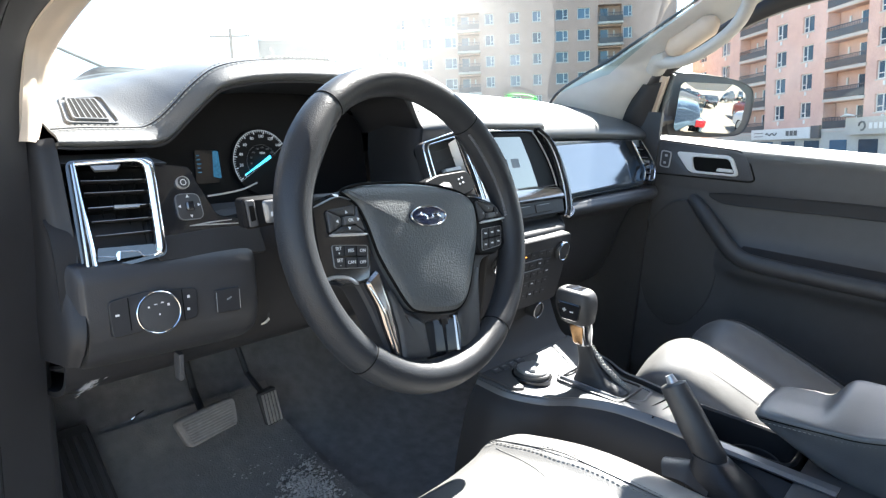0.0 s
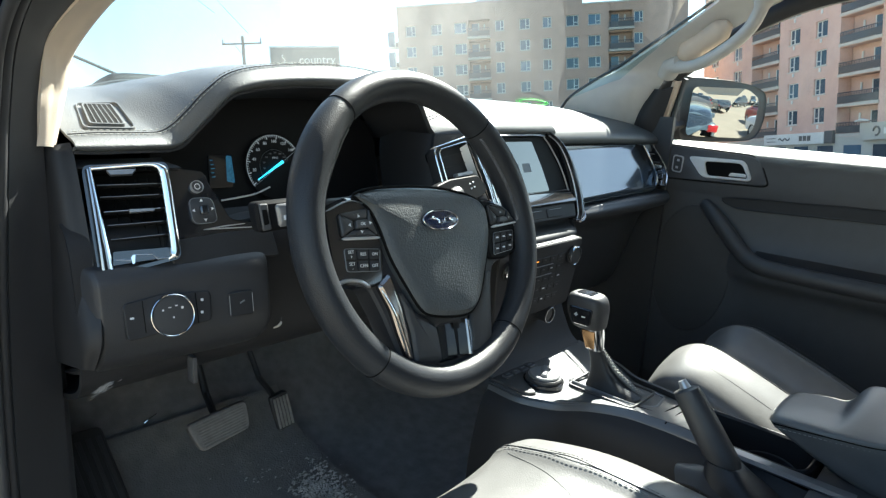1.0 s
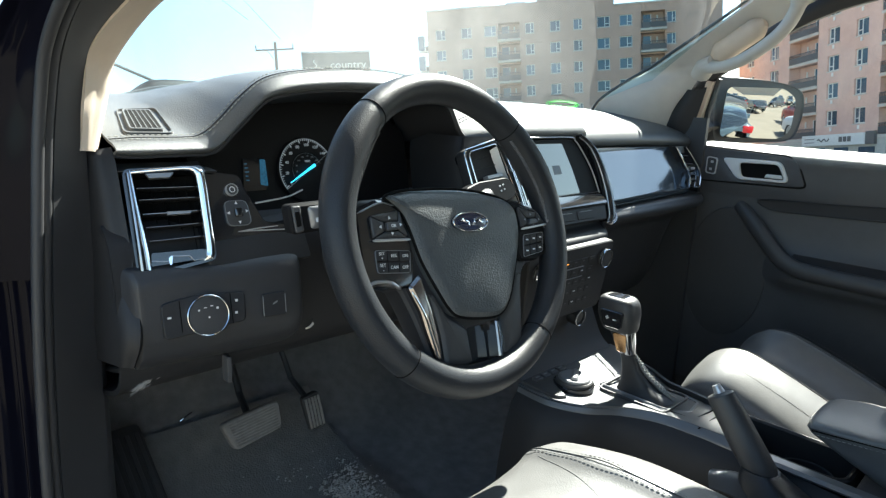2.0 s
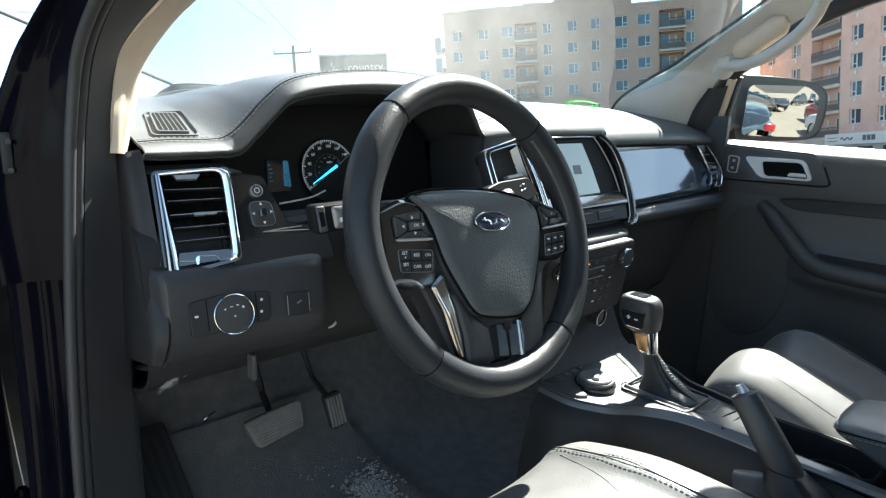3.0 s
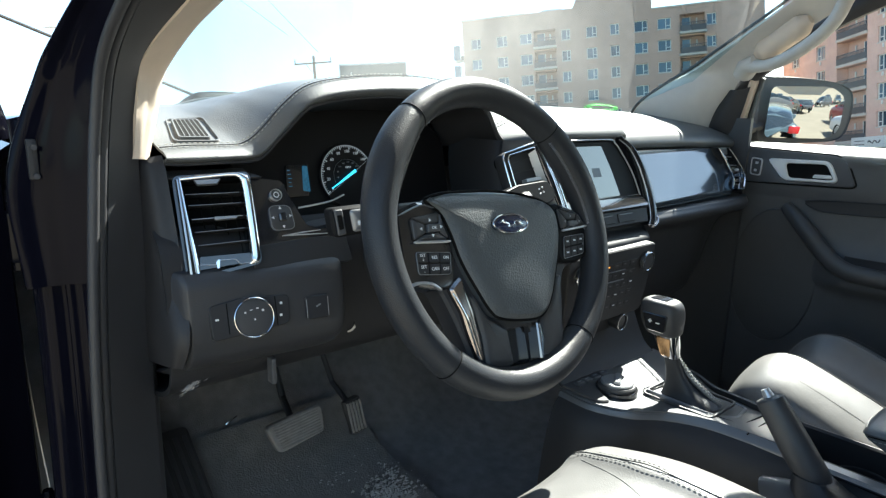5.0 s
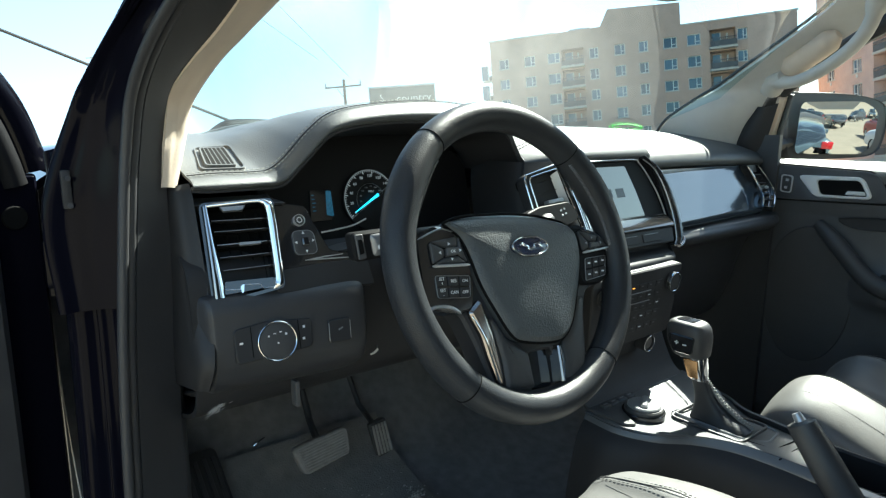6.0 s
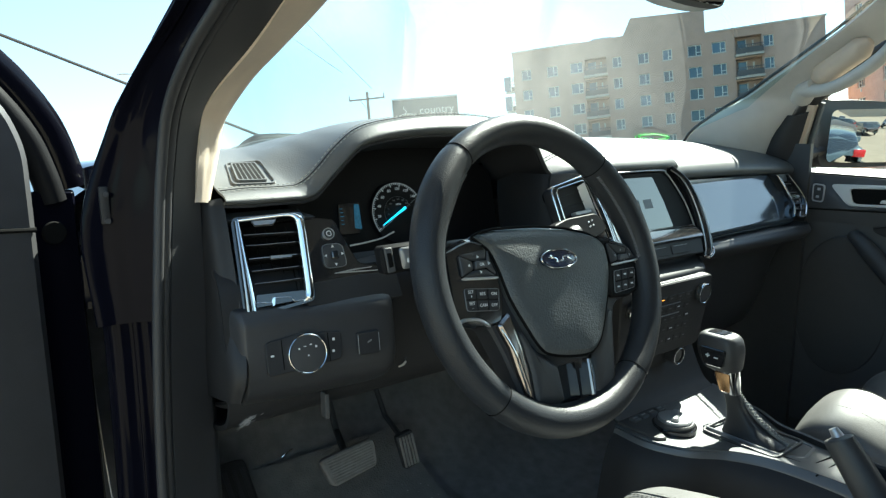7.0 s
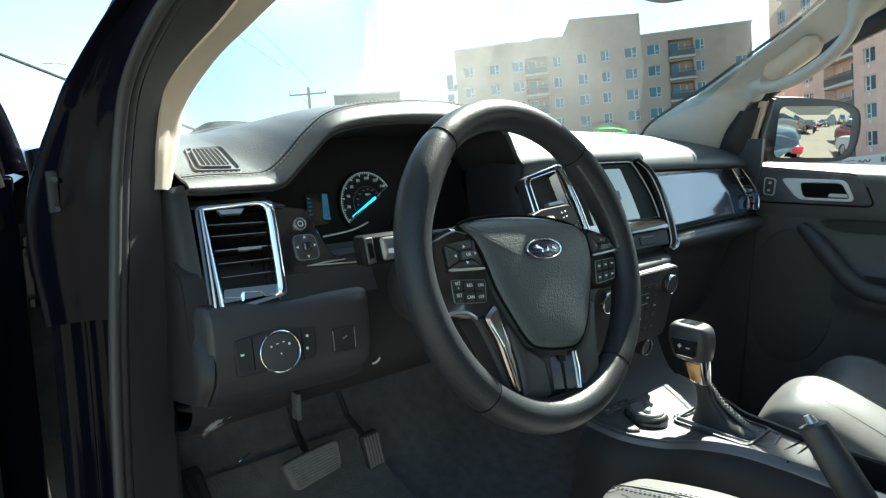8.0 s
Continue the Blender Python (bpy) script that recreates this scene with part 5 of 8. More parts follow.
part("wing_chrome", sweep(offset_path(wing_in[1:-1], (0, -0.002, 0.0)), 0.0010, 8), SATIN, stack)
part("wing_foot", sweep(catmull([QC(0.176, 0.146, 0.012), QC(0.172, 0.160, 0.016), QC(0.158, 0.168, 0.016), QC(0.146, 0.164, 0.012)], 14), [0.002] + [0.004] * 12 + [0.002], 10), SLAT_CHROME, stack)
QK = plane3((0.0, 0.1045, 1.010), (0.1, 0.1045, 1.010), (0.0, 0.1165, 0.90))
cp = part("climate_panel", plate(QK, rounded([(-0.126, -0.012), (0.126, -0.012), (0.112, 0.115), (-0.112, 0.115)], 0.012), -0.01, 0.006, 0.002), LINING, stack, "climate control panel with rows of small keys")
part("trim_strip", sweep([QK(-0.118, -0.016, 0.005), QK(0.0, -0.017, 0.009), QK(0.096, -0.016, 0.005)], [0.0006, 0.0010, 0.0006], 10), CONSOLE_SILVER, stack)
for s in (-1, 1):
    kb = part("knob", plate(QK, circle(s * 0.0940, 0.0170, 0.0165, 32), 0.0, 0.015, 0.002), RUBBER, cp)
    part("knob_ring", ringplate(QK, circle(s * 0.0940, 0.0170, 0.0175, 32), circle(s * 0.0940, 0.0170, 0.0158, 32), 0.010, 0.0165, 0.0006), CHROME, cp)
    pk = part("power_socket", ringplate(QK, circle(s * 0.0545, 0.1275, 0.0155, 28), circle(s * 0.0545, 0.1275, 0.0125, 28), -0.01, 0.010, 0.001), LINING, stack)
    part("socket_ring", ringplate(QK, circle(s * 0.0545, 0.1275, 0.0150, 28), circle(s * 0.0545, 0.1275, 0.0138, 28), 0.009, 0.0108, 0.0003), CHROME, pk)
    part("socket_lid", plate(QK, circle(s * 0.0545, 0.1275, 0.0128, 28), -0.01, 0.007, 0.001), PLASTIC, pk)
for r, cols in ((0.010, 6), (0.028, 6), (0.046, 7), (0.064, 7), (0.084, 7)):
    for k in range(cols):
        x0 = -0.072 + (0.144 / cols) * k
        ky = part("key", plate(QK, rounded([(x0, r), (x0 + 0.144 / cols - 0.003, r), (x0 + 0.144 / cols - 0.003, r + 0.011), (x0, r + 0.011)], 0.0015, 2), 0.004, 0.0068, 0.0006), LINING, cp)
        part("key_mark", plate(QK, [(x0 + 0.005, r + 0.004), (x0 + 0.011, r + 0.004), (x0 + 0.011, r + 0.0055), (x0 + 0.005, r + 0.0055)], 0.006, 0.0075, 0.0001), ORANGE if (r == 0.010 and k == 2) else (DIM_WHITE if (k * 3 + int(r * 1000)) % 4 == 0 else PLASTIC2), cp)
for r in (0.0245, 0.0425):
    part("key_line", plate(QK, [(-0.045, r), (0.035, r), (0.035, r + 0.0010), (-0.045, r + 0.0010)], 0.005, 0.0080, 0.0001), CONSOLE_SILVER, cp)

# passenger side of the dashboard
bm = loft([[(x, 0.262, 1.171), (x, y0, 1.170), (x, y0 - 0.014, 1.150), (x, y0 - 0.034, 1.116), (x, y0 - 0.052, 1.086), (x, y0 - 0.060, 1.072), (x, y0 - 0.055, 1.060), (x, 0.21, 1.052)] for x, y0 in ((0.170, 0.224), (0.30, 0.234), (0.45, 0.242), (0.60, 0.2465))], 36, 24)
part("decor_panel", thicken(bm, 0.004), DECOR, dash, "glossy dark decor panel that mirrors the sky")
va0 = catmull([(0.585, 0.222, 1.1700), (0.597, 0.200, 1.129), (0.590, 0.182, 1.103), (0.567, 0.170, 1.0800)], 20)
va1 = catmull([(0.643, 0.226, 1.169), (0.661, 0.200, 1.126), (0.652, 0.184, 1.101), (0.622, 0.170, 1.0770)], 20)
pv = part("air_vent", thicken(loft([[a + Vector((0, 0.03, 0)), a, a + Vector((0.004, 0.010, 0)), a.lerp(b, 0.5) + Vector((0, 0.014, 0)), b + Vector((-0.004, 0.010, 0)), b, b + Vector((0, 0.03, 0))] for a, b in zip(va0, va1)], 24, 24), 0.002), GLOSS, dash, "passenger side air vent between two slim chrome arcs")
for v in (va0, va1):
    part("vent_edge", sweep(v, [0.001] + [0.0022] * 18 + [0.001], 8), CHROME, pv)
for k in (3, 6, 9, 12, 15):
    part("slat", sweep([va0[k] + Vector((0.006, 0.008, 0)), va0[k].lerp(va1[k], 0.5) + Vector((0, 0.009, 0)), va1[k] + Vector((-0.006, 0.008, 0))], 0.0022, 6, flat=0.5), PLASTIC, pv)
part("tab", sweep([va0[8].lerp(va1[8], 0.55) + Vector((0, 0.004, 0)), va0[8].lerp(va1[8], 0.75) + Vector((0, 0.004, 0))], 0.0028, 8), SATIN, pv)
prof = [(0.26, 1.058), (0.178, 1.057), (0.163, 1.049), (0.159, 1.037), (0.172, 1.023), (0.208, 1.008), (0.232, 0.985), (0.252, 0.93), (0.275, 0.85), (0.32, 0.78), (0.45, 0.76), (0.70, 0.80)]
part("glovebox", thicken(loft([[(x, y + s, z) for y, z in prof] for x, s in ((0.165, 0.0), (0.3, 0.002), (0.5, 0.004), (0.64, 0.01), (0.70, 0.03))], 60, 24), 0.005), PLASTIC, dash, "dark glovebox below a padded roll")
part("glovebox_gap", sweep([(0.19, 0.2335, 0.995), (0.4, 0.2355, 0.995), (0.62, 0.2395, 0.995)], 0.0016, 6), SEAM, dash)
part("right_end", thicken(loft([[(0.592, 0.236, z), (0.668, 0.236 - (1.168 - z) * 0.33, z), (0.70, 0.30, z)] for z in (1.17, 1.13, 1.10, 1.07)], 12, 12), 0.004), PLASTIC, dash)

# ---- centre console ----
con = thing("center_console", "dark centre console with silver painted top and cup holders", "console", (0.03, -0.15, 0.52))
EDGE_L = [(-0.122, 0.10), (-0.121, 0.04), (-0.098, -0.012), (-0.060, -0.052), (-0.034, -0.10), (-0.024, -0.16), (-0.020, -0.23), (-0.028, -0.33), (-0.035, -0.45)]
EDGE_R = [(0.150, 0.10), (0.145, 0.04), (0.138, 0.004), (0.110, -0.042), (0.104, -0.085), (0.099, -0.126), (0.094, -0.19), (0.089, -0.25), (0.085, -0.45)]
DROP_R = (0.0, 0.006, 0.016, 0.020, 0.020, 0.020, 0.018, 0.015, 0.01)


def top_z(y):
    return 0.808 + 0.03 * max(0.0, y - 0.02) + 0.02 * min(0.0, y + 0.08)


bm = slab([[(a[0] - 0.006, a[1], top_z(a[1]) - 0.012), (a[0], a[1], top_z(a[1]) - 0.001), (a[0] + 0.006, a[1], top_z(a[1]) + 0.001), ((a[0] + b[0]) / 2, (a[1] + b[1]) / 2, top_z(a[1]) + 0.001 - 0.48 * d), (b[0] - 0.006, b[1], top_z(b[1]) + 0.001 - d), (b[0], b[1], top_z(b[1]) - 0.001 - d), (b[0] + 0.006, b[1], top_z(b[1]) - 0.012 - d)] for a, b, d in zip(EDGE_L[:7], EDGE_R[:7], DROP_R)], 26, 50, 0.004)
part("top_plate", bm, CONSOLE_PLATE, con, "silver painted top plate round the gear lever")
# left side is blacker than the right: its shade is in the colour
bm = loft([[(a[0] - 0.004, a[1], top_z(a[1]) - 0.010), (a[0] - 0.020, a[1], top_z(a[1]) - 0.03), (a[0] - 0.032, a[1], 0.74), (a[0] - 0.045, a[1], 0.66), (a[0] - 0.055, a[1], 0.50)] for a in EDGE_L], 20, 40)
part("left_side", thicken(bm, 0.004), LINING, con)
bm = loft([[(b[0] + 0.004, b[1], top_z(b[1]) - 0.010), (b[0] + 0.014, b[1], top_z(b[1]) - 0.03), (0.165, b[1], 0.72), (0.17, b[1], 0.50)] for b in EDGE_R], 20, 30)
part("right_side", thicken(bm, 0.004), PLASTIC, con)
part("front_slope", thicken(loft([[(x, 0.095, 0.811), (x, 0.115, 0.826), (x, 0.135, 0.862), (x, 0.15, 0.90)] for x in (-0.12, 0.0, 0.145)], 14, 12), 0.004), LINING, con)
# dark deck ahead of the lever with buttons
QD = plane3((-0.10, 0.085, 0.8125), (0.0, 0.085, 0.8125), (-0.10, 0.02, 0.8105), face=(0, 0, 2))
deck = part("switch_deck", plate(QD, rounded([(-0.0225, -0.014), (0.082, -0.014), (0.080, 0.010), (0.012, 0.036), (-0.004, 0.066), (-0.0195, 0.056)], 0.006), -0.010, 0.0030, 0.002), PLASTIC, con)
for k in range(4):
    x0, y0 = -0.004 + 0.021 * (k % 4), -0.005
    part("deck_button", plate(QD, rounded([(x0, y0), (x0 + 0.017, y0), (x0 + 0.017, y0 + 0.012), (x0, y0 + 0.012)], 0.002), 0.003, 0.007, 0.001), PLASTIC2, deck)
    part("deck_mark", plate(QD, [(x0 + 0.004, y0 + 0.004), (x0 + 0.013, y0 + 0.004), (x0 + 0.013, y0 + 0.0065), (x0 + 0.004, y0 + 0.0065)], 0.006, 0.0074, 0.0001), CONSOLE_SILVER, deck)
# drive mode dial
dd = part("drive_dial", plate(QD, circle(0.042, 0.046, 0.030, 36), 0.0, 0.012, 0.002), PLASTIC, con, "round drive mode dial with a raised grip bar")
part("dial_cap", plate(QD, circle(0.042, 0.046, 0.0260, 36), 0.010, 0.016, 0.002), CONSOLE_SILVER, dd)
part("grip_bar", plate(QD, rounded([(0.022, 0.052), (0.058, 0.030), (0.064, 0.040), (0.028, 0.062)], 0.005), 0.012, 0.021, 0.003), CONSOLE_SILVER, dd)
part("dial_ring", ringplate(QD, circle(0.042, 0.046, 0.0335, 36), circle(0.042, 0.046, 0.0300, 36), -0.002, 0.006, 0.001), GLOSS, dd)
# lines in the top plate: shifter surround, cross gap
QT2 = plane3((0.0, -0.04, 0.8045), (0.1, -0.04, 0.7895), (0.0, -0.14, 0.8020), face=(0, 0, 2))
sur = rounded([(-0.018, -0.060), (0.098, -0.050), (0.088, 0.070), (0.020, 0.084), (-0.012, 0.058)], 0.012)
part("shifter_surround", ringplate(QT2, sur, inset(sur, 0.004), -0.003, 0.0030, 0.001), CONSOLE_SILVER, con)
part("plate_gap", sweep([QT2(-0.012, 0.062, 0.002), QT2(0.0, 0.098, 0.001), QT2(0.11, 0.096, 0.0015)], 0.0012, 6), SEAM, con)
part("plate_gap", sweep([QT2(-0.030, 0.118, 0.001), QT2(0.05, 0.112, 0.0015), QT2(0.125, 0.108, 0.001)], 0.0012, 6), SEAM, con)
# cup holders and rear of the console
q = lambda x, y, w=0.0: Vector((x, y, 0.800 + w))
cup = part("cup_holder", ringplate(q, rounded([(-0.012, -0.175), (0.088, -0.165), (0.090, -0.345), (-0.012, -0.345)], 0.03, 6), rounded([(-0.004, -0.183), (0.080, -0.173), (0.082, -0.337), (-0.004, -0.337)], 0.025, 6), -0.09, 0.001, 0.003), LINING, con, "gloss black cup holder well")
part("well_floor", plate(q, rounded([(-0.005, -0.18), (0.082, -0.17), (0.084, -0.34), (-0.005, -0.34)], 0.03), -0.088, -0.08, 0.002), PLASTIC, cup)
part("cup_ring", ringplate(q, circle(0.038, -0.285, 0.038, 32), circle(0.038, -0.285, 0.034, 32), -0.08, -0.030, 0.001), LINING, cup)
part("rear_side", thicken(loft([[(-0.035, y, 0.806), (-0.03, y, 0.802), (-0.012, y, 0.802)] for y in (-0.23, -0.33, -0.40)], 8, 8), 0.006), CONSOLE_SILVER, con)
part("rear_plate", thicken(loft([[(0.086, y, 0.792), (0.093, y, 0.793), (0.100, y, 0.786)] for y in (-0.16, -0.28, -0.42)], 8, 10), 0.004), CONSOLE_SILVER, con)
part("bin", box(-0.085, 0.135, -0.62, -0.35, 0.52, 0.80, 0.012), PLASTIC2, con)

# armrest lid
arm = thing("armrest", "blue-black leather console armrest lid with grey stitching", "armrest", (0.066, -0.45, 0.80))
rows = []
for y, zl, zr, hw, zb in ((-0.280, 0.852, 0.852, 0.040, 0.846), (-0.285, 0.858, 0.857, 0.056, 0.842), (-0.297, 0.862, 0.861, 0.063, 0.838), (-0.33, 0.866, 0.866, 0.066, 0.824), (-0.355, 0.868, 0.870, 0.067, 0.814), (-0.375, 0.871, 0.897, 0.067, 0.806), (-0.41, 0.876, 0.902, 0.067, 0.797), (-0.45, 0.888, 0.904, 0.067, 0.788), (-0.49, 0.902, 0.905, 0.067, 0.782), (-0.62, 0.903, 0.903, 0.067, 0.78)):
    cx = 0.066
    rows.append([(cx - hw + 0.012, y, zb), (cx - hw + 0.002, y, (zb + zl) / 2), (cx - hw - 0.001, y, zl - 0.008), (cx - hw + 0.008, y, zl - 0.001), (cx - 0.02, y, zl + 0.002 + (zr - zl) * 0.3), (cx + 0.02, y, zr - (zr - zl) * 0.3 + 0.001), (cx + hw - 0.010, y, zr - 0.001), (cx + hw + 0.001, y, zr - 0.009), (cx + hw, y, (zb + zr) / 2), (cx + hw - 0.01, y, zb), (cx, y, zb - 0.002)])
part("cushion", loft(rows, 60, 60, True, True), LEATHER, arm)
sp = [(-0.0022, y, z - 0.010) for y, z in ((-0.292, 0.862), (-0.33, 0.866), (-0.375, 0.871), (-0.41, 0.876), (-0.45, 0.888), (-0.49, 0.902), (-0.60, 0.902))]
part("seam", sweep(catmull(sp, 40), 0.0009, 6), SEAM, arm)
part("stitching", stitches(catmull(offset_path(sp, (0.0005, 0, -0.005)), 40), 0.006, 0.004, 0.0006), THREAD, arm)

# ---- gear lever ----
gl = thing("gear_lever", "black gear lever with leather gaiter and silver collar, warm reflection painted on", "gear lever", (0.012, -0.04, 0.808))


def ring_at(cx, cy, cz, rx, ry, n=14, p=3.0):
    out = []
    for k in range(n):
        a = 2 * math.pi * k / n
        c, s = math.cos(a), math.sin(a)
        out.append((cx + rx * math.copysign(abs(c) ** (2 / p), c), cy + ry * math.copysign(abs(s) ** (2 / p), s), cz))
    return out


part("knob", loft([ring_at(0.010, -0.006, 0.908, 0.016, 0.021), ring_at(0.010, -0.005, 0.913, 0.021, 0.027), ring_at(0.009, -0.003, 0.935, 0.0245, 0.032), ring_at(0.009, -0.001, 0.954, 0.0235, 0.031), ring_at(0.009, 0.0, 0.963, 0.019, 0.025), ring_at(0.009, 0.0, 0.965, 0.008, 0.012)], 36, 26, True, True), PLASTIC, gl, "rounded black shift knob")
QG = plane3((-0.0150, -0.004, 0.934), (-0.0150, -0.034, 0.934), (-0.0150, -0.004, 0.954), face=(-1, -0.2, 1.0))
part("side_button", plate(QG, rounded([(-0.022, 0.012), (0.020, 0.012), (0.016, -0.016), (-0.014, -0.016)], 0.005), -0.004, 0.003, 0.001), GLOSS, gl)
part("plus_mark", plate(QG, [(-0.010, 0.0008), (-0.004, 0.0008), (-0.004, -0.0008), (-0.010, -0.0008)], 0.002, 0.0036, 0.0001, bm=plate(QG, [(-0.0078, 0.003), (-0.0062, 0.003), (-0.0062, -0.003), (-0.0078, -0.003)], 0.002, 0.0036, 0.0001)), WHITE, gl)
part("minus_mark", plate(QG, [(0.003, -0.0006), (0.009, -0.0006), (0.009, -0.0022), (0.003, -0.0022)], 0.002, 0.0036, 0.0001), WHITE, gl)
part("top_cap", plate(lambda x, y, w=0.0: Vector((0.009 + x, 0.0 + y, 0.9645 + w)), rounded([(-0.012, -0.014), (0.012, -0.014), (0.012, 0.016), (-0.012, 0.016)], 0.006), -0.004, 0.0012, 0.001), GLOSS, gl)
part("collar", loft([ring_at(0.009, -0.010, 0.910, 0.0155, 0.020), ring_at(0.009, -0.014, 0.890, 0.0135, 0.017), ring_at(0.009, -0.018, 0.872, 0.0105, 0.013)], 30, 10, True, True), CHROME, gl, "polished chrome collar")
part("shaft", loft([ring_at(0.011, -0.017, 0.875, 0.009, 0.012), ring_at(0.013, -0.021, 0.858, 0.009, 0.013), ring_at(0.013, -0.027, 0.840, 0.011, 0.017), ring_at(0.014, -0.036, 0.822, 0.016, 0.028), ring_at(0.015, -0.045, 0.812, 0.022, 0.040), ring_at(0.015, -0.049, 0.806, 0.025, 0.046)], 36, 24, True, True), RIM_LEATHER, gl, "soft leather gaiter")
spine = catmull([(0.0205, -0.024, 0.868), (0.0215, -0.033, 0.856), (0.0225, -0.048, 0.838), (0.0245, -0.065, 0.825), (0.027, -0.081, 0.813), (0.030, -0.092, 0.806)], 40)
part("gaiter_spine", sweep(spine, [0.0032 + 0.0026 * i / 39 + 0.0005 * (i % 2) for i in range(40)], 8), LEATHER, gl)
laces = [spine[0].lerp(spine[-1], 0)] + [p + Vector((-0.0042 if i % 2 else 0.0012, -0.0022 if i % 2 else -0.0030, 0.0024 if i % 2 else 0.0045)) for i, p in enumerate(spine)]
part("stitching", sweep(laces, 0.0008, 6), GEAR_THREAD, gl)
part("frame", ringplate(lambda x, y, w=0.0: Vector((x, y, 0.808 + w)), rounded([(-0.030, -0.105), (0.058, -0.105), (0.058, 0.012), (-0.030, 0.012)], 0.012), rounded([(-0.0265, -0.1015), (0.0545, -0.1015), (0.0545, 0.0085), (-0.0265, 0.0085)], 0.01), -0.002, 0.0022, 0.0008), PLASTIC, gl)

# amber plate on the collar's left face: a reflection painted as colour
fq = plane3((-0.0072, 0.001, 0.908), (-0.0040, -0.0285, 0.908), (-0.0030, -0.008, 0.874), face=(-1, -0.4, 1.0))
part("collar_reflection", plate(fq, rounded([(0.002, 0.001), (0.026, 0.001), (0.024, 0.033), (0.008, 0.033)], 0.003), -0.004, 0.0012, 0.0008), WARM_GLINT, gl, "amber plate that stands in for a warm reflection on the collar")
for ob in gl.children:
    for v in ob.data.vertices:
        v.co.x -= 0.021 * min(1.0, max(0.0, v.co.z / 0.12))

# ---- handbrake ----
hb = thing("handbrake", "black handbrake lever with silver button in a leather gaiter", "handbrake", (-0.085, -0.29, 0.79))
gp = catmull([(-0.087, -0.199, 0.897), (-0.087, -0.203, 0.891), (-0.0865, -0.217, 0.873), (-0.0858, -0.237, 0.846), (-0.085, -0.262, 0.813), (-0.085, -0.276, 0.79)], 28)
part("grip", sweep(gp, [0.008, 0.012, 0.0145] + [0.0155 + 0.0025 * i / 13 for i in range(14)] + [0.018] * 6 + [0.0165] * 5, 14, flat=1.15), PLASTIC, hb)
part("release_button", sweep([(-0.087, -0.193, 0.9055), (-0.087, -0.198, 0.899), (-0.087, -0.202, 0.893)], [0.0052, 0.0066, 0.0085], 12), SATIN, hb, "silver release button")
part("gaiter", loft([ring_at(-0.085, -0.262, 0.815, 0.020, 0.021), ring_at(-0.084, -0.270, 0.803, 0.026, 0.030), ring_at(-0.082, -0.285, 0.785, 0.034, 0.045), ring_at(-0.080, -0.300, 0.755, 0.040, 0.062), ring_at(-0.080, -0.305, 0.70, 0.044, 0.075)], 30, 20, True, True), RIM_LEATHER, hb)
part("base_shell", loft([[(-0.140, y, 0.51), (-0.136, y, z - 0.03), (-0.122, y, z - 0.006), (-0.095, y, z), (-0.060, y, z), (-0.030, y, z - 0.004)] for y, z in ((-0.225, 0.70), (-0.235, 0.74), (-0.25, 0.758), (-0.30, 0.762), (-0.45, 0.75))], 20, 20), PLASTIC, hb)
part("base_cover", thicken(loft([[(-0.118, -0.215, 0.778), (-0.102, -0.206, 0.788), (-0.088, -0.206, 0.789), (-0.072, -0.214, 0.782)], [(-0.122, -0.242, 0.784), (-0.104, -0.240, 0.797), (-0.086, -0.240, 0.798), (-0.066, -0.245, 0.788)], [(-0.122, -0.275, 0.778), (-0.104, -0.275, 0.79), (-0.086, -0.275, 0.79), (-0.066, -0.275, 0.78)]], 16, 12), 0.004), PLASTIC, hb)
part("base_strip", sweep(catmull([(-0.128, -0.225, 0.762), (-0.125, -0.262, 0.772), (-0.118, -0.30, 0.774), (-0.112, -0.34, 0.768)], 14), [0.004] + [0.007] * 12 + [0.004], 10, flat=0.5), CONSOLE_SILVER, hb)


# ---- seats ----
SEAT_LINE = ((-0.3155, -0.082), (-0.319, -0.098), (-0.323, -0.118), (-0.333, -0.152), (-0.351, -0.193), (-0.372, -0.235), (-0.392, -0.29), (-0.40, -0.36))


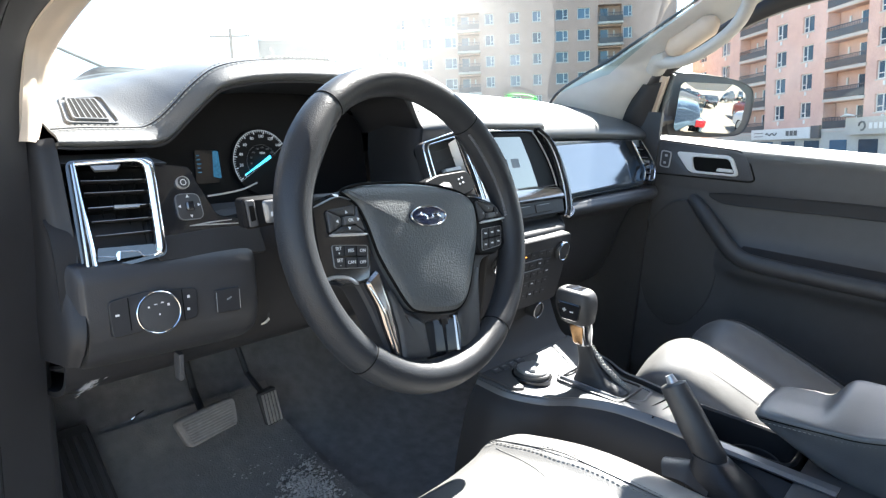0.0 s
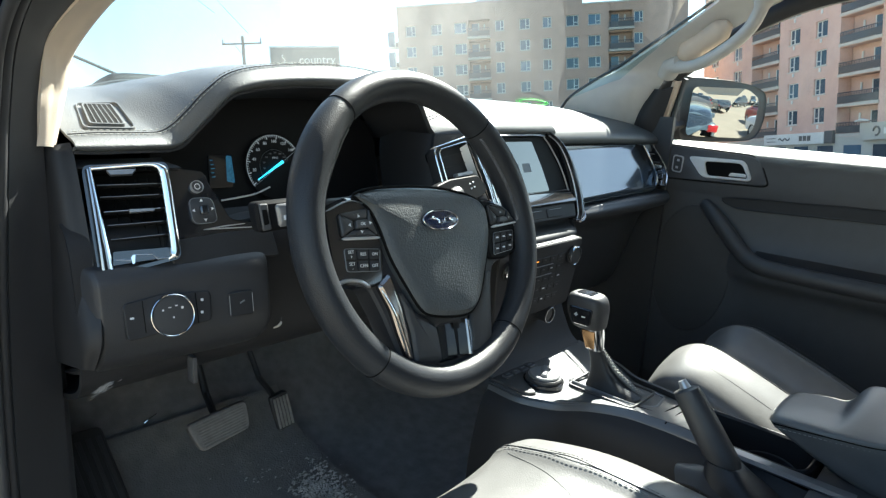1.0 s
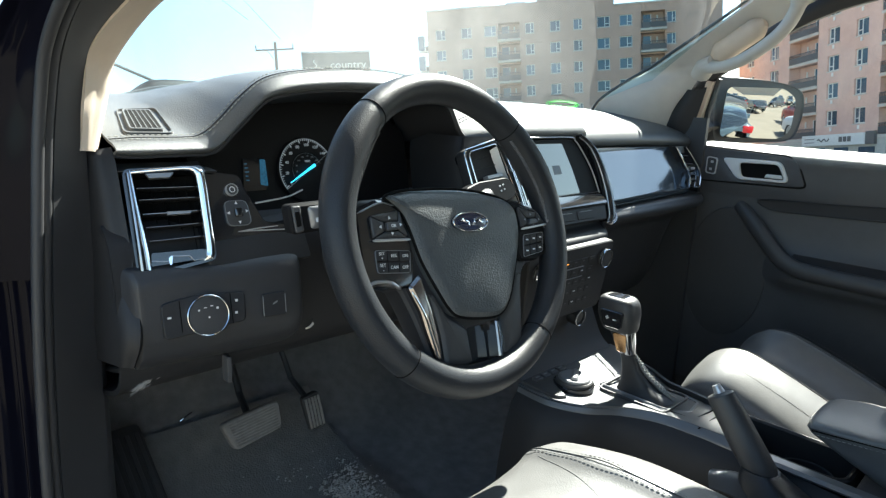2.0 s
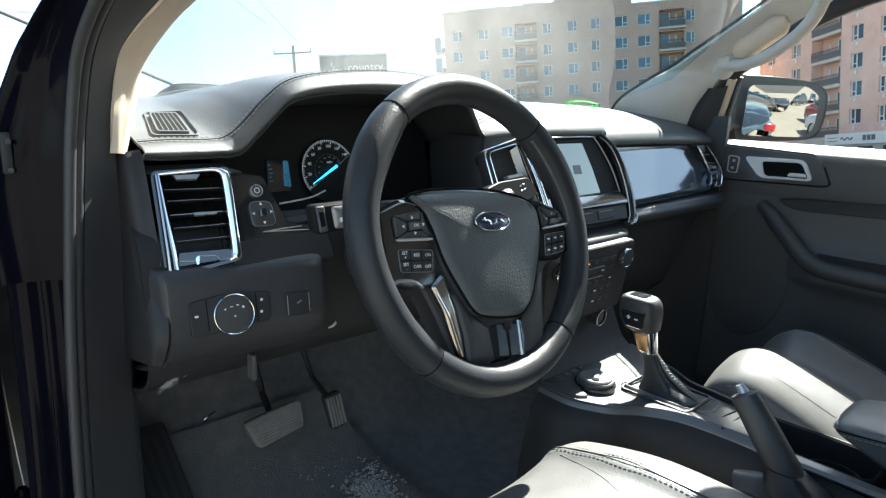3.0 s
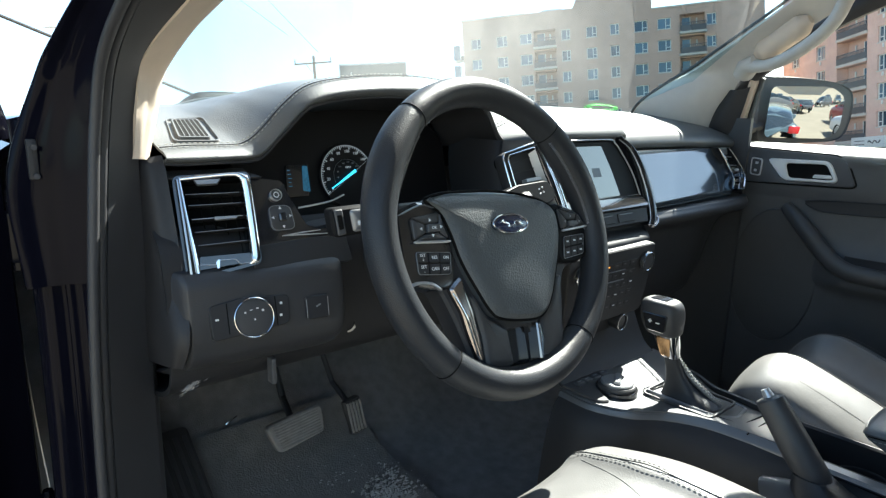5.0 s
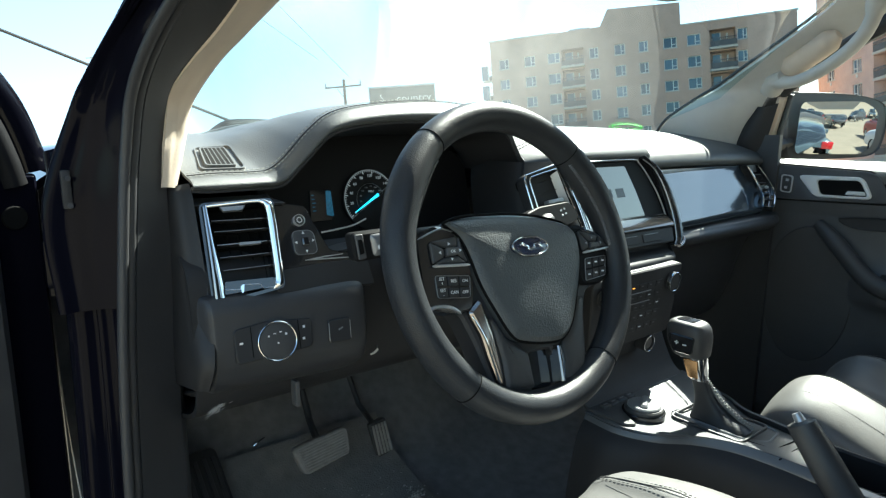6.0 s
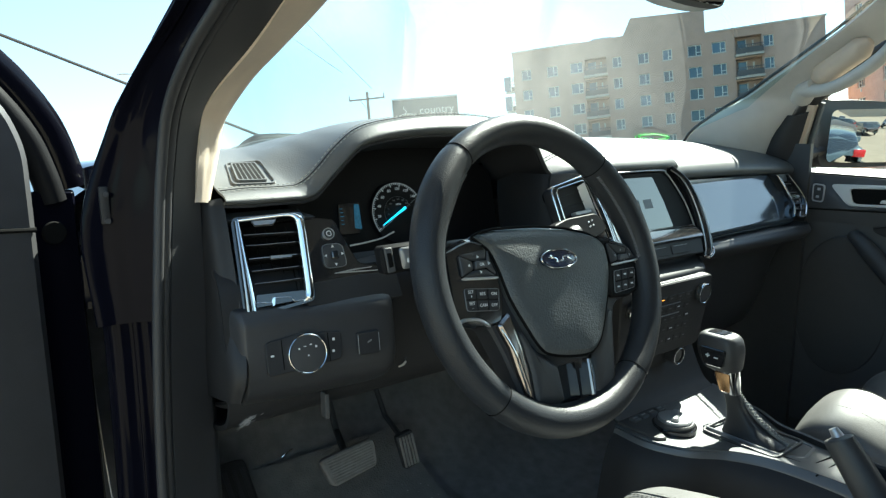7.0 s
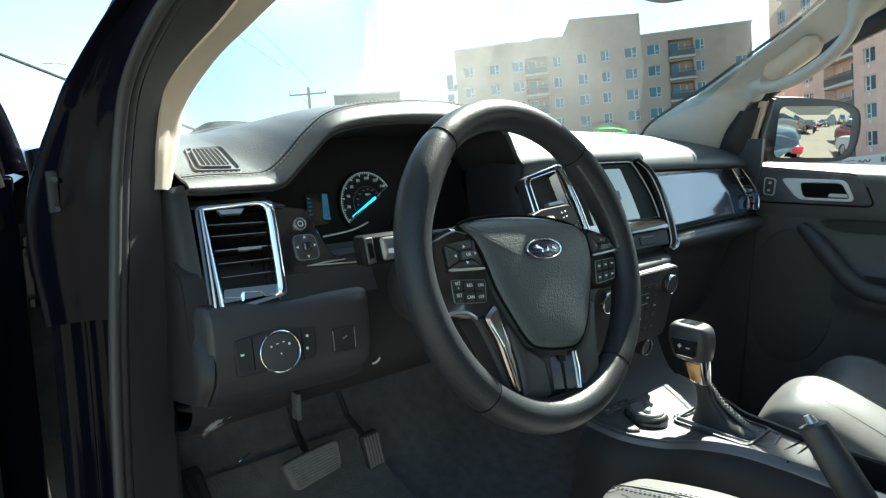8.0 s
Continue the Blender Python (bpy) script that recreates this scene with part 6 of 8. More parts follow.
def seat(cx, front, zc, label, sgn, pitch=0.0, lean=0.0, square=False):
    """A leather seat; sgn: -1 where the centre of the truck lies to its right."""
    ob = thing("car_seat", label, "seat", (cx, front - 0.25, 0.52), "front seats")
    def sink(y, x):
        if square:
            f = min(1.0, max(0.0, (front - y) / 0.11))
            return 0.022 * f * f * (3 - 2 * f)
        d = max(0.0, front - 0.06 - y)
        return -pitch * d * d / (d + 0.06) + lean * (x - cx)

    rows = []
    nose = ((0.014, 0.95, -0.125), (0.011, 0.985, -0.06), (0.006, 1.0, -0.022), (-0.006, 1.0, -0.008), (-0.03, 1.0, -0.001)) if square else ((0.012, 0.78, -0.115), (0.002, 0.93, -0.075), (-0.012, 0.985, -0.042), (-0.035, 1.0, -0.018), (-0.07, 1.0, -0.004))
    for dy, k, drop in nose + ((-0.12, 1.0, 0.0), (-0.25, 1.0, 0.0), (-0.40, 1.0, -0.005), (-0.50, 1.0, -0.01)):
        y = front + dy
        z = zc + drop
        half = [(0.222, -0.13), (0.219, -0.075), (0.208, -0.040), (0.165, -0.012), (0.125, 0.000), (0.104, 0.002), (0.085, -0.016), (0.045, -0.040)]
        if square:
            half = half[:5] + [(0.104, 0.001), (0.085, -0.007), (0.045, -0.014)]
        prof = [(-a, b) for a, b in half] + [(0.0, -0.016 if square else -0.046)] + half[::-1] + [(0.0, -0.15)]
        rows.append([(cx + a * k, y, z + b + sink(y, cx + a)) for a, b in prof])
    bm = loft(rows, 80, 60, True, True)
    cush_tree = BVHTree.FromBMesh(bm)
    cush = part("cushion", bm, LEATHER, ob)
    for s in (-1, 1):
        tip = [(cx + s * 0.106, front + 0.010, zc - 0.030), (cx + s * 0.107, front - 0.004, zc - 0.006), (cx + s * 0.107, front - 0.03, zc + 0.001)] if square else [(cx + s * 0.098, front + 0.006, zc - 0.070), (cx + s * 0.104, front - 0.012, zc - 0.040), (cx + s * 0.106, front - 0.035, zc - 0.015)]
        path = catmull(tip + [(cx + s * 0.107, front - 0.075, zc + 0.0005), (cx + s * 0.107, front - 0.13, zc + 0.003), (cx + s * 0.107, front - 0.25, zc + 0.003), (cx + s * 0.107, front - 0.48, zc - 0.005)], 60)
        path = [p + Vector((0, 0, sink(p.y, p.x))) for p in path]
        if square and s > 0:
            inner = [cush_tree.ray_cast(Vector((x, y, 1.2)), Vector((0, 0, -1)))[0] for x, y in SEAT_LINE]
            part("panel_seam", sweep(catmull([p for p in inner if p], 30), 0.0005, 6), SEAT_SEAM, cush)
        low = [p + Vector((s * 0.062, 0.0, -0.0135)) for p in path[14:]]
        if not square:
            part("stitching", stitches(low, 0.006, 0.004, 0.0006), SEAT_THREAD, cush)
        part("piping", sweep(path, 0.0008, 6), SEAT_SEAM, cush)
        part("stitching", stitches(offset_path(path, (0.006, 0, -0.0006)), 0.006, 0.004, 0.0006), SEAT_THREAD, cush)
        part("stitching", stitches(offset_path(path, (-0.006, 0, -0.0006)), 0.006, 0.004, 0.0006), SEAT_THREAD, cush)
    rows = []
    for z, y, w, d in ((0.72, -0.50, 0.90, 0.05), (0.80, -0.52, 1.0, 0.06), (0.95, -0.57, 1.0, 0.06), (1.15, -0.63, 0.98, 0.055), (1.30, -0.67, 0.88, 0.045), (1.36, -0.685, 0.7, 0.03)):
        rows.append([(cx - 0.235 * w, front + y - 0.02, z), (cx - 0.20 * w, front + y + d + 0.03, z), (cx - 0.12 * w, front + y + d, z), (cx, front + y + d - 0.01, z), (cx + 0.12 * w, front + y + d, z), (cx + 0.20 * w, front + y + d + 0.03, z), (cx + 0.235 * w, front + y - 0.02, z), (cx, front + y - 0.08, z)])
    part("backrest", loft(rows, 50, 40, True, True), LEATHER, ob)
    hr = part("headrest", loft([[(cx + 0.13 * w * math.cos(a), front - 0.71 + 0.05 * w * math.sin(a), z) for a in [2 * math.pi * i / 10 for i in range(10)]] for z, w in ((1.40, 0.7), (1.43, 1.0), (1.52, 1.0), (1.57, 0.7))], 30, 20, True, True), LEATHER, ob)
    for s in (-1, 1):
        part("headrest_post", sweep([(cx + s * 0.05, front - 0.70, 1.34), (cx + s * 0.05, front - 0.71, 1.42)], 0.007, 8), CHROME, hr)
    part("seat_base", box(cx - 0.20, cx + 0.20, front - 0.46, front - 0.06, 0.515, zc - 0.13, 0.02), PLASTIC, ob)
    return ob


seat(0.378, -0.026, 0.829, "black leather passenger seat with sunlit bolster and grey stitching", 1, 0.42, -0.06)
seat(-0.410, -0.060, 0.842, "black leather driver seat with grey twin stitching", -1, 0.0, 0.0, True)

# ---- pedals, mat ----
bp = thing("brake_pedal", "worn grey rubber brake pedal with ribs", "pedal", (-0.385, 0.5, 0.68))
QB = plane3((-0.457, 0.474, 0.694), (-0.3476, 0.480, 0.703), (-0.4400, 0.460, 0.648))
pad = part("pad", plate(QB, rounded([(0.0, 0.0), (0.116, 0.0), (0.110, 0.050), (0.014, 0.054)], 0.012), -0.014, 0.0, 0.003), PEDAL, bp)
for k in range(9):
    part("rib", plate(QB, [(0.012 + 0.001 * k, 0.006 + 0.005 * k), (0.104 - 0.0 * k, 0.006 + 0.005 * k), (0.104, 0.0085 + 0.005 * k), (0.012 + 0.001 * k, 0.0085 + 0.005 * k)], 0.0, 0.002, 0.0006), PEDAL, pad)
part("lever", sweep([(-0.395, 0.49, 0.675), (-0.36, 0.60, 0.675), (-0.35, 0.66, 0.74), (-0.345, 0.67, 0.95)], 0.007, 8), PLASTIC2, bp)
gp = thing("accelerator_pedal", "narrow ribbed accelerator pedal", "pedal", (-0.26, 0.5, 0.64))
QA = plane3((-0.298, 0.472, 0.694), (-0.261, 0.472, 0.697), (-0.290, 0.462, 0.638))
pad = part("pad", plate(QA, rounded([(0.0, 0.0), (0.036, -0.003), (0.040, 0.068), (0.008, 0.070)], 0.006), -0.012, 0.0, 0.002), PLASTIC, gp)
for k in range(5):
    part("rib", plate(QA, [(0.004 + 0.0068 * k, 0.004), (0.0085 + 0.0068 * k, 0.004), (0.0115 + 0.0068 * k, 0.064), (0.007 + 0.0068 * k, 0.064)], 0.0, 0.003, 0.0008), PEDAL, pad)
part("lever", sweep([(-0.27, 0.49, 0.67), (-0.245, 0.60, 0.675), (-0.24, 0.66, 0.74), (-0.235, 0.67, 0.93)], 0.006, 8), PLASTIC2, gp)
bm = loft([[(x, y, z) for y, z in ((-0.05, 0.521), (0.2, 0.521), (0.42, 0.530), (0.56, 0.572), (0.63, 0.63))] for x in (-0.66, -0.45, -0.185)], 24, 10)
structure("floor_mat_surface", thicken(bm, 0.008), MAT, "dusty black floor mat in the driver footwell, lightened for haze", "floor mat")
rnd = random.Random(5)
bm = bmesh.new()


def flake(x, y, r, z):
    sweep([(x - r, y - r * rnd.uniform(-0.6, 1.0), z), (x + 0.2 * r, y, z + 0.3 * r), (x + r * 1.3, y + r * rnd.uniform(-0.8, 1.0), z)], [0.2 * r, r * rnd.uniform(0.5, 1.0), 0.25 * r], 5, flat=0.5, bm=bm)


def mat_z(y):
    return 0.5335 + max(0.0, y - 0.36) * 0.16


for k in range(160):
    x, y = rnd.gauss(-0.30, 0.06), rnd.gauss(0.42, 0.08)
    flake(x, y, 0.0004 + 0.0018 * rnd.random() ** 3, mat_z(y))
for lx, ly, sx, sy, count in ((-0.268, 0.385, 0.016, 0.020, 420), (-0.243, 0.352, 0.020, 0.024, 420), (-0.300, 0.352, 0.020, 0.014, 260), (-0.225, 0.410, 0.010, 0.020, 120)):
    for k in range(count):
        x, y = rnd.gauss(lx, sx), rnd.gauss(ly, sy)
        flake(x, y, 0.0008 + 0.0042 * rnd.random() ** 3, mat_z(y))
for k in range(10):
    x, y = rnd.gauss(-0.33, 0.025), rnd.gauss(0.455, 0.012)
    flake(x, y, 0.0022 + 0.0012 * rnd.random(), mat_z(y))
crumbs = new("crumbs", finish(bm, DUST, "crumbs"))
crumbs.matrix_world = CAR
tagged(crumbs, "pale crumbs and caked dust scattered on the floor mat", "crumbs", kind="stuff")
tag = thing("cable_tag", "small pale tag hanging below the steering column", "tag", (-0.457, 0.20, 0.956))
part("leaf", thicken(loft([[(-0.462, 0.200, 0.953), (-0.457, 0.198, 0.956), (-0.451, 0.199, 0.960)], [(-0.461, 0.201, 0.951), (-0.456, 0.197, 0.9535), (-0.450, 0.198, 0.957)]], 8, 4), 0.0008), DUST, tag)
part("cord", sweep([(-0.452, 0.199, 0.961), (-0.446, 0.205, 0.975), (-0.440, 0.215, 0.99)], 0.0012, 6), RUBBER, tag)
# chrome sliver added to stand in for a small glint
clip = thing("glint_sliver", "chrome sliver added for a small glint on the dark footwell carpet", "clip", (-0.45, 0.640, 0.635))
part("blade", sweep([(-0.462, 0.640, 0.634), (-0.450, 0.640, 0.641), (-0.438, 0.642, 0.644)], [0.0014, 0.0022, 0.0012], 6), CHROME, clip)
scuff = thing("dust_scuff", "pale dusty scuff rubbed on the panel below the dashboard", "scuff", (-0.668, 0.21, 0.93))
bm = bmesh.new()
for k in range(70):
    x, z = rnd.gauss(-0.668, 0.005), rnd.gauss(0.930, 0.002)
    z += (x + 0.668) * 0.45
    y = 0.2075
    sweep([(x - 0.003, y, z - 0.0012), (x, y - 0.0006, z), (x + 0.003, y, z + 0.0012)], [0.0001, 0.0002 + 0.0004 * rnd.random(), 0.0001], 5, bm=bm)
part("dust", bm, PEDAL, scuff)
rest = thing("foot_rest", "dark ribbed foot rest beside the pedals", "foot rest", (-0.58, 0.5, 0.55))
QF = plane3((-0.64, 0.60, 0.68), (-0.55, 0.60, 0.68), (-0.64, 0.44, 0.565))
pf = part("pad", plate(QF, rounded([(0, 0), (0.09, 0), (0.09, 0.19), (0, 0.19)], 0.012), -0.03, 0.0, 0.003), PLASTIC, rest)
for k in range(5):
    part("rib", plate(QF, [(0.012 + 0.016 * k, 0.02), (0.020 + 0.016 * k, 0.02), (0.020 + 0.016 * k, 0.17), (0.012 + 0.016 * k, 0.17)], 0.0, 0.003, 0.001), PLASTIC2, pf)
rel = thing("release_lever", "small dark release lever under the dashboard", "lever", (-0.573, 0.20, 0.93))
part("handle", box(-0.576, -0.570, 0.19, 0.205, 0.912, 0.945, 0.002), PLASTIC2, rel)

# ---- interior mirror ----
rm = thing("rear_view_mirror", "dark rear view mirror below the roof edge", "mirror", (0.02, 0.14, 1.48))
bm = loft([[(0.052 + a * 0.78, y, z) for a, z in ((-0.125, 1.500), (-0.11, 1.470), (0.0, 1.462), (0.11, 1.470), (0.125, 1.50), (0.11, 1.530), (0.0, 1.536), (-0.11, 1.530))] for y in (0.125, 0.14, 0.155)], 40, 6, True, True)
part("housing", bm, PLASTIC, rm)
part("glass", plate(lambda x, y, w=0.0: Vector((0.052 + x * 0.78, 0.126 - w, 1.499 + y)), rounded([(-0.112, -0.028), (0.112, -0.028), (0.112, 0.028), (-0.112, 0.028)], 0.015), 0.0, 0.004, 0.001), MIRROR, rm)
part("stem", sweep([(0.045, 0.155, 1.52), (0.035, 0.165, 1.55), (0.025, 0.14, 1.585)], 0.012, 8), PLASTIC, rm)

# ---- passenger door ----
pd = thing("passenger_door", "closed dark passenger door with silver handle and armrest", "door", (0.74, -0.3, 0.52))
prof = [(0.754, 1.180), (0.742, 1.181), (0.722, 1.174), (0.704, 1.165), (0.698, 1.154), (0.700, 1.135), (0.702, 1.09), (0.706, 1.066), (0.712, 1.055), (0.712, 1.03), (0.708, 0.97), (0.690, 0.935), (0.664, 0.925), (0.656, 0.905), (0.662, 0.880), (0.690, 0.85), (0.700, 0.78), (0.702, 0.70), (0.70, 0.56)]
low = [(0.754, 1.180), (0.742, 1.181), (0.722, 1.174), (0.704, 1.165), (0.698, 1.154), (0.700, 1.135), (0.702, 1.09), (0.706, 1.066), (0.708, 1.055), (0.708, 1.03), (0.706, 0.98), (0.703, 0.94), (0.702, 0.92), (0.702, 0.905), (0.702, 0.880), (0.702, 0.85), (0.702, 0.78), (0.702, 0.70), (0.70, 0.56)]
rows = []
for y, f in ((0.245, 0.0), (0.19, 0.0), (0.10, 0.0), (0.06, 0.02), (0.02, 0.12), (-0.03, 0.75), (-0.07, 1.0), (-0.2, 1.0), (-0.4, 1.0), (-0.6, 1.0), (-0.77, 1.0)):
    rows.append([(a[0] * (1 - f) + b[0] * f, y, a[1] * (1 - f) + b[1] * f) for a, b in zip(low, prof)])
part("inner_panel", thicken(loft(rows, 90, 60), 0.006), PLASTIC2, pd)
part("outer_skin", thicken(loft([[(0.768, y, 1.172), (0.815, y, 1.08), (0.83, y, 0.9), (0.81, y, 0.55)] for y in (0.40, 0, -0.4, -0.78)], 20, 14), 0.006), PAINT, pd)
part("belt_seal", sweep([(0.760, 0.235, 1.178), (0.760, -0.2, 1.178), (0.760, -0.77, 1.178)], 0.005, 8), RUBBER, pd)
pull = catmull([(0.704, 0.100, 1.036), (0.690, 0.075, 1.020), (0.678, 0.035, 0.985), (0.668, -0.008, 0.945), (0.660, -0.045, 0.922), (0.655, -0.10, 0.914), (0.652, -0.30, 0.912), (0.652, -0.6, 0.912)], 50)
part("door_pull", sweep(pull, [0.013 + 0.005 * min(1, i / 12) for i in range(50)], 12, flat=1.1), PLASTIC, pd)
# pad coloured black in place of the shade in a pocket slot
part("armrest_pad", thicken(loft([[(0.700, y, 0.945), (0.675, y, 0.932), (0.658, y, 0.924)] for y in (-0.04, -0.1, -0.4, -0.7)], 8, 20), 0.01), LINING, pd)
# black strip laid on the panel: the shade of a groove, not a recess
groove = [(0.060, 1.056, 1.048), (0.045, 1.058, 1.040), (0.010, 1.062, 1.034), (-0.10, 1.068, 1.038), (-0.27, 1.078, 1.046), (-0.70, 1.090, 1.056)]
part("groove_shade", thicken(loft([[(0.7030, y, zt), (0.7045, y, zt - 0.003), (0.7050, y, (zt + zb) / 2), (0.7055, y, zb + 0.003), (0.7040, y, zb)] for y, zt, zb in groove], 12, 40), 0.002), LINING, pd, "black strip painted in for a groove's shade below the upper door panel")
part("speaker_panel", plate(lambda a, b, w=0.0: Vector((0.7000 - w, a, b)), [(0.112 + 0.100 * math.cos(a), 0.865 + 0.165 * math.sin(a)) for a in [2 * math.pi * k / 48 for k in range(48)]], -0.004, 0.0025, 0.0015), PLASTIC, pd, "dark round loudspeaker panel")
QH = plane3((0.7015, 0.125, 1.140), (0.7015, -0.01, 1.126), (0.7015, 0.125, 1.08))
hs = part("handle_plate", plate(QH, rounded([(-0.108, -0.021), (0.115, -0.035), (0.138, -0.026), (0.166, 0.022), (0.158, 0.028), (-0.108, 0.064)][::-1], 0.008), -0.01, 0.0045, 0.0015), GRAPHITE, pd, "graphite plate with silver door handle")
part("plate_seam", plate(QH, rounded([(-0.110, -0.0235), (0.115, -0.038), (0.141, -0.028), (0.170, 0.023), (0.160, 0.0315), (-0.110, 0.067)][::-1], 0.008), -0.01, 0.0018, 0.0004), SEAM, hs)
o = rounded([(-0.031, -0.0055), (0.106, -0.022), (0.134, 0.023), (0.016, 0.039)], 0.015, 5)
i2 = rounded([(0.0135, -0.001), (0.100, -0.013), (0.1225, 0.019), (0.027, 0.031)], 0.009, 5)
part("handle_bezel", ringplate(QH, o, i2, 0.0, 0.0095, 0.002), HANDLE_SILVER, hs)
part("handle_well", plate(QH, i2, 0.002, 0.0052, 0.0005), SEAM, hs)
part("handle_lever", plate(QH, rounded([(0.080, 0.013), (0.114, 0.009), (0.118, 0.017), (0.077, 0.022)], 0.003), 0.003, 0.0095, 0.002), HANDLE_SILVER, hs)
QZ = lambda a, b, w=0.0: QH(a - 0.009, b - 0.010, w)
part("lock_switch", plate(QZ, rounded([(-0.056, 0.010), (-0.032, 0.010), (-0.030, 0.048), (-0.052, 0.048)], 0.006), 0.0, 0.0065, 0.001), RUBBER, hs)
part("switch_ring", ringplate(QZ, rounded([(-0.058, 0.008), (-0.030, 0.008), (-0.028, 0.050), (-0.054, 0.050)], 0.007), rounded([(-0.055, 0.011), (-0.033, 0.011), (-0.031, 0.047), (-0.051, 0.047)], 0.006), 0.0, 0.0075, 0.0006), SATIN, hs)
for b in (0.020, 0.038):
    part("switch_mark", plate(QZ, rounded([(-0.046, b - 0.003), (-0.039, b - 0.003), (-0.039, b + 0.003), (-0.046, b + 0.003)], 0.001, 2), 0.004, 0.0071, 0.0001), SATIN, hs)
# sail corner with tweeter, window frame and glass
bm = loft([[(0.712, 0.33, 1.19), (0.700, 0.315, 1.22), (0.698, 0.29, 1.265), (0.699, 0.262, 1.30)], [(0.706, 0.285, 1.185), (0.688, 0.28, 1.22), (0.686, 0.262, 1.265), (0.692, 0.245, 1.305)], [(0.716, 0.245, 1.183), (0.706, 0.242, 1.22), (0.705, 0.232, 1.27), (0.708, 0.225, 1.315)]], 20, 14)
part("sail_corner", thicken(bm, 0.012), LINING, pd)
rows = []
for k in range(9):
    a = math.pi * (k / 8 - 0.5)
    rows.append([(0.700 + 0.024 * math.cos(a) * math.cos(u) * (1.0 if math.cos(u) < 0 else 0.4), 0.283 + 0.044 * math.cos(a) * math.sin(u), 1.250 + 0.060 * math.sin(a) - 0.15 * 0.046 * math.cos(a) * math.sin(u)) for u in [2 * math.pi * i / 20 for i in range(20)]])
part("tweeter", grid(bmesh.new(), rows, True, False, True), LINING, pd, "dark rounded tweeter pod", smooth=70)
part("window_post", sweep([(0.726, 0.245, 1.18), (0.722, 0.236, 1.25), (0.714, 0.215, 1.33)], 0.011, 8, flat=1.3), PILLAR, pd)
part("window_post_seal", sweep([(0.730, 0.228, 1.18), (0.727, 0.219, 1.25), (0.719, 0.198, 1.335)], 0.0075, 8), RUBBER, pd)
# the frame's rear run, out of view, is lowered to shade the armrest
fr = catmull([(0.728, 0.30, 1.275), (0.716, 0.225, 1.342), (0.704, 0.13, 1.406), (0.692, 0.03, 1.463), (0.682, -0.08, 1.502), (0.674, -0.22, 1.522), (0.668, -0.45, 1.53), (0.666, -0.78, 1.525)], 50)
part("window_frame", sweep(fr, 0.017, 10, flat=1.2), RUBBER, pd)
# unseen roof edge added to block sun that leaked onto the armrest
bm = grid(bmesh.new(), [[(p.x + 0.016, p.y, p.z - 0.004), (p.x + 0.010, p.y, p.z + 0.05), (0.62, p.y, 1.655 - 0.3 * max(0.0, p.y + 0.02))] for p in fr[16:]])
structure("roof_side_right", thicken(bm, 0.006), PAINT, "black painted roof edge above the passenger door", "roof edge")
bm = grid(bmesh.new(), [[(0.745 - (p.z - 1.18) * 0.17, p.y, 1.15 + (p.z - 1.15) * f) for f in (0, 0.25, 0.5, 0.75, 1.0)] for p in fr[5:]])
part("window_pane", bm, SIDE_GLASS, pd).visible_shadow = False

# ---- outside mirror, passenger side ----
em = thing("door_mirror", "black door mirror housing with dark glass outside the passenger window", "mirror", (0.98, 0.2, 1.19))


def mirror_ring(f, y, k):
    pts = [(0.900, 1.335), (0.93, 1.350), (1.05, 1.346), (1.118, 1.330), (1.140, 1.30), (1.140, 1.235), (1.120, 1.190), (1.06, 1.178), (0.95, 1.176), (0.905, 1.19)]
    cx, cz = 1.02, 1.262
    return [(cx + (x - cx) * k, y + (x - cx) * -0.62, cz + (z - cz) * k) for x, z in pts]


part("housing", loft([mirror_ring(0, 0.205, 0.99), mirror_ring(0, 0.202, 1.0), mirror_ring(0, 0.24, 1.02), mirror_ring(0, 0.29, 0.86), mirror_ring(0, 0.31, 0.5)], 50, 24, True, True), PLASTIC, em)
part("foot", sweep([(0.76, 0.33, 1.20), (0.84, 0.33, 1.205), (0.93, 0.29, 1.22)], 0.028, 10, flat=0.8), PLASTIC, em)
MN = Vector((-0.475, -0.87, -0.05)).normalized()
mo = Vector((1.018, 0.197, 1.263))
mu = Vector((0, 0, 1)).cross(MN).normalized()
if mu.x < 0:
    mu = -mu
mv = MN.cross(mu)
if mv.z < 0:
    mv = -mv
CURVE = 1.4                       # the convex glass's radius
mp = rounded([(-0.125, 0.062), (0.06, 0.066), (0.112, 0.040), (0.112, -0.05), (0.08, -0.074), (-0.125, -0.074)], 0.02)


def mirror_q(x, y):
    return mo + mu * x + mv * y + MN * (0.010 - (x * x + y * y) / (2 * CURVE))


bm = grid(bmesh.new(), [[mirror_q(p.x * f, p.y * f) for p in mp] for f in [0.02 + 0.98 * k / 24 for k in range(25)]], True)
part("glass", bm, MIRROR, em, smooth=180)

# ---- driver's open door ----
OPEN = 73.0
dv = thing("driver_door", "open driver door with trim darkened for shade and glossy black edge", "door", (-0.80, 0.40, 0.52))
HX, HY = -0.796, 0.415
_o = radians(OPEN)
DA, DN = Vector((-math.sin(_o), -math.cos(_o), 0)), Vector((math.cos(_o), -math.sin(_o), 0))


def dq(a, b, w=0.0):
    """The open door: a from the hinge outwards, b height, w towards the cabin side of the door."""
    return Vector((HX, HY, 0)) + DA * a + Vector((0, 0, b)) + DN * w


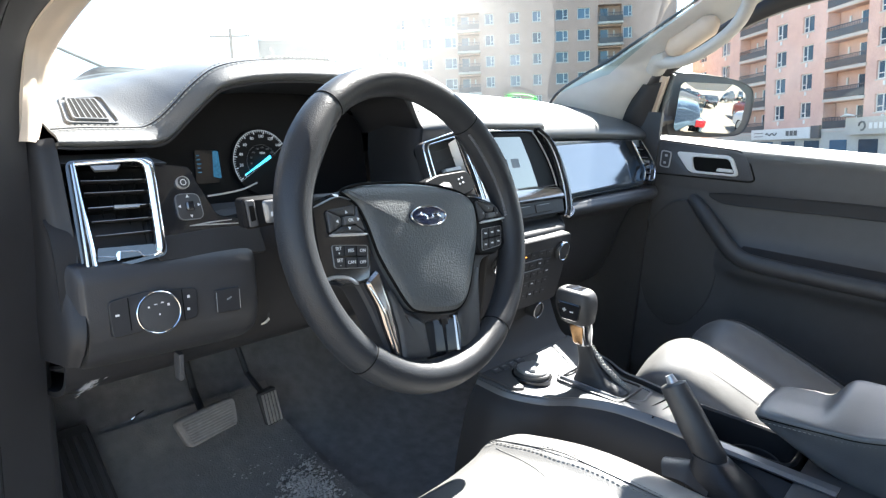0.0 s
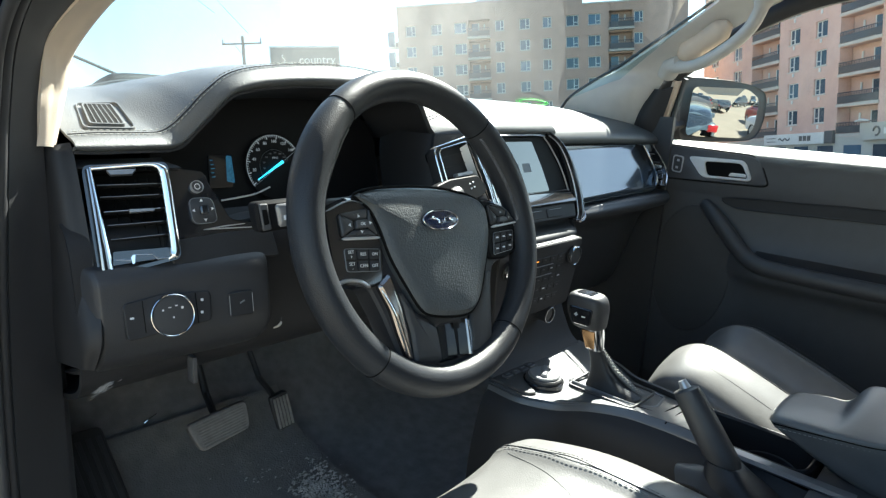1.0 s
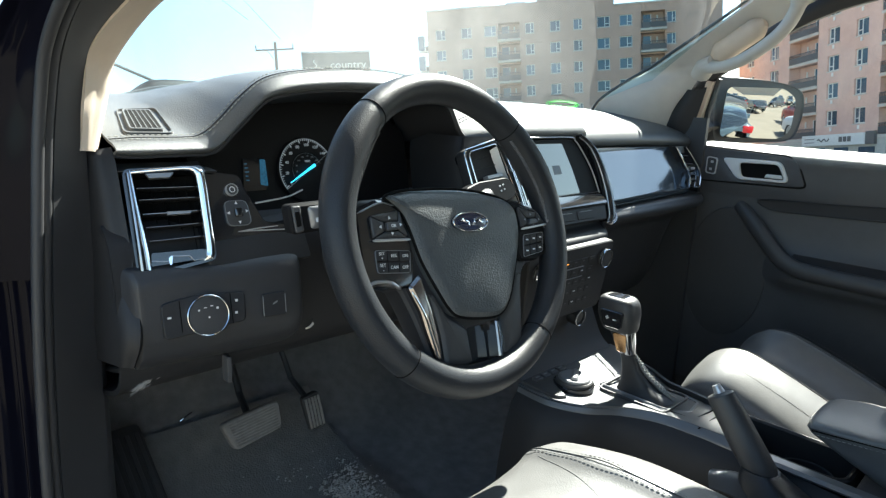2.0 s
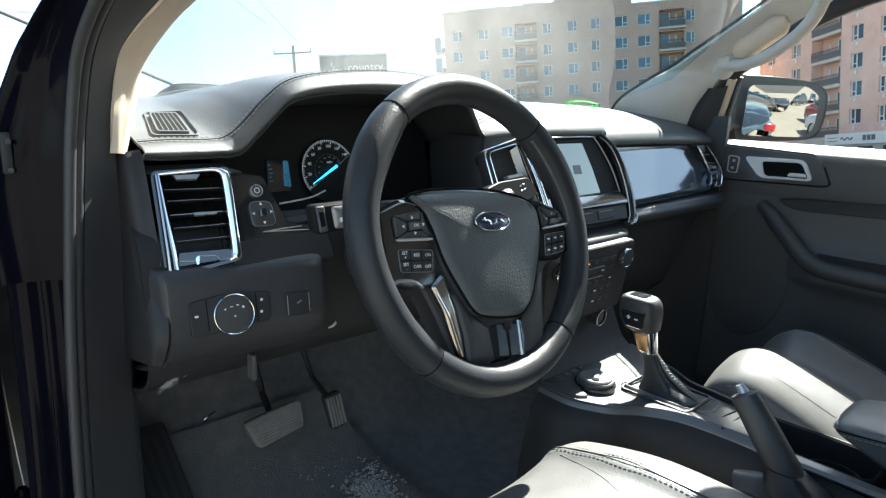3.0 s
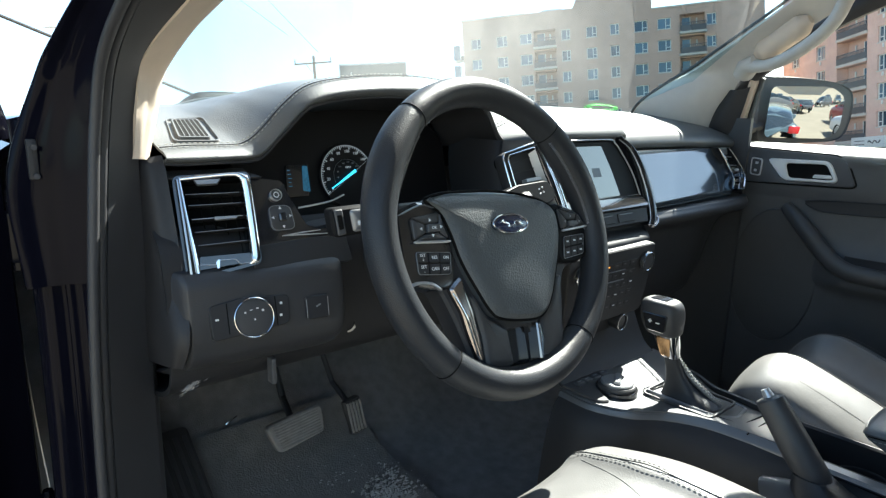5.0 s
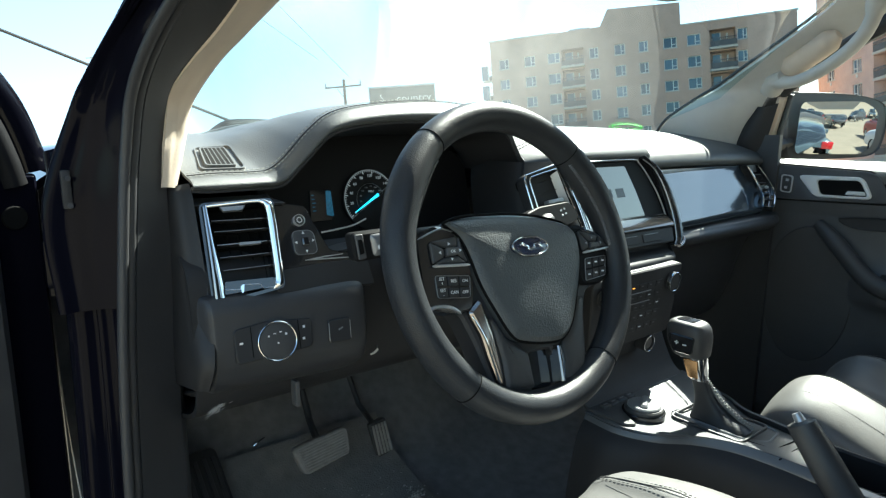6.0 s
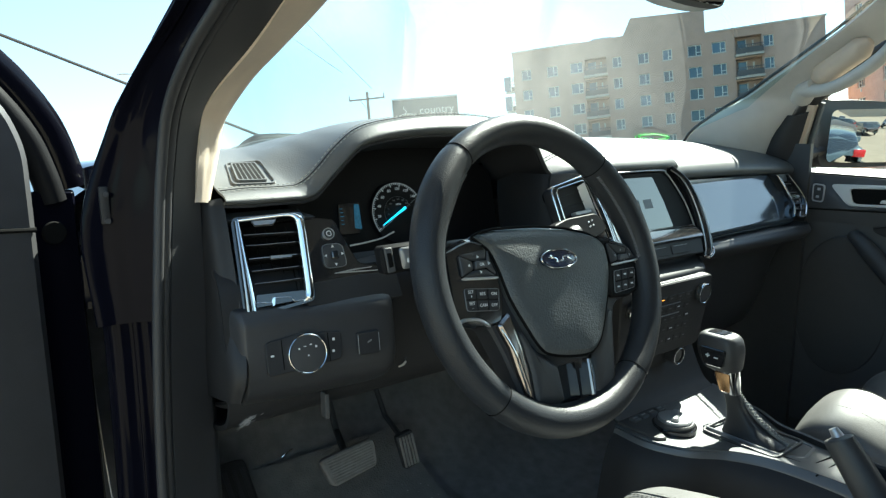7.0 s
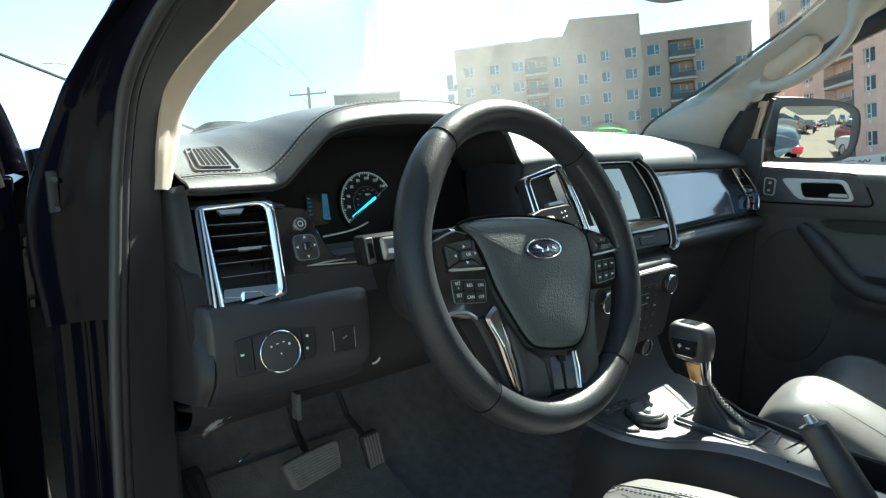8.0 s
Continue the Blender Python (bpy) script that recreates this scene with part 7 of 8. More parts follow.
edge = [(0.0, 0.50), (0.0, 0.8), (0.0, 1.10), (0.0, 1.195), (0.02, 1.235), (0.05, 1.282), (0.085, 1.325), (0.125, 1.362), (0.22, 1.43), (0.36, 1.50), (0.55, 1.555), (0.80, 1.57), (1.0, 1.54), (1.02, 1.20), (1.02, 0.55)]
belt = [(0.0, 0.50), (0.0, 0.8), (0.0, 1.10), (0.01, 1.17), (0.06, 1.19), (0.2, 1.19), (0.5, 1.19), (1.0, 1.19), (1.02, 1.1), (1.02, 0.55)]
part("outer_skin", plate(dq, [Vector(p) for p in belt], -0.06, -0.05, 0.003), PAINT, dv)
part("shut_face", plate(dq, rounded([(0.0, 0.50), (0.0, 1.196), (0.052, 1.196), (0.056, 0.50)], 0.006), -0.055, 0.0, 0.004), JAMB, dv, "glossy black painted door edge")
fp = catmull([dq(a - 0.012, b + 0.028, -0.02) for a, b in [(0.012, 1.17), (0.02, 1.205), (0.035, 1.248), (0.062, 1.290), (0.095, 1.325), (0.14, 1.365), (0.24, 1.435), (0.38, 1.50), (0.58, 1.55), (0.85, 1.55)]], 44)
part("window_frame", sweep(fp, 0.019, 10, flat=1.2), PAINT, dv)
part("frame_seal", sweep(offset_path(fp, tuple(DA * 0.024 + DN * 0.012 + Vector((0, 0, -0.016)))), 0.016, 10), STALK, dv)
trim = [(0.062, 0.55), (0.060, 0.9), (0.060, 1.10), (0.060, 1.22), (0.075, 1.265), (0.11, 1.305), (0.16, 1.33), (0.20, 1.30), (0.22, 1.20), (0.5, 1.19), (0.98, 1.19), (0.98, 0.55)]
trim = [(a, b + 0.026 if b > 1.19 and a < 0.2 else b) for a, b in trim]
# trim darker than the passenger door's: the shade on it is in the colour
part("inner_panel", plate(dq, rounded(trim, 0.02), -0.03, 0.035, 0.008), RUBBER, dv)
part("sail_speaker", plate(dq, rounded([(0.095, 1.20), (0.095, 1.255), (0.13, 1.29), (0.17, 1.29), (0.17, 1.20)], 0.02), 0.03, 0.040, 0.004), RUBBER, dv)
part("panel_line", sweep([dq(0.062, 1.155, 0.034), dq(0.2, 1.165, 0.037), dq(0.5, 1.17, 0.037)], 0.003, 8), SEAM, dv)
part("grommet", plate(lambda x, y, w=0.0: dq(0.03 + x, 1.145 + y, w), circle(0, 0, 0.014, 20), -0.002, 0.004, 0.001), SEAM, dv)
for z in (1.09, 0.72):
    hg = part("hinge", box(-0.803, -0.772, 0.372, 0.40, z - 0.03, z + 0.03, 0.004), PAINT, dv)
    part("hinge_pin", sweep([(-0.795, 0.385, z - 0.04), (-0.795, 0.385, z + 0.04)], 0.006, 8), PAINT, hg)
part("door_glass", plate(dq, [Vector(p) for p in ((0.10, 1.18), (0.13, 1.33), (0.24, 1.42), (0.38, 1.485), (0.58, 1.535), (0.85, 1.535), (1.0, 1.18))], -0.03, -0.026, 0.001), SIDE_GLASS, dv)
br = thing("latch_bracket", "small steel bracket on the hinge pillar", "bracket", (-0.786, 0.258, 1.19))
part("plate", box(-0.793, -0.784, 0.254, 0.262, 1.168, 1.208, 0.002), LINING, br)
part("bolt", sweep([(-0.7875, 0.249, 1.172), (-0.7875, 0.258, 1.172)], 0.003, 8), GRAPHITE, br)
part("bolt", sweep([(-0.7875, 0.249, 1.2), (-0.7875, 0.258, 1.2)], 0.003, 8), GRAPHITE, br)


# ---- outdoors ----
def ground_z(x, y):
    """The lot slopes with the truck, falls away behind it and levels out."""
    near = math.tan(radians(SLOPE))
    fall = near * (y if -40 < y < 4 else (-40 if y <= -40 else 4 + (y - 4) * 0.0))
    side = 1.0 / (1.0 + (max(0.0, abs(x - 6) - 20) / 12) ** 2)
    dip = min(1.0, max(0.0, (-1.5 - y) / 3.5))
    return -0.151 - 0.36 * dip * dip * (3 - 2 * dip) + fall * side - 0.022 * max(0.0, x - 25) * math.exp(-max(0, x - 90) / 200)


g = [0, 0.6, 1.2, 2, 3, 4, 5, 6.5, 9, 13, 17, 22, 28, 34, 40, 50, 65, 100, 180, 400, 900, 2400]
axis = [-v for v in g[:0:-1]] + g
bm = grid(bmesh.new(), [[(x, y, ground_z(x, y)) for y in axis] for x in axis])
structure("ground", bm, ASPHALT, "pale sunlit asphalt lot reaching the horizon", "ground", car=False)


def facade_q(px, py, dx, dy):
    """A facade through (px, py) that runs along (dx, dy): s metres along it, z up, w out of it towards the truck."""
    d = Vector((dx, dy, 0)).normalized()
    n = Vector((d.y, -d.x, 0))
    if n.dot(Vector((-px, -py, 0))) < 0:
        n = -n
    return lambda s, z, w=0.0: Vector((px, py, 0)) + d * s + n * w + Vector((0, 0, z))


def facade_box(q, s0, s1, z0, z1, w0, w1, bm=None):
    bm = bm or bmesh.new()
    vs = [bm.verts.new(q(s, z, w)) for s in (s0, s1) for z in (z0, z1) for w in (w0, w1)]
    for f in ((0, 1, 3, 2), (4, 5, 7, 6), (0, 1, 5, 4), (2, 3, 7, 6), (0, 2, 6, 4), (1, 3, 7, 5)):
        bm.faces.new([vs[i] for i in f])
    return bm


def wall_with_holes(q, s_lo, s_hi, z_lo, z_hi, holes, depth):
    """A wall front with openings that go in by depth; holes: (s0, s1, z0, z1)."""
    bm = bmesh.new()
    ss = sorted({s_lo, s_hi, *(h[k] for h in holes for k in (0, 1))})
    zs = sorted({z_lo, z_hi, *(h[k] for h in holes for k in (2, 3))})
    verts = {}

    def v(s, z, w):
        key = (s, z, w)
        if key not in verts:
            verts[key] = bm.verts.new(q(s, z, w))
        return verts[key]
    for a, b in zip(ss, ss[1:]):
        for c, e in zip(zs, zs[1:]):
            m = ((a + b) / 2, (c + e) / 2)
            if not any(h[0] < m[0] < h[1] and h[2] < m[1] < h[3] for h in holes):
                bm.faces.new((v(a, c, 0), v(b, c, 0), v(b, e, 0), v(a, e, 0)))
    for h in holes:
        s0, s1, z0, z1 = h
        cs = [(s0, z0), (s1, z0), (s1, z1), (s0, z1)]
        front = [bm.verts.new(q(s, z, 0)) for s, z in cs]
        rear = [bm.verts.new(q(s, z, -depth)) for s, z in cs]
        for k in range(4):
            bm.faces.new((front[k], front[(k + 1) % 4], rear[(k + 1) % 4], rear[k]))
    facade_box(q, s_lo, s_hi, z_lo, z_hi, -14.0, -depth - 0.05, bm)
    for a, b in (((s_lo, z_lo), (s_lo, z_hi)), ((s_hi, z_lo), (s_hi, z_hi)), ((s_lo, z_hi), (s_hi, z_hi))):
        bm.faces.new([bm.verts.new(p) for p in (q(*a, 0), q(*b, 0), q(*b, -depth - 0.05), q(*a, -depth - 0.05))])
    return bm


def window(q, s0, s1, z0, z1, house, air=False):
    w = part("window", facade_box(q, s0, s1, z0, z1, -0.34, -0.28), SEAM, house)
    part("pane", facade_box(q, s0, s1, z0, z1, -0.28, -0.24), PANE, w)
    bm = bmesh.new()
    t = 0.09
    m = s0 + (s1 - s0) * 0.62
    for a in ((s0, s0 + t, z0, z1), (s1 - t, s1, z0, z1), (s0, s1, z0, z0 + t), (s0, s1, z1 - t, z1), (m - 0.05, m + 0.05, z0, z1), (m, s1, z0 + (z1 - z0) * 0.3, z0 + (z1 - z0) * 0.3 + 0.08)):
        facade_box(q, *a, -0.24, -0.17, bm)
    part("frame", bm, WHITE_FRAME, w)
    part("sill", facade_box(q, s0 - 0.08, s1 + 0.08, z0 - 0.12, z0, -0.2, 0.06), CONCRETE, w)
    if air:
        part("vent_pipe", facade_box(q, (s0 + s1) / 2 - 0.12, (s0 + s1) / 2 + 0.12, z0 - 0.6, z0 - 0.2, 0.0, 0.1), WHITE_FRAME, w)


def balcony(q, s0, s1, z, house, proud=0.0, open_h=2.5):
    b = part("balcony", facade_box(q, s0 - 0.1, s1 + 0.1, z - 0.28, z, -1.3, proud + 0.12), CONCRETE, house)
    bm = bmesh.new()
    n = int((s1 - s0) / 0.22)
    for k in range(n + 1):
        s = s0 + (s1 - s0) * k / n
        facade_box(q, s - 0.02, s + 0.02, z, z + 1.1, proud + 0.02, proud + 0.06, bm)
    facade_box(q, s0, s1, z + 1.05, z + 1.13, proud, proud + 0.08, bm)
    facade_box(q, s0, s1, z + 0.08, z + 0.75, proud + 0.03, proud + 0.045, bm)
    part("railing", bm, RAIL, b)
    m = s0 + (s1 - s0) * 0.38
    part("door_glass", facade_box(q, m - 0.75, m + 0.2, z + 0.05, z + 2.1, -1.32, -1.24), PANE, b)
    part("door_frame", facade_box(q, m + 0.2, m + 0.34, z, z + 2.15, -1.32, -1.2), WHITE_FRAME, b)
    part("lamp", facade_box(q, s1 - (s1 - s0) * 0.3, s1 - (s1 - s0) * 0.3 + 0.2, z + 1.3, z + 2.0, -1.32, -1.22), WHITE_FRAME, b)


# apartment block beside the truck
QE = facade_q(77.3, 17.25, 0.677, 0.735)
NZ = [1.86 + 2.97 * k for k in range(8)]
house = thing("apartment_building", "red-brown brick apartment block with recessed balconies and shops below", "building", (77.3, 17.25, -2.0), car=False)
holes, wins, bals = [], [], []
for k in range(8):
    zt = 13.70 + 2.97 * (k - 3)
    for s0, s1 in ((3.2, 5.15), (-1.3, 0.55), (15.0, 17.0), (-12.4, -10.2), (21.0, 22.8), (-15.6, -13.8)):
        holes.append((s0, s1, zt - 1.66, zt))
        wins.append((s0, s1, zt - 1.66, zt))
    for s0, s1 in ((6.95, 12.6), (-8.85, -3.3), (-22.0, -17.0)):
        holes.append((s0, s1, NZ[k], NZ[k] + 2.62))
        bals.append((s0, s1, NZ[k]))
part("wall", wall_with_holes(QE, -24.0, 25.2, 1.55, 26.6, holes, 1.35), BRICK, house)
part("base", facade_box(QE, -24.0, 25.2, -2.6, 1.55, -13.9, 0.05), SHOPFRONT, house)
part("parapet", facade_box(QE, -24.1, 25.3, 26.6, 27.0, -14, 0.15), CONCRETE, house)
for w in wins:
    window(QE, *w, house, True)
for b in bals:
    balcony(QE, *b, house)
for k in range(12):
    s0 = -23 + 4 * k
    part("shop_window", facade_box(QE, s0, s0 + 2.4, -1.7, 0.7, 0.0, 0.09), PANE, house)
sg = thing("shop_sign", "long pale shop sign board above the shop windows", "sign", tuple(QE(3, 1.0, 0.2)), car=False)
part("board", facade_box(QE, -2.0, 8.8, 0.95, 2.15, 0.1, 0.45), SIGN_GREY, sg)
part("end_panel", facade_box(QE, -3.3, -2.05, 0.95, 2.25, 0.1, 0.4), SIGN_INK, sg)
for s0, s1, z0, z1 in ((6.4, 8.2, 1.68, 1.76), (6.4, 8.2, 1.3, 1.38), (0.1, 0.65, 1.3, 1.85), (0.8, 1.35, 1.3, 1.85), (1.5, 2.05, 1.3, 1.85)):
    part("bar", facade_box(QE, s0, s1, z0, z1, 0.45, 0.48), SIGN_INK, sg)
part("mark", sweep([QE(5.8 - 0.26 * k, 1.55 + 0.16 * math.sin(k * 1.7), 0.47) for k in range(9)], 0.07, 6), SIGN_INK, sg)
sg2 = thing("shop_sign", "grey shop sign with pale lettering bars and a lamp", "sign", tuple(QE(-8, 1.5, 0.2)), car=False)
part("board", facade_box(QE, -14.5, -7.4, 1.15, 2.75, 0.1, 0.6), SHOPFRONT, sg2)
part("mark", sweep([QE(-9.6 + 0.4 * math.cos(a), 1.95 + 0.4 * math.sin(a), 0.62) for a in [i * 0.7 for i in range(8)]], 0.1, 6), SIGN_INK, sg2)
for k in range(5):
    part("bar", facade_box(QE, -10.9 - 0.6 * k, -10.5 - 0.6 * k, 1.65, 2.2, 0.6, 0.64), WHITE_FRAME, sg2)
part("lamp", sweep([QE(-7.2, 2.95, 0.9), QE(-8.0, 3.05, 0.9), QE(-8.9, 2.95, 0.9)], [0.15, 0.28, 0.12], 8, flat=0.5), WHITE_FRAME, sg2)

# block straight ahead
PLx, PLy = -0.9 + 0.68825 * 94.6, -0.65 + 0.72547 * 94.6
PRx, PRy = -0.9 + 0.92599 * 95.7, -0.65 + 0.37755 * 95.7
QM = facade_q(PLx, PLy, PRx - PLx, PRy - PLy)
LM = math.hypot(PRx - PLx, PRy - PLy)
far = thing("apartment_building", "brown brick apartment block with stepped roof and blue windows", "building", (PLx, PLy, -2.5), car=False)
cols = ((1.2, 2.6), (4.9, 6.4), (8.2, 9.9), (14.0, 15.2), (17.4, 18.8), (20.6, 21.8), (23.8, 25.5), (26.8, 28.5), (33.0, 34.2), (38.0, 39.5))
mb = ((9.6, 13.4), (29.4, 33.0))
holes, wins, bals = [], [], []
for k in range(7):
    zc = 19.2 - 2.86 * k
    for s0, s1 in cols:
        if not (k == 0 and s0 > 37):
            holes.append((s0, s1, zc - 0.72, zc + 0.72))
            wins.append((s0, s1, zc - 0.72, zc + 0.72))
    for s0, s1 in mb:
        if k < 6:
            holes.append((s0 + (0.6 if s0 < 12 else 0.2), s1 - 0.2, zc - 1.45, zc + 0.95))
            bals.append((s0 + (0.6 if s0 < 12 else 0.2), s1 - 0.2, zc - 1.45))
part("wall", wall_with_holes(QM, 0.0, LM, -2.6, 20.7, holes, 1.35), BRICK2, far)
part("upper_wall", facade_box(QM, 0.0, 9.3, 20.7, 22.5, -13.8, -0.02), BRICK2, far)
part("upper_wall", facade_box(QM, 9.3, 15.6, 20.7, 22.6, -13.8, -0.03), BRICK2, far)
bm = bmesh.new()
pts = [(15.5, 20.7), (15.5, 22.4), (16.7, 24.8), (26.05, 24.3), (26.05, 20.7)]
front, rear = [bm.verts.new(QM(s, z, -0.01)) for s, z in pts], [bm.verts.new(QM(s, z, -12)) for s, z in pts]
bm.faces.new(front), bm.faces.new(rear)
for i in range(5):
    bm.faces.new((front[i], front[(i + 1) % 5], rear[(i + 1) % 5], rear[i]))
part("stair_tower", bm, BRICK2, far)
part("upper_wall", facade_box(QM, 26.05, LM, 20.7, 21.2, -13.8, -0.02), BRICK2, far)
part("parapet", facade_box(QM, 26.0, LM + 0.15, 21.2, 21.4, -13.9, 0.1), CONCRETE, far)
part("parapet", facade_box(QM, -0.15, 9.3, 22.5, 22.7, -13.9, 0.1), CONCRETE, far)
part("roof_unit", facade_box(QM, 11.2, 13.2, 22.6, 23.5, -5, -3), GALV, far)
part("roof_unit", facade_box(QM, 12.6, 14.0, 22.6, 23.9, -7, -5), GALV, far)
for w in wins:
    window(QM, *w, far)
for b in bals:
    balcony(QM, *b, far, proud=0.9)
for k in range(6):
    balcony(QM, -1.5, -0.05, 17.4 - 2.86 * k, far, proud=-2.0)

# pylon sign, utility pole, street lamp and lines
py = thing("pylon_sign", "dark roadside pylon sign with pale word country and cup mark", "sign", (31.0, 44.1, -0.6), car=False)
QY = facade_q(28.73, 45.69, 33.19 - 28.73, 42.51 - 45.69)
part("cabinet", facade_box(QY, 0, 5.5, 7.8, 10.55, -0.4, 0.0), SIGN_FACE, py)
part("frame", facade_box(QY, -0.08, 5.58, 10.55, 10.68, -0.45, 0.06), GALV, py)
part("frame", facade_box(QY, -0.08, 0.0, 7.7, 10.6, -0.45, 0.06), GALV, py)
part("frame", facade_box(QY, 5.5, 5.58, 7.7, 10.6, -0.45, 0.06), GALV, py)
lettering("lettering", "country", lambda x, y, w=0.0: QY(x, y, w), 3.7, 9.55, 0.95, SIGN_GREY, py, depth=0.03)
cup = sweep(catmull([QY(0.55 + 1.25 * math.cos(a) * 0.5 + 0.6, 9.20 + 0.16 * math.sin(a), 0.02) for a in [2 * math.pi * i / 16 for i in range(16)]], 32, True), 0.04, 6, closed=True)
sweep(catmull([QY(0.56, 9.15, 0.02), QY(0.62, 8.75, 0.02), QY(0.9, 8.45, 0.02), QY(1.4, 8.45, 0.02), QY(1.68, 8.75, 0.02), QY(1.75, 9.15, 0.02)], 16), 0.04, 6, bm=cup)
part("cup_mark", cup, SIGN_GREY, py)
part("steam_mark", sweep([QY(1.0 + 0.12 * math.sin(t * 6), 9.40 + 0.6 * t, 0.02) for t in [i / 10 for i in range(11)]], 0.04, 6), SIGN_GREY, py)
for k in range(8):
    part("bar", facade_box(QY, 2.1 + 0.4 * k, 2.38 + 0.4 * k, 8.35, 8.7, 0.0, 0.03), SIGN_GREY, py)
for s in (1.4, 4.1):
    part("post", sweep([QY(s, -1.0, -0.2), QY(s, 7.8, -0.2)], 0.16, 10), GALV, py)

up = thing("utility_pole", "weathered wooden utility pole with cross arm", "utility pole", (26.92, 46.8, -1.0), car=False)
part("pole", sweep([(26.92, 46.8, -1.2), (26.93, 46.79, 6), (26.95, 46.78, 11.45)], [0.17, 0.15, 0.12], 10), WOOD, up)
ca = part("cross_arm", sweep([(25.56, 47.56, 10.80), (26.95, 46.78, 10.86), (28.19, 46.03, 10.92)], 0.075, 6), WOOD, up)
for f in (0.02, 0.5, 0.98):
    p = Vector((25.56, 47.56, 10.80)).lerp(Vector((28.19, 46.03, 10.92)), f)
    part("insulator", sweep([p, p + Vector((0, 0, 0.2)), p + Vector((0, 0, 0.42))], [0.05, 0.07, 0.03], 8), GALV, ca)
part("brace", sweep([(26.93, 46.79, 9.9), (26.4, 47.1, 10.75)], 0.03, 6), GALV, up)


def line(a, b, r, label, sag=0.0):
    a, b = Vector(a), Vector(b)
    ob = thing("overhead_line", label, "cable", tuple(a), "overhead lines", car=False)
    pts = [a.lerp(b, k / 20) - Vector((0, 0, sag * 4 * (k / 20) * (1 - k / 20))) for k in range(21)]
    part("cable", sweep(pts, r, 6), WIRE, ob)


va, vb = Vector((1.84, 54.28, 15.95)), Vector((19.12, 50.58, 8.09))
line(va + (va - vb) * 1.2, vb + (vb - va) * 0.9, 0.12, "thick twisted black cable slanting across the sky")
for pa, pb in (((22.9, 48.93, 17.47), (25.54, 47.58, 14.08)), ((21.95, 49.38, 16.11), (23.9, 48.44, 14.4))):
    pa, pb = Vector(pa), Vector(pb)
    line(pa + (pa - pb) * 4, pb + (pb - pa) * 0.7, 0.018, "thin overhead wire against the sky")
lamp = thing("street_lamp", "slim street lamp with a flat head", "street lamp", (11.5, 53.0, -1.0), car=False)
part("post", sweep([(11.5, 53.0, -1.2), (11.4, 53.0, 10), (11.0, 53.05, 13.0)], [0.12, 0.09, 0.07], 8), GALV, lamp)
part("arm", sweep(catmull([(11.0, 53.05, 13.0), (10.6, 53.1, 13.35), (9.9, 53.25, 13.42)], 10), 0.05, 6), GALV, lamp)
part("head", sweep([(9.95, 53.25, 13.42), (9.4, 53.35, 13.42), (8.9, 53.45, 13.36)], [0.06, 0.14, 0.05], 8, flat=0.5), GALV, lamp)


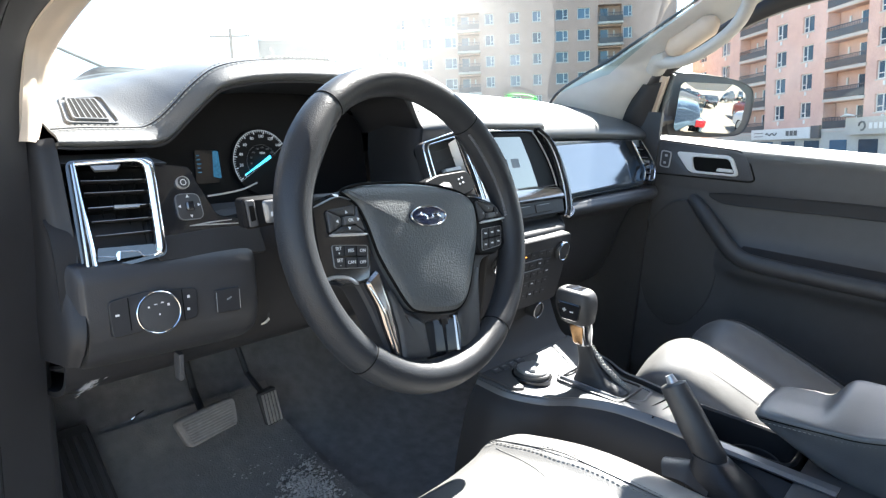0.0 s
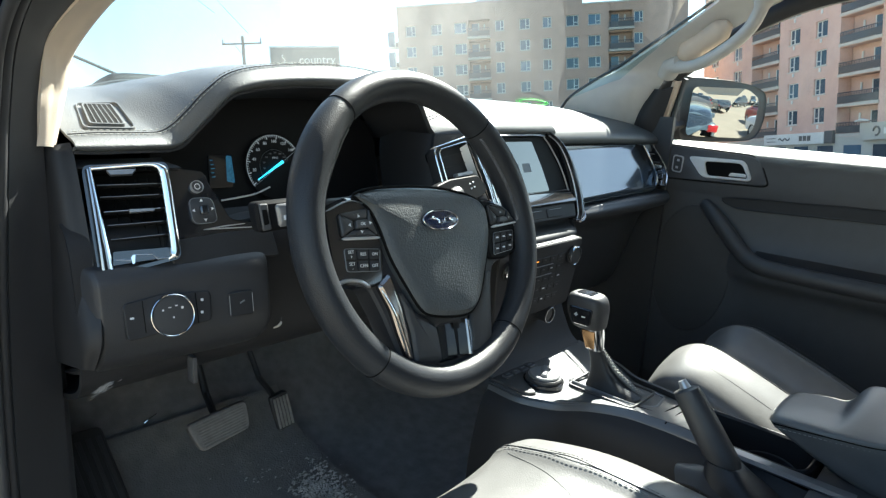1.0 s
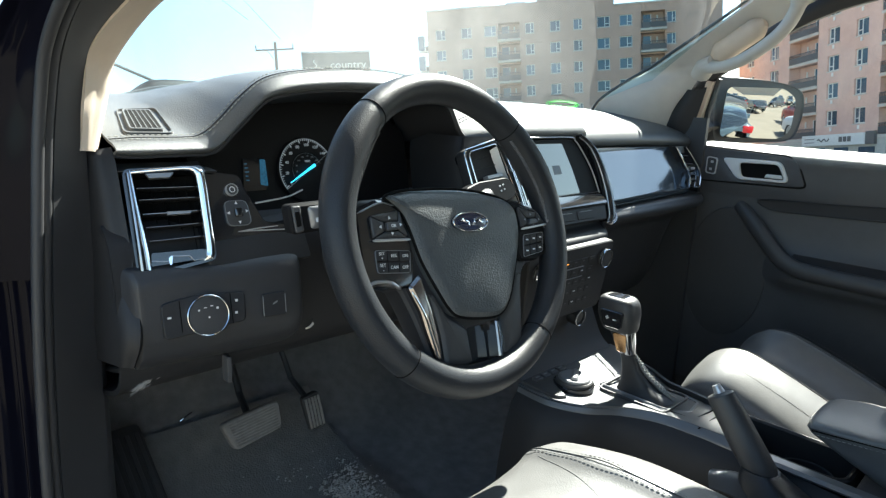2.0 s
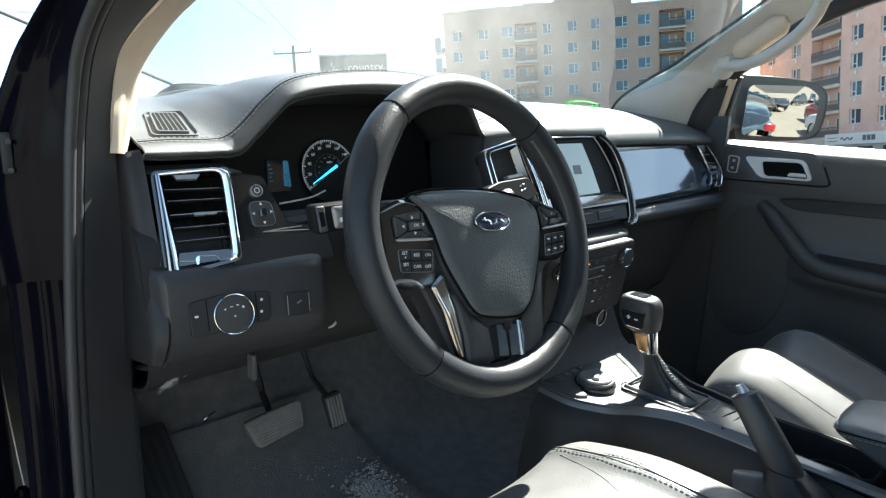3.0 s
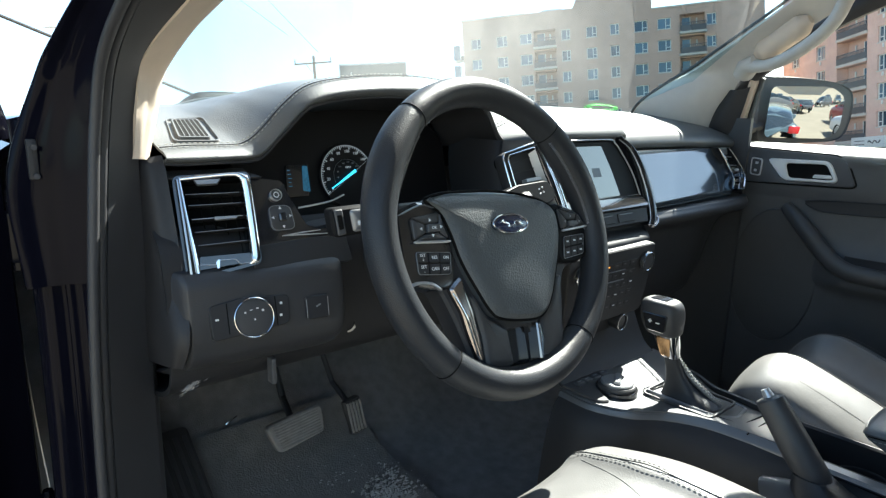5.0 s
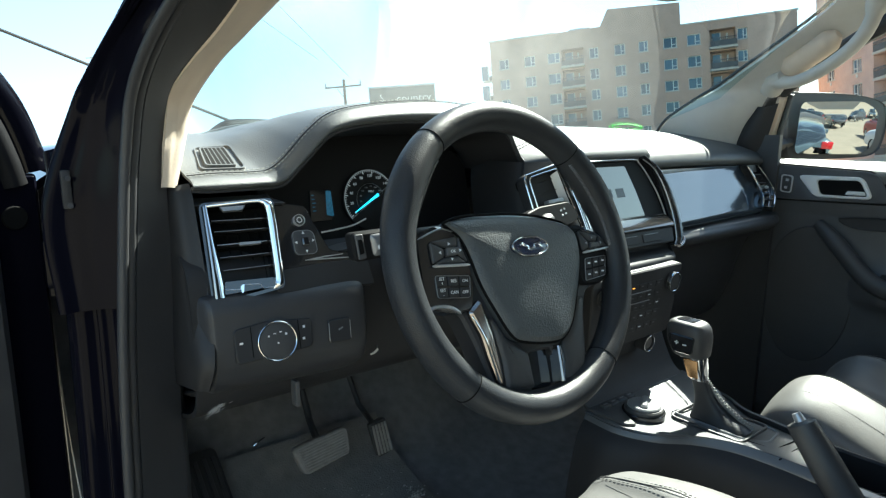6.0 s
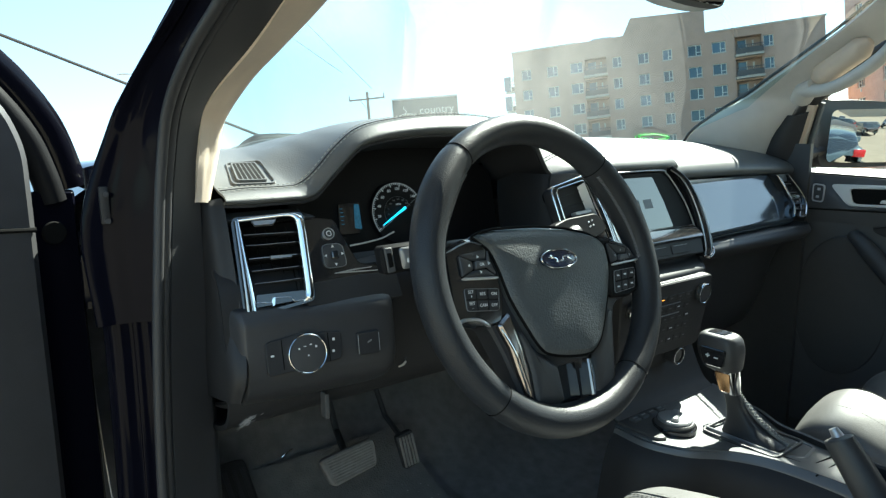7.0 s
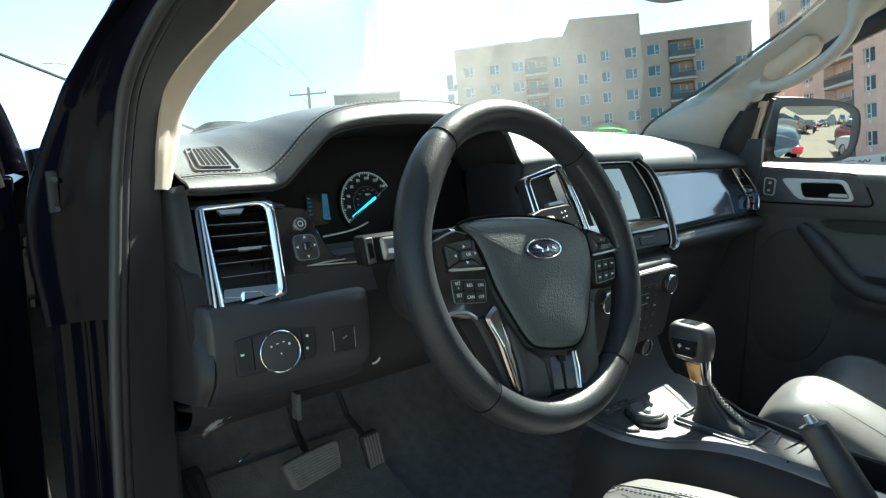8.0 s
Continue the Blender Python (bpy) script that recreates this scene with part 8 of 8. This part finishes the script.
# parked cars behind, seen in the door mirror
def parked_car(x, y, heading, paint, label, tall=1.0):
    ob = thing("parked_car", label, "car", (0, 0, 0), "parked cars", car=False)
    sec = [(-2.2, 0.5, 0.75, 0.80), (-2.15, 0.35, 0.95, 0.86), (-1.9, 0.28, 1.0, 0.90), (-0.8, 0.26, 1.02, 0.92), (0.8, 0.26, 1.0, 0.92), (1.7, 0.28, 0.92, 0.88), (2.1, 0.35, 0.80, 0.80), (2.2, 0.5, 0.62, 0.72)]
    bm = loft([[(-w * 0.96, yy, zb), (-w, yy, (zb + zt) / 2), (-w * 0.93, yy, zt), (-w * 0.5, yy, zt + 0.03), (0, yy, zt + 0.04), (w * 0.5, yy, zt + 0.03), (w * 0.93, yy, zt), (w, yy, (zb + zt) / 2), (w * 0.96, yy, zb)] for yy, zb, zt, w in sec], 30, 30)
    body = part("body", thicken(bm, 0.02), paint, ob)
    roof = 1.62 * tall
    cab = [(-2.0, 0.98, 0.80), (-1.75, roof - 0.12, 0.68), (-1.3, roof, 0.66), (0.0, roof + 0.02, 0.66), (0.5, roof - 0.08, 0.66), (1.15, 1.02, 0.78)]
    bm = loft([[(-w, yy, 0.95), (-w * 0.97, yy, (z + 0.95) / 2), (-w * 0.86, yy, z), (0, yy, z + 0.03), (w * 0.86, yy, z), (w * 0.97, yy, (z + 0.95) / 2), (w, yy, 0.95)] for yy, z, w in cab], 30, 26)
    part("greenhouse", thicken(bm, 0.02), CAR_GLASS, ob)
    bm = loft([[(-w * 0.84, yy, z + 0.012), (0, yy, z + 0.045), (w * 0.84, yy, z + 0.012)] for yy, z, w in cab[1:5]], 12, 12)
    part("roof", thicken(bm, 0.03), paint, ob)
    for sx in (-1, 1):
        part("tail_lamp", box(sx * 0.78 - 0.11, sx * 0.78 + 0.11, -2.2, -2.05, 0.72, 0.95, 0.02), RED, ob)
        part("head_lamp", box(sx * 0.62 - 0.15, sx * 0.62 + 0.15, 2.02, 2.16, 0.62, 0.78, 0.02), WHITE, ob)
        part("side_mirror", box(sx * 0.98 - 0.10, sx * 0.98 + 0.10, 0.65, 0.80, 0.98, 1.14, 0.03), paint, ob)
        for wy in (-1.35, 1.35):
            wh = part("wheel", sweep([(sx * 0.82, wy + 0.24 * math.cos(a), 0.33 + 0.24 * math.sin(a)) for a in [2 * math.pi * k / 24 for k in range(24)]], 0.095, 8, closed=True), TYRE, ob)
            part("rim", sweep([(sx * 0.80, wy, 0.33), (sx * 0.90, wy, 0.33)], 0.17, 16), GALV, wh)
    ob.matrix_world = Matrix.Translation((x, y, ground_z(x, y))) @ CAR @ pose(0, 0, 0, 0, 0, heading)
    return ob


P_BLUE = material("blue_grey_paint", (0.10, 0.14, 0.16), 0.25, metal=0.3, coat=1.0, vary=0.05)
P_GREY = material("grey_paint", (0.16, 0.16, 0.16), 0.3, metal=0.3, coat=1.0, vary=0.05)
P_DARK = material("dark_paint", (0.02, 0.02, 0.025), 0.25, coat=1.0, vary=0.05)
P_RED = material("red_paint", (0.35, 0.02, 0.02), 0.3, coat=1.0, vary=0.05)
P_WHITE = material("white_paint", (0.7, 0.7, 0.7), 0.3, coat=1.0, vary=0.05)
LOT = ((1.1, -6.4, 180, P_BLUE, "blue-grey hatchback with red tail lamp parked behind", 0.84), (6.9, -8.6, 150, P_WHITE, "white car parked beside the open lane", 0.8), (1.4, -20.0, 93, P_GREY, "grey hatchback parked across the lot", 0.95),
       (5.3, -27.5, 100, P_RED, "red hatchback parked across the lot", 0.92), (5.2, -23.0, 168, P_DARK, "black estate car parked across the lot", 1.08), (12.6, -36.0, 60, P_DARK, "dark hatchback parked across the lot", 1.0), (8.3, -14.0, 170, P_RED, "red car parked behind the white car", 0.95))
for c in LOT:
    parked_car(*c)
for k in range(10):
    parked_car(-3 + 3.1 * k, -40 - 0.4 * k, 6 + (k * 37) % 9, (P_WHITE, P_GREY, P_DARK, P_BLUE)[k % 4], ("white", "grey", "dark", "blue-grey")[k % 4] + " car parked in a far row", 0.95 + 0.02 * (k % 4))
st = thing("store_building", "low pale store building behind the lot", "building", (15, -70, -7.0), car=False)
part("wall", box(-30, 60, -84, -70, -7.5, -0.5), SHOPFRONT, st)
part("canopy", box(-30, 60, -70, -68.8, -2.2, -0.8), SIGN_GREY, st)
